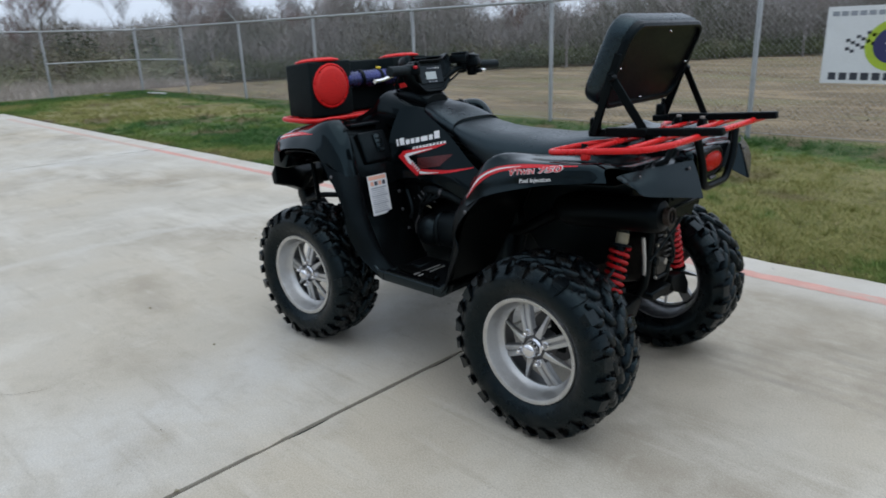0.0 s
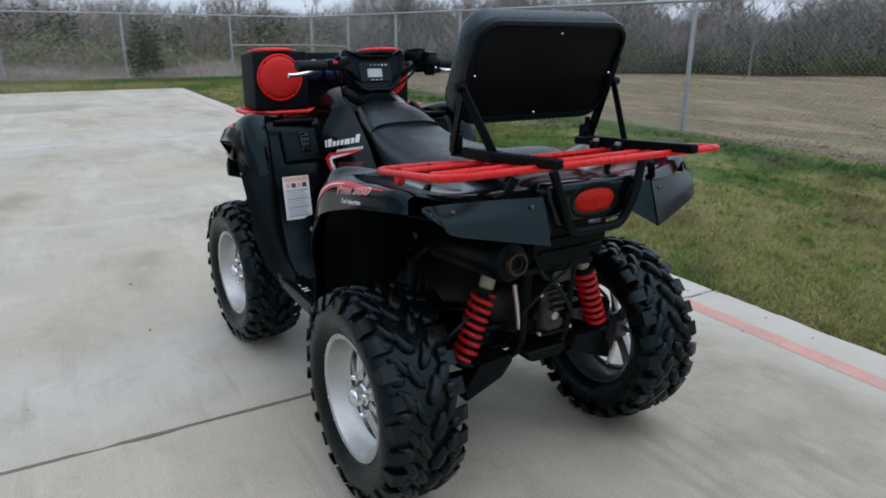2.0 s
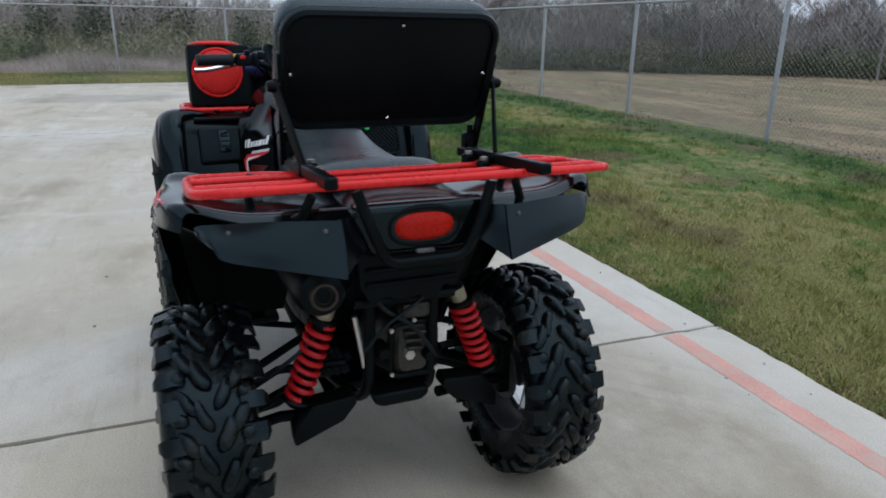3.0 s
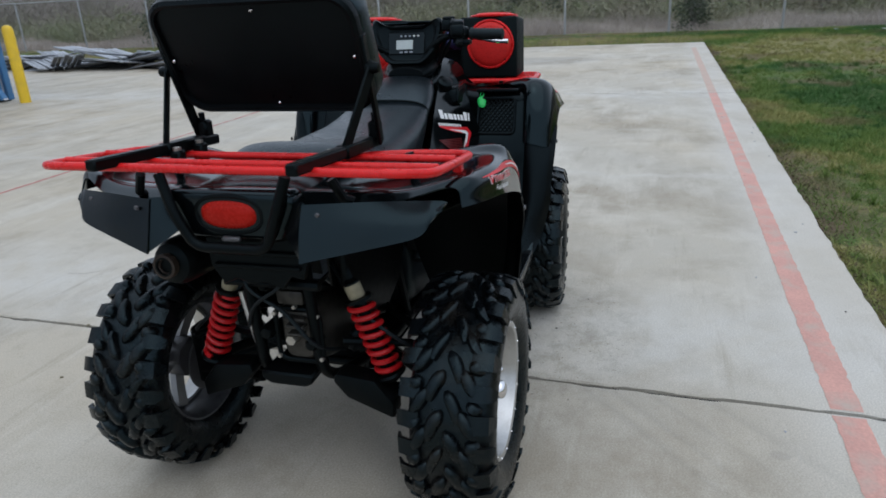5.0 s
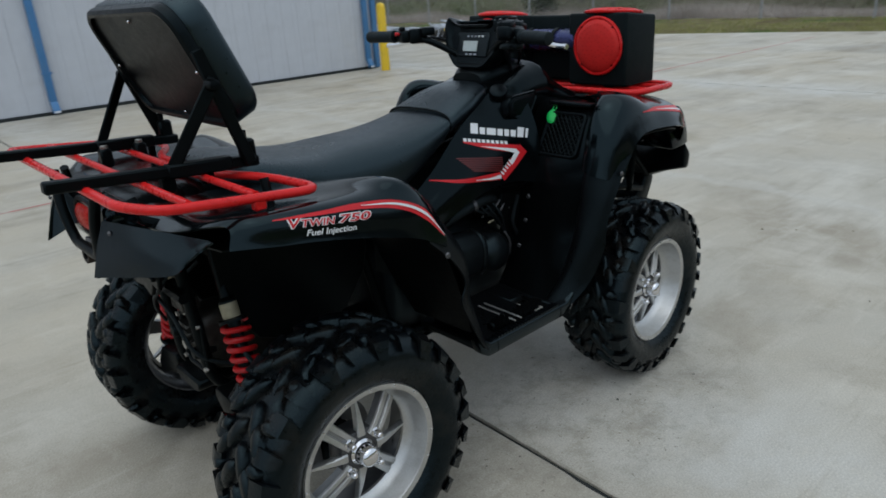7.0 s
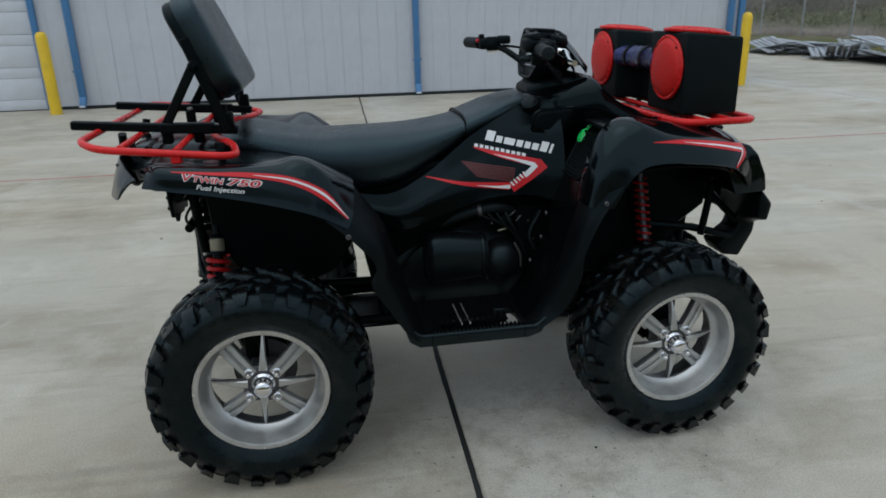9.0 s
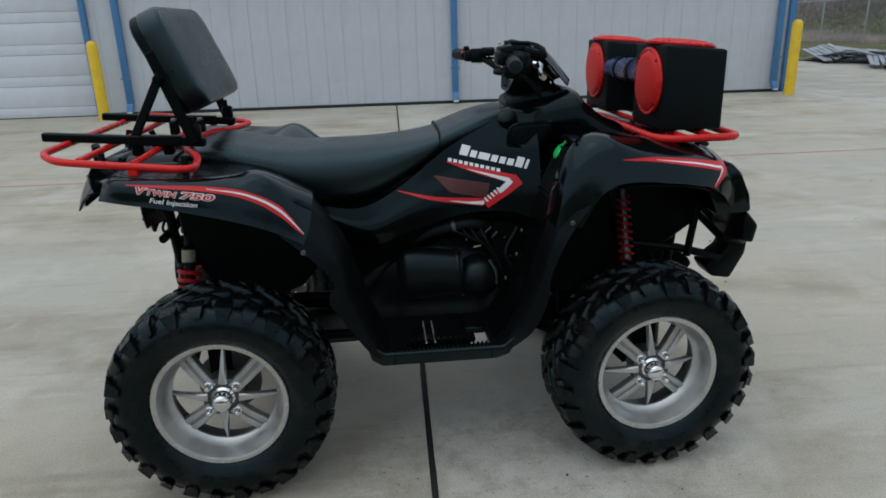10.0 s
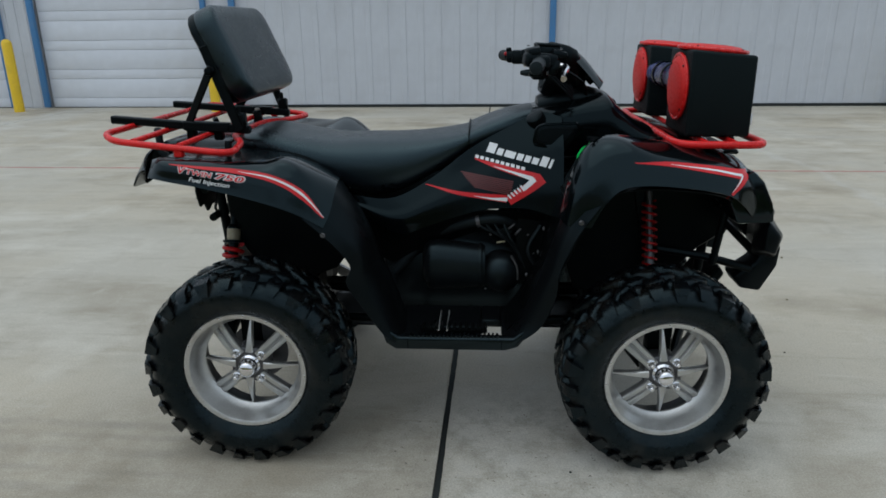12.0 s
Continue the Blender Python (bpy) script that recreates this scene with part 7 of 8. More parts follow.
def lay(name, bm, target, s, mat, lift=0.0016, label="", cuts=0.012):
    """Lays flat shapes drawn in (x, z) on a panel, seen from the side."""
    bmesh.ops.triangulate(bm, faces=bm.faces[:])
    for _ in range(6):
        e = [e for e in bm.edges if e.calc_length() > cuts]
        if not e:
            break
        bmesh.ops.subdivide_edges(bm, edges=e, cuts=1)
        bmesh.ops.triangulate(bm, faces=[f for f in bm.faces if len(f.verts) > 3])
    tree = tree_of(target)
    for v in bm.verts:
        hit_at = tree.ray_cast(Vector((v.co.x, s * 1.0, v.co.z)), Vector((0, -s, 0)))[0]
        if hit_at is None:
            near = tree.find_nearest(Vector((v.co.x, s * 0.5, v.co.z)))[0]
            v.co = (v.co.x, near.y + s * lift, v.co.z)
        else:
            v.co.y = hit_at.y + s * lift
    return part(name, bm, mat, target, label)


def shapes(*polys):
    bm = bmesh.new()
    for p in polys:
        bm.faces.new([bm.verts.new((x, 0, z)) for x, z in p])
    return bm


def ribbon(pts, widths, n=24):
    """A band along a smooth line with changing width, in (x, z)."""
    c = catmull([(x, z) for x, z in pts], n)
    w = np.interp(np.linspace(0, 1, n), np.linspace(0, 1, len(widths)), widths)
    t = np.gradient(c, axis=0)
    t /= np.linalg.norm(t, axis=1, keepdims=True)
    nn = np.stack([-t[:, 1], t[:, 0]], 1)
    a, b = c + nn * w[:, None] / 2, c - nn * w[:, None] / 2
    return [[tuple(a[i]), tuple(a[i + 1]), tuple(b[i + 1]), tuple(b[i])] for i in range(n - 1)]


def letters(text, height, x, z, tilt, s, shear=0.18, wide=1.0, grow=0.02):
    """Words set in the built-in font, in (x, z), reading forwards on either side."""
    cu = bpy.data.curves.new("words", "FONT")
    cu.body, cu.size = text, height * 1.4
    cu.offset = height * grow
    ob = new("words", cu)
    me = bpy.data.meshes.new_from_object(ob)
    bm = bmesh.new()
    bm.from_mesh(me)
    bpy.data.objects.remove(ob)
    bpy.data.curves.remove(cu)
    ca, sa = math.cos(radians(tilt)), math.sin(radians(tilt))
    for v in bm.verts:
        u, w = (v.co.x + shear * v.co.y) * wide, v.co.y
        u, w = u * ca - w * sa, u * sa + w * ca
        v.co = (x + (u if s < 0 else -u), 0, z + w)
    return bm


for s in (-1, 1):
    side, rear, front = skin["side", s], skin["rear", s], skin["front", s]
    # brand name and model name as plain blocks
    blocks, small = [], []
    x0, z0, x1, z1 = (0.098, 0.941, 0.305, 0.895)
    ux, uz = (x1 - x0), (z1 - z0)
    at = 0.0
    for wd, hh in ((0.128, 1.22), (0.092, 0.80), (0.158, 0.80), (0.092, 0.80), (0.085, 0.80), (0.092, 0.80), (0.105, 1.22), (0.038, 1.15)):
        h = 0.0245 * hh
        p = lambda f, up: (x0 + ux * f + up * 0.22 + up * 0.2, z0 + uz * f + up * 0.98)
        blocks.append([p(at, 0), p(at + wd, 0), p(at + wd, h), p(at, h)])
        at += wd + 0.029
    at = 0.0
    for wd in (0.09,) * 10:
        p = lambda f, up: (0.062 + 0.165 * f + up * 0.2, 0.922 - 0.036 * f + up)
        small.append([p(at, 0), p(at + wd * 0.78, 0), p(at + wd * 0.78, 0.0095), p(at, 0.0095)])
        at += wd + 0.01
    for q in blocks:
        lay("mark_block", shapes(q), side, s, M_WHITE, label="plain white block of the maker's mark")
    for q in small:
        lay("small_block", shapes(q), side, s, M_WHITE)
    # arrow graphic: red outline, white inner edge, dark red bars
    lay("arrow_stripe", shapes(*ribbon([(0.060, 0.920), (0.15, 0.893), (0.262, 0.866)], [0.004, 0.018, 0.026]), *ribbon([(-0.10, 0.836), (0.02, 0.812), (0.165, 0.797)], [0.003, 0.012, 0.024]),
                               *ribbon([(0.280, 0.866), (0.235, 0.832), (0.172, 0.790)], [0.034, 0.034, 0.030], 12)), side, s, M_REDDECAL, label="red arrow stripe")
    lay("arrow_edge", shapes(*ribbon([(0.12, 0.898), (0.19, 0.879), (0.248, 0.862)], [0.001, 0.007, 0.014]), *ribbon([(0.255, 0.862), (0.228, 0.838), (0.215, 0.828)], [0.016, 0.016, 0.014], 8),
                             *ribbon([(0.06, 0.805), (0.12, 0.797), (0.168, 0.795)], [0.001, 0.006, 0.013]),
                             *[[(0.178 + 0.010 * k, 0.797 + 0.0075 * k), (0.183 + 0.010 * k, 0.800 + 0.0075 * k), (0.172 + 0.010 * k, 0.812 + 0.0075 * k), (0.167 + 0.010 * k, 0.809 + 0.0075 * k)] for k in range(5)]), side, s, M_WHITE, 0.0026)
    for q in [[(0.018 + 0.0062 * k, 0.880 - 0.0063 * k), (0.188 - 0.0012 * k, 0.853 - 0.0058 * k), (0.186 - 0.0012 * k, 0.8496 - 0.0058 * k), (0.014 + 0.0062 * k, 0.8766 - 0.0063 * k)] for k in range(8)]:
        lay("arrow_bar", shapes(q), side, s, M_DARKRED)
    # rear fender stripe and words
    line = [(-0.80, 0.968), (-0.70, 0.960), (-0.60, 0.949), (-0.50, 0.927), (-0.425, 0.886), (-0.365, 0.815)]
    lay("fender_stripe", shapes(*ribbon(line, [0.002, 0.007, 0.012, 0.019, 0.023, 0.004], 36)), rear, s, M_REDDECAL, label="red fender stripe")
    lay("stripe_edge", shapes(*ribbon([(x + 0.002, z + 0.001) for x, z in line[2:]], [0.001, 0.005, 0.007, 0.001], 24)), rear, s, M_WHITE, 0.0026)
    if s < 0:
        w1, w2, w3 = (-0.778, 0.950), (-0.676, 0.933), (-0.742, 0.924)
    else:
        w1, w2, w3 = (-0.553, 0.918), (-0.660, 0.938), (-0.60, 0.898)
    tl = -9 if s < 0 else 9
    kh, kw = 0.74, 1.38
    for grow, mt, up in ((0.11, M_WHITE, 0.0016), (0.02, M_REDDECAL, 0.0030)):
        lay("lettering", letters("V", 0.0255 * kh, w1[0], w1[1] - 0.002, tl, s, wide=1.1 * kw, grow=grow), rear, s, mt, up, "", 0.02)
        lay("lettering", letters("TWIN", 0.019 * kh, w1[0] + 0.028 * -s, w1[1] + (-0.005 if s < 0 else 0.004), tl, s, wide=1.05 * kw, grow=grow), rear, s, mt, up, "", 0.02)
        lay("lettering", letters("750", 0.0215 * kh, w2[0] + (0.010 if s < 0 else -0.010), w2[1] - 0.001, tl, s, wide=1.78 * kw, grow=grow), rear, s, mt, up, "", 0.02)
    lay("lettering", letters("Fuel Injection", 0.0125, w3[0], w3[1], tl, s, wide=1.26), rear, s, M_WHITE, 0.002, "white lettering Fuel Injection", 0.02)
    fl = [(0.50, 0.972), (0.60, 0.966), (0.72, 0.948), (0.826, 0.927)]
    lay("fender_stripe", shapes(*ribbon(fl, [0.002, 0.012, 0.018, 0.024], 24), *ribbon([(0.822, 0.934), (0.795, 0.905), (0.758, 0.872)], [0.026, 0.018, 0.003], 14)), front, s, M_REDDECAL, label="red fender stripe")
    lay("stripe_edge", shapes(*ribbon([(0.60, 0.966), (0.72, 0.948), (0.806, 0.929)], [0.001, 0.004, 0.006], 18), *ribbon([(0.806, 0.928), (0.79, 0.908), (0.770, 0.888)], [0.006, 0.004, 0.001], 8)), front, s, M_WHITE, 0.0026)

# warning label on the left leg shield
lb = part("warning_label", box_bm((0.0015, 0.108, 0.172), pose(0.288, 0.366, 0.707, 0, 10.0, 0), 0.0005, 1), M_LABEL, ATV, "white printed warning label")
LBM = pose(0.288, 0.366, 0.707, 0, 10.0, 0)
part("label_band", box_bm((0.001, 0.096, 0.016), LBM @ pose(-0.0012, 0, 0.074), 0.0002, 1), M_ORANGE, lb, "orange heading band")
for k in range(4):
    part("label_picture", box_bm((0.001, 0.017, 0.018), LBM @ pose(-0.0012, 0.033 - 0.022 * k, 0.050), 0.0002, 1), M_PRINTDARK if k % 2 else M_ORANGE, lb)
for k in range(13):
    w = 0.086 - 0.012 * ((k * 7) % 4) / 3
    part("print_line", box_bm((0.001, w, 0.0030 if k % 4 else 0.0048), LBM @ pose(-0.0012, 0.044 - w / 2, 0.030 - 0.0085 * k), 0.0002, 1), M_PRINT, lb)

# ---- grass, brush and trees ----
rng_np = np.random.default_rng(5)


def blades(name, x, y, z, h, w, lean, mat, label, category):
    """Thin upright blades, one triangle each, turned every way."""
    n = len(x)
    a = rng_np.uniform(0, 2 * np.pi, n)
    l1, l2 = rng_np.normal(0, lean, n) * h, rng_np.normal(0, lean, n) * h
    v = np.empty((n, 3, 3))
    v[:, 0] = np.stack([x - np.cos(a) * w, y - np.sin(a) * w, z], 1)
    v[:, 1] = np.stack([x + np.cos(a) * w, y + np.sin(a) * w, z], 1)
    v[:, 2] = np.stack([x + l1, y + l2, z + h], 1)
    me = bpy.data.meshes.new(name)
    me.vertices.add(n * 3)
    me.vertices.foreach_set("co", v.reshape(-1))
    me.loops.add(n * 3)
    me.loops.foreach_set("vertex_index", np.arange(n * 3, dtype=np.int32))
    me.polygons.add(n)
    me.polygons.foreach_set("loop_start", np.arange(0, n * 3, 3, dtype=np.int32))
    me.update()
    me.validate()
    me.materials.append(mat)
    return tagged(new(name, me), label, category, kind="stuff")


n = 330000
gx, gy = rng_np.uniform(-6.5, F_X - 0.05, n), PAD_Y - 0.02 - rng_np.uniform(0, 1, n) ** 1.3 * 4.75
bald = np.sin(gx * 1.9 + 2.1 * np.sin(gy * 1.3)) * np.sin(gy * 2.3 - gx * 0.8 + np.sin(gx * 0.6))
keep = rng_np.uniform(0, 1, n) < np.where(bald > 0.30, 0.22, 1.0) * np.clip(6.0 / (np.hypot(gx + 2, gy - 1) + 0.5), 0.3, 1)
def worn(x, y):
    """Bare soil where wheels cut the corner between yard and lawn."""
    d = ((x - 2.8) / 1.3) ** 2 + ((y + 2.0) / 0.42) ** 2 + 0.6 * np.sin(x * 7 + 3 * np.sin(y * 5)) * np.sin(y * 9 + x * 2)
    return (d < 1) & (rng_np.uniform(0, 1, len(x)) < 0.8)


gx, gy = gx[keep], gy[keep]
bald = worn(gx, gy)
gx, gy = gx[~bald], gy[~bald]
far_k = 1 + 0.06 * np.hypot(gx + 2, gy - 1)
tuft = 0.6 + 0.9 * np.abs(np.sin(gx * 2.1 + 1.7 * np.sin(gy * 2.7)) * np.sin(gy * 3.3 + gx))
blades("grass", gx, gy, np.full(len(gx), -0.035), rng_np.uniform(0.018, 0.055, len(gx)) * tuft, rng_np.uniform(0.0016, 0.0032, len(gx)) * far_k, 0.6, M_GRASS, "short patchy lawn, green and straw coloured", "grass")
# dense fine turf nearest the yard
n = 240000
gx, gy = -1.2 + rng_np.uniform(0, 1, n) ** 1.25 * 9.5, PAD_Y - 0.015 - rng_np.uniform(0, 1, n) ** 1.15 * 3.2
bald = worn(gx, gy)
gx, gy = gx[~bald], gy[~bald]
n = len(gx)
blades("grass", gx, gy, np.full(n, -0.035), rng_np.uniform(0.012, 0.042, n), rng_np.uniform(0.0010, 0.0022, n) * (1 + 0.05 * (gx + 1.2)), 0.9, M_GRASS, "fine dense turf beside the concrete, olive and straw", "grass")
# tussocks that stand above the rest of the lawn
cx, cy = rng_np.uniform(-6.0, F_X - 0.3, 2600), PAD_Y - 0.10 - rng_np.uniform(0, 1, 2600) * 4.4
cr, ch = rng_np.uniform(0.025, 0.11, 2600), rng_np.uniform(0.7, 1.35, 2600)
pick = rng_np.integers(0, 2600, 90000)
off = np.abs(rng_np.normal(0, 0.6, 90000))
turn_a = rng_np.uniform(0, 2 * np.pi, 90000)
gx, gy = cx[pick] + np.cos(turn_a) * off * cr[pick] * 1.5, np.minimum(cy[pick] + np.sin(turn_a) * off * cr[pick], PAD_Y - 0.02)
blades("grass", gx, gy, np.full(90000, -0.035), rng_np.uniform(0.04, 0.085, 90000) * ch[pick] * np.clip(1.2 - 0.5 * off, 0.4, 1), rng_np.uniform(0.002, 0.0045, 90000), 0.55, M_GRASS, "tussocks of longer grass in the lawn", "grass")
n = 60000
gy = rng_np.uniform(F_Y, 22, n)
gx = 15.65 - 0.02 * (gy + 1.87) - 0.0095 * (gy + 1.87) ** 2 + 0.03
gx = gx + rng_np.uniform(0, 1, n) * (F_X - gx)
blades("grass", gx, gy, np.full(n, -0.035), rng_np.uniform(0.03, 0.10, n), rng_np.uniform(0.003, 0.006, n), 0.4, M_GRASS, "short grass strip behind the concrete yard", "grass")
n = 5000
gx, gy = F_X - rng_np.uniform(0, 36, n), F_Y + rng_np.normal(0, 0.10, n)
blades("grass", gx, gy, np.full(n, -0.035), rng_np.uniform(0.03, 0.09, n), rng_np.uniform(0.003, 0.006, n), 0.5, M_GRASS, "uncut grass along the foot of the fence", "grass")
# crumbs of soil along the concrete
n = 9000
gx, gy = rng_np.uniform(-3, 15.6, n), PAD_Y - np.abs(rng_np.normal(0.0, 0.10, n)) + 0.02
blades("soil_crumbs", gx, gy, np.full(n, -0.02), rng_np.uniform(0.005, 0.016, n), rng_np.uniform(0.002, 0.006, n), 0.9, M_CRUMB, "brown crumbled soil along the concrete edge", "soil")

# dry grass behind the far fence
n = 110000
bx = F_X + 0.3 + np.abs(rng_np.normal(0, 3.2, n))
by = rng_np.uniform(-9, 40, n)
patch = 0.5 + 0.5 * np.sin(bx * 0.8 + 1.3 * np.cos(by * 0.55)) * np.cos(by * 0.9)
bh = rng_np.uniform(0.12, 0.75, n) * (0.15 + 0.95 * patch * np.abs(np.sin(by * 0.37 + 1.0)) ** 0.5)
blades("dry_reeds", bx, by, np.full(n, -0.03), bh, rng_np.uniform(0.003, 0.008, n), 0.5, M_REED, "tall pale dry grass behind the fence", "reeds")


# weeds and clods on the bare field
n = 80000
bx, by = rng_np.uniform(-14, 21, n), F_Y - 0.2 - rng_np.uniform(0, 1, n) ** 1.4 * 24
clot = np.sin(bx * 0.9 + np.sin(by * 0.7) * 2) * np.sin(by * 1.3 + bx * 0.4) + rng_np.normal(0, 0.35, n)
bx, by = bx[clot > 0.25], by[clot > 0.25]
n = len(bx)
blades("weeds", bx, by, np.full(n, -0.04), rng_np.uniform(0.02, 0.07, n), rng_np.uniform(0.005, 0.013, n), 0.9, M_WEED, "low dead weeds and clods on the bare field", "weeds")


def wood_edge(t, d):
    """A place in the woods beyond the field: t along its front, d into its depth."""
    return 21.5 - 18.0 * t + d * 0.85, -8.5 - 28.0 * t - d * 0.55


# dark undergrowth along the field, and tangled stems above it
n = 90000
bx, by = wood_edge(rng_np.uniform(0, 2.2, n), np.abs(rng_np.normal(0, 1.6, n)))
blades("undergrowth", bx, by, np.abs(rng_np.normal(0, 0.28, n)), rng_np.uniform(0.10, 0.34, n), rng_np.uniform(0.010, 0.026, n), 0.8, M_DARKGREEN, "dark green undergrowth along the bare field", "brush")
n = 130000
bx, by = F_X + 3.0 + np.abs(rng_np.normal(0, 4.5, n)), rng_np.uniform(-14, 45, n)
lump = 0.5 + 0.5 * np.sin(by * 0.55 + 2.2 * np.sin(bx * 0.45)) * np.cos(by * 0.23 + bx * 0.7)
keep = rng_np.uniform(0, 1, n) < 0.15 + lump
bx, by, lump = bx[keep], by[keep], lump[keep]
blades("undergrowth", bx, by, np.abs(rng_np.normal(0, 0.10 + 0.5 * lump)), rng_np.uniform(0.08, 0.30, len(bx)), rng_np.uniform(0.006, 0.018, len(bx)), 0.9, M_OLIVE, "olive green tangled undergrowth behind the dry grass", "brush")


def stems(name, x, y, high, mat, label, lean=0.55):
    """Thin wands that rise from the ground and from one another."""
    n = len(x)
    z0 = rng_np.uniform(0, 1, n) ** 1.1 * high * 0.9
    blades(name, x, y, z0, rng_np.uniform(0.15, 0.7, n), rng_np.uniform(0.008, 0.022, n), lean, mat, label, "brush")


n = 170000
bx, by = wood_edge(rng_np.uniform(0, 2.2, n), 0.8 + np.abs(rng_np.normal(0, 5, n)))
hi = 2.4 + 1.0 * np.sin(bx * 0.35) * np.cos(by * 0.31) + 0.6 * np.sin(bx * 1.1 + by)
stems("thicket", bx, by, hi, M_DARKTHICKET, "grey leafless thicket at the edge of the field")
n = 150000
bx, by = F_X + 10 + np.abs(rng_np.normal(0, 9, n)), rng_np.uniform(-22, 60, n)
hi = 2.3 + 0.7 * np.sin(bx * 0.4) * np.cos(by * 0.35) + 0.4 * np.sin(bx * 1.1 + by)
stems("thicket", bx, by, hi, M_THICKET, "brown leafless thicket behind the fence")


def clump_mesh(name, count, spread, height, size, mat, parent=None, seed=1, flat=1.0):
    """Many small leaf cards about uneven centres."""
    r = np.random.default_rng(seed)
    cent = r.normal(0, 1, (14, 3)) * np.array(spread) * 0.55
    cent[:, 2] = np.abs(r.uniform(0.1, 1, 14)) * height * 0.75
    c = cent[r.integers(0, 14, count)] + r.normal(0, 1, (count, 3)) * np.array([spread[0], spread[1], height]) * 0.17
    c[:, 2] = np.abs(c[:, 2])
    d1, d2 = r.normal(0, 1, (count, 3)), r.normal(0, 1, (count, 3))
    d1 /= np.linalg.norm(d1, axis=1, keepdims=True)
    d2 /= np.linalg.norm(d2, axis=1, keepdims=True)
    sz = r.uniform(0.5, 1.3, (count, 1)) * size
    v = np.stack([c - d1 * sz, c + d2 * sz * 0.5, c + d1 * sz, c - d2 * sz * 0.5], 1).reshape(-1, 3)
    ob = mesh_from(name, v.tolist(), [(4 * i, 4 * i + 1, 4 * i + 2, 4 * i + 3) for i in range(count)], mat, parent)
    return ob


def shrub(seed, mat, label, spread=(0.9, 0.9), height=1.9, count=2600, size=0.06):
    b = thing("shrub", label, "shrub")
    st = bmesh.new()
    r = random.Random(seed)
    for k in range(7):
        a = r.uniform(0, 6.28)
        sweep(st, [(0, 0, -0.03), (0.2 * math.cos(a), 0.2 * math.sin(a), height * 0.4), (0.5 * math.cos(a), 0.5 * math.sin(a), height * 0.85)], [0.03, 0.018, 0.006], 5)
    part("stem", st, M_BARK, b)
    cr = clump_mesh("crown", count, (*spread, 1), height, size, mat, b, seed)
    return b


sh1 = shrub(3, M_SHRUB, "dark evergreen shrub behind the fence", (0.75, 0.75), 1.7, 2600, 0.055)
sh1.matrix_basis = pose(21.0, -1.8, 0)
sh2 = shrub(8, M_OLIVE, "olive green tangled shrub behind the fence", (1.5, 1.2), 1.3, 2600, 0.065)
sh2.matrix_basis = pose(25.5, 1.5, 0)
sh3 = shrub(9, M_BRUSH, "tangled dry brush behind the fence", (1.3, 1.2), 1.5, 2400, 0.06)
sh3.matrix_basis = pose(24.5, -6.0, 0)
rs = random.Random(12)
for k in range(130):
    if k % 2:
        x, y = F_X + 7.0 + abs(rs.gauss(0, 4)), rs.uniform(-11, 45)
    else:
        x, y = wood_edge(rs.uniform(0, 2.0), 0.6 + abs(rs.gauss(0, 3)))
    c = copy_thing(rs.choice((sh2, sh3, sh2, sh3)), pose(x, y, 0, 0, 0, rs.uniform(0, 360)))
    sc = rs.uniform(0.5, 1.05)
    c.scale = (sc * rs.uniform(0.9, 1.4), sc, sc * rs.uniform(0.7, 1.1))


def bare_tree(seed, height, twigs, bark=M_BARK):
    """Leafless tree: trunk, forking limbs and a haze of fine twigs."""
    r = random.Random(seed)
    t = thing("bare_tree", "leafless grey winter tree beyond the fence", "tree", group="winter trees")
    tr, cr, tv, tf = bmesh.new(), bmesh.new(), [], []

    def twig(p, d, ln):
        q = p + d * ln
        sd = d.orthogonal().normalized() * 0.005
        i = len(tv)
        tv.extend([(p - sd)[:], (p + sd)[:], q[:]])
        tf.append((i, i + 1, i + 2))

    def grow(p, d, ln, rad, depth, bm):
        pts, rr = [p], [rad]
        for k in range(4):
            d = (d + Vector((r.gauss(0, 0.13), r.gauss(0, 0.13), r.gauss(0.05, 0.07)))).normalized()
            p = p + d * ln / 4
            pts.append(p)
            rr.append(rad * (1 - 0.13 * (k + 1)))
            if depth > 0 and k > 0:
                for _ in range(1 if depth > 2 else 2):
                    side = Vector((r.gauss(0, 1), r.gauss(0, 1), r.uniform(0.1, 0.9))).normalized()
                    grow(p, (d * 0.75 + side * 0.75).normalized(), ln * r.uniform(0.42, 0.66), rr[-1] * 0.55, depth - 1, cr)
            elif depth == 0:
                for _ in range(3):
                    twig(p, (d + Vector((r.gauss(0, 0.6), r.gauss(0, 0.6), r.gauss(0.2, 0.5)))).normalized(), r.uniform(0.25, 0.6))
        sweep(bm, pts, rr, 5 if depth > 1 else 3, caps=False)

    grow(Vector((0, 0, -0.1)), Vector((r.gauss(0, 0.06), r.gauss(0, 0.06), 1)).normalized(), height * 0.62, height * 0.013, 3, tr)
    part("trunk", tr, bark, t)
    c = part("crown", cr, bark, t)
    tw = tagged(mesh_from("twig_haze", tv, tf, twigs, c), kind="stuff")
    return t


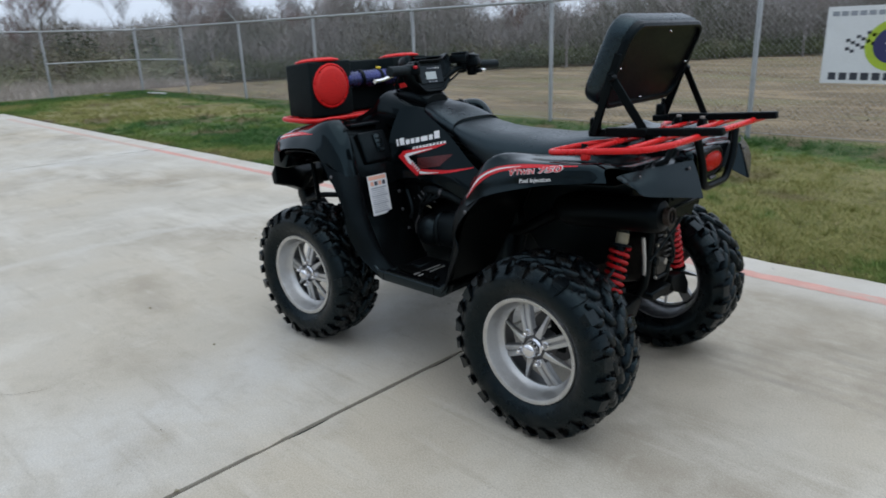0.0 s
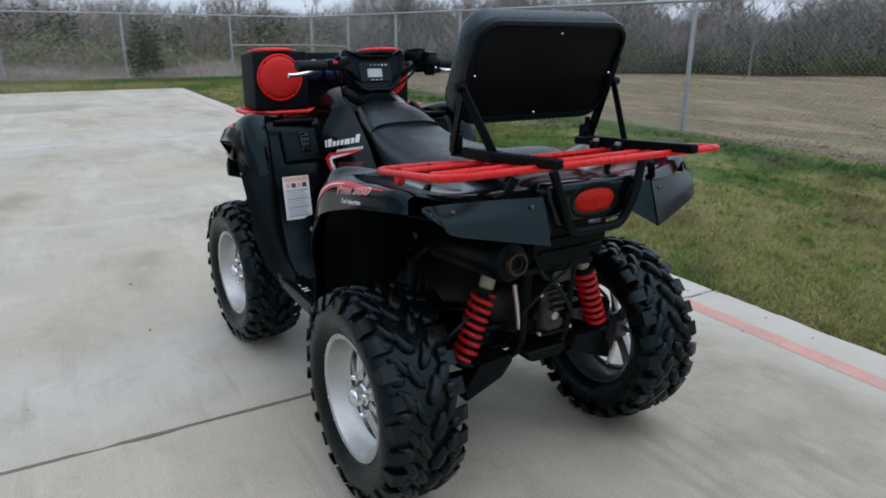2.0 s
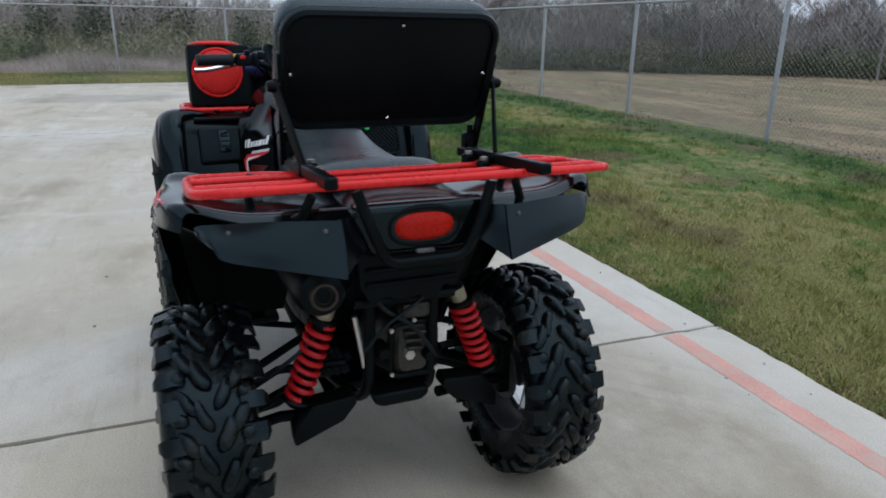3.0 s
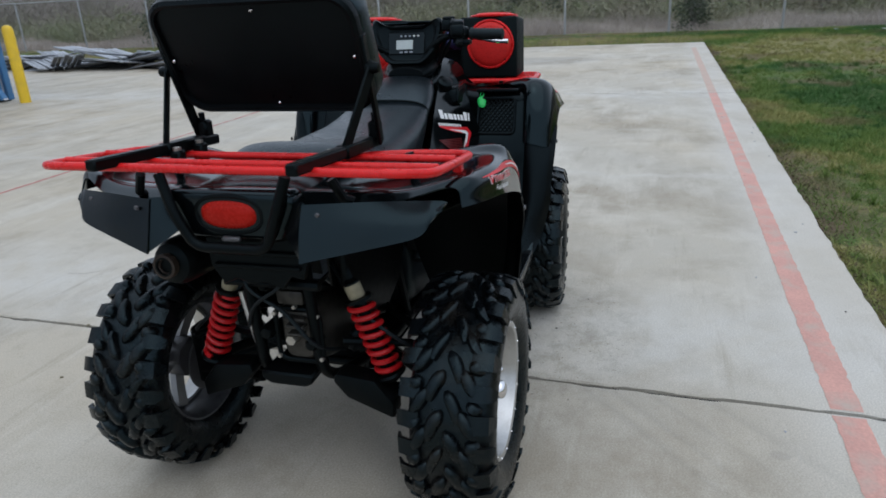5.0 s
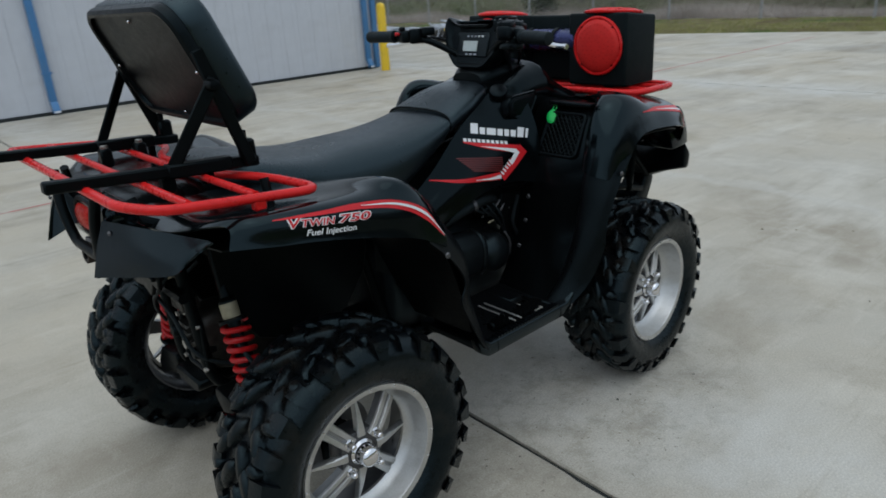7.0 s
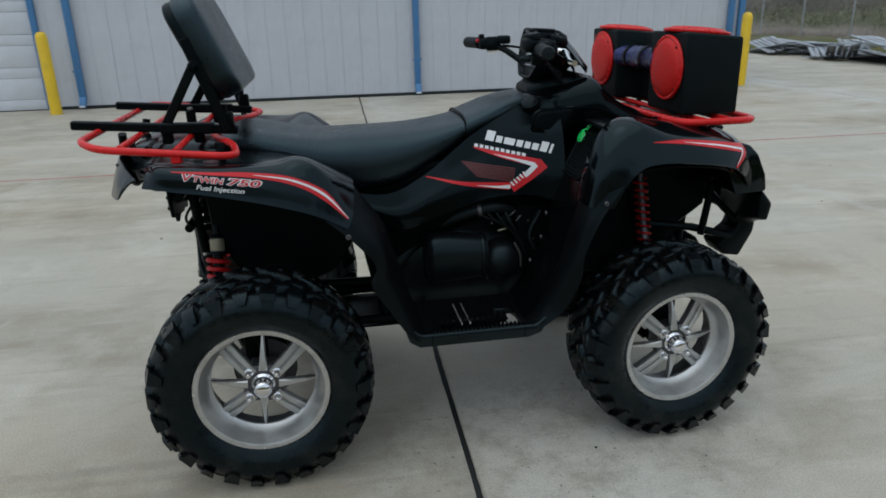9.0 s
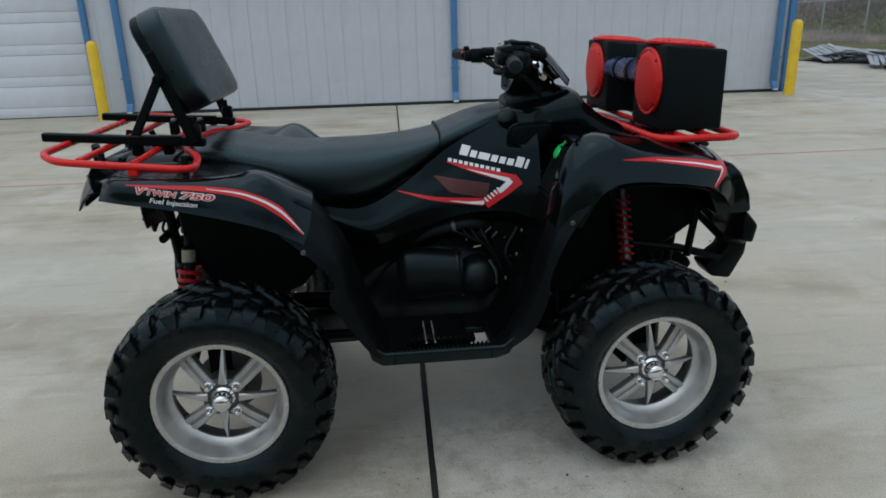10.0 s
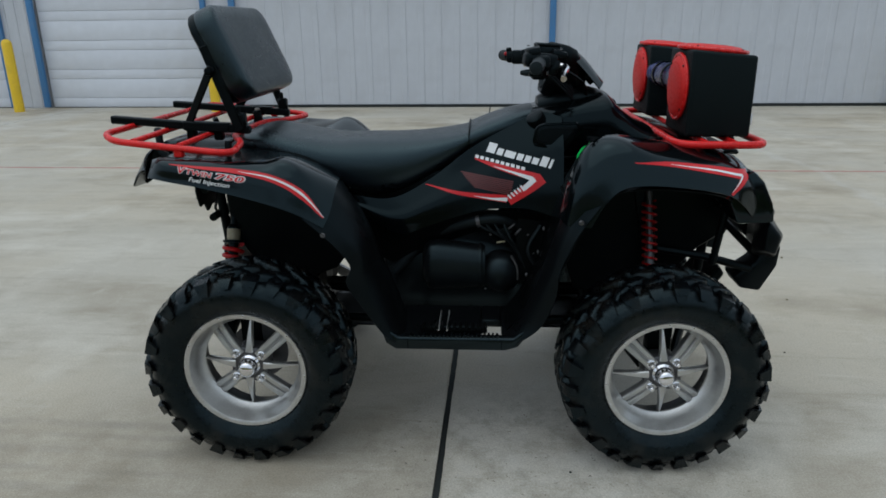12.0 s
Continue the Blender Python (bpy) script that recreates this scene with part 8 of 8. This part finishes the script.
trees = [bare_tree(20 + k, h, m) for k, (h, m) in enumerate(((4.6, M_TWIG), (3.9, M_TWIGRED), (5.2, M_TWIG), (3.4, M_TWIGRED), (4.2, M_TWIG)))]
for k, (x, y) in enumerate(((52, -14), (55, -6), (20, -34), (54, 6), (52.5, 13.5))):
    trees[k].matrix_basis = pose(x, y, 0)
for k in range(190):
    if k % 2:
        x, y = F_X + 20 + rs.uniform(0, 1) * 30, rs.uniform(-34, 70)
    else:
        x, y = wood_edge(rs.uniform(-0.2, 2.1), 1.5 + rs.uniform(0, 1) ** 1.5 * 22)
    c = copy_thing(trees[rs.randrange(5)], pose(x, y, 0, 0, 0, rs.uniform(0, 360)))
    sc = rs.uniform(0.42, 0.75) if k % 2 else rs.uniform(0.5, 0.95)
    c.scale = (sc, sc, sc * rs.uniform(0.85, 1.1))


def leafy_tree(seed, height):
    """Evergreen oak: forked trunk, limbs, and a ragged crown of many leaf clumps."""
    t = thing("evergreen_tree", "dark evergreen oak tree behind the fence", "tree")
    r = random.Random(seed)
    tr = sweep(bmesh.new(), [(0, 0, -0.1), (0.05, -0.05, height * 0.2), (0.0, 0.05, height * 0.42)], [0.13, 0.10, 0.085], 8)
    part("trunk", tr, M_BARK, t)
    lm, tips = bmesh.new(), []
    for k in range(9):
        a = k * 0.7 + r.uniform(-0.3, 0.3)
        ln = r.uniform(0.8, 1.7)
        z = height * r.uniform(0.30, 0.45)
        e = (ln * math.cos(a), ln * math.sin(a), z + r.uniform(0.5, 1.0) * height * 0.4)
        sweep(lm, [(0, 0, z), (e[0] * 0.5, e[1] * 0.5, z + (e[2] - z) * 0.6), e], [0.06, 0.04, 0.012], 5)
        tips += [e, (e[0] * 0.6, e[1] * 0.6, e[2] - 0.2), (e[0] * 1.1, e[1] * 1.1, e[2] - 0.4)]
    part("limb", lm, M_BARK, t)
    g = np.random.default_rng(seed)
    count = 7000
    c = np.array(tips)[g.integers(0, len(tips), count)] + g.normal(0, 1, (count, 3)) * np.array([0.32, 0.32, 0.24])
    d1, d2 = g.normal(0, 1, (count, 3)), g.normal(0, 1, (count, 3))
    d1 /= np.linalg.norm(d1, axis=1, keepdims=True)
    d2 /= np.linalg.norm(d2, axis=1, keepdims=True)
    sz = g.uniform(0.03, 0.08, (count, 1))
    v = np.stack([c - d1 * sz, c + d2 * sz * 0.5, c + d1 * sz, c - d2 * sz * 0.5], 1).reshape(-1, 3)
    mesh_from("crown", v.tolist(), [(4 * i, 4 * i + 1, 4 * i + 2, 4 * i + 3) for i in range(count)], M_SHRUB, t)
    return t


oak = leafy_tree(4, 4.9)
oak.matrix_basis = pose(23.6, 16.0, 0)
c = copy_thing(oak, pose(25.0, 18.6, 0, 0, 0, 130))
bush = trees[0]
c = copy_thing(bush, pose(24.5, 11.9, 0, 0, 0, 75))
c.scale = (0.8, 0.8, 0.85)
c = copy_thing(sh1, pose(22.3, 18.6, 0, 0, 0, 40))
c.scale = (1.3, 1.3, 1.2)


# dark evergreens in the brush, pale bare trees along the field
for x, y, k in ((29.0, 5.0, 1.25), (29.6, 3.3, 1.35), (30.0, 0.5, 1.3), (23.4, 4.7, 0.55), (30.0, -8.0, 1.2), (27.5, -10.5, 1.1)):
    c = copy_thing(sh1, pose(x, y, 0, 0, 0, 37 * x))
    c.scale = (k * 1.15, k * 1.15, k)
pale = bare_tree(44, 3.6, M_PALETWIG, M_PALEBARK)
tagged(pale, "pale grey leafless tree at the edge of the bare field")
pale.matrix_basis = pose(17.4, -16.6, 0)
for x, y, k, r in ((15.9, -18.7, 0.85, 70), (13.7, -20.6, 0.95, 150), (19.6, -13.4, 0.8, 220), (11.0, -25.0, 1.0, 300), (21.0, -9.8, 0.75, 20), (8.0, -29.5, 1.0, 110)):
    c = copy_thing(pale, pose(x, y, 0, 0, 0, r))
    c.scale = (k, k, k)


def far_woods():
    """The closed mass of distant woods: fine stems and twigs, thinning out upwards."""
    n = 160000
    a = rng_np.uniform(-2.4, 1.9, n)
    d = rng_np.uniform(55, 100, n)
    top = (2.6 + 0.8 * np.sin(a * 9) + 0.6 * np.sin(a * 23 + 1) + 0.4 * np.sin(a * 61)) * np.where(a < -0.75, 1.35, 1.0)
    z0 = rng_np.uniform(0, 1, n) ** 1.3 * top
    h = rng_np.uniform(0.3, 0.9, n)
    return blades("far_woods", d * np.cos(a), d * np.sin(a), z0, h, rng_np.uniform(0.015, 0.05, n), 0.6, M_TWIG, "distant grey-brown winter woods", "woods")


far_woods()

# litter at the fence corner
board = part("board", box_bm((0.75, 0.14, 0.03), pose(0, 0, 0.0, 3, 0, 0), 0.006, 1), M_LABEL)
board.matrix_basis = pose(18.0, -6.35, 0.005, 0, 0, 8)
tagged(board, "weathered pale board lying in the grass", "board")
stone = pebble_mesh[0]
for x, y, q in ((18.9, -5.3, 10), (17.2, -6.2, 7), (18.6, -5.9, 6)):
    o = new("stone", stone)
    o.matrix_basis = pose(x, y, -0.01) @ Matrix.Diagonal((q, q, q, 1))
    tagged(o, "pale stone in the grass by the fence corner", "stone", "stones by the fence")

# pile of scrap sheets by the far fence
scrap = None
rp = random.Random(4)
for k in range(34):
    x, y = rp.uniform(11.9, 14.4), rp.uniform(10.2, 17.0)
    m = pose(x, y, 0.03 + 0.030 * (k % 10), rp.gauss(0, 5), rp.gauss(0, 5), rp.uniform(-35, 35) + 80)
    if scrap is None:
        scrap = thing("scrap_bundle", "grey weathered scrap metal sheets thrown in a pile", "scrap metal", m, "scrap pile")
        sheet1 = part("metal_sheet", box_bm((2.1, 0.10, 0.035), None, 0.008, 1), M_SCRAP, scrap)
        sheet1.matrix_basis = pose(0, -0.30, 0)
        for q in range(1, 6):
            again(sheet1, pose(0.05 * (q % 3), -0.30 + 0.12 * q, 0.01 * (q % 2), 0, 0, 1.5 * (q % 2)))
    else:
        copy_thing(scrap, m)
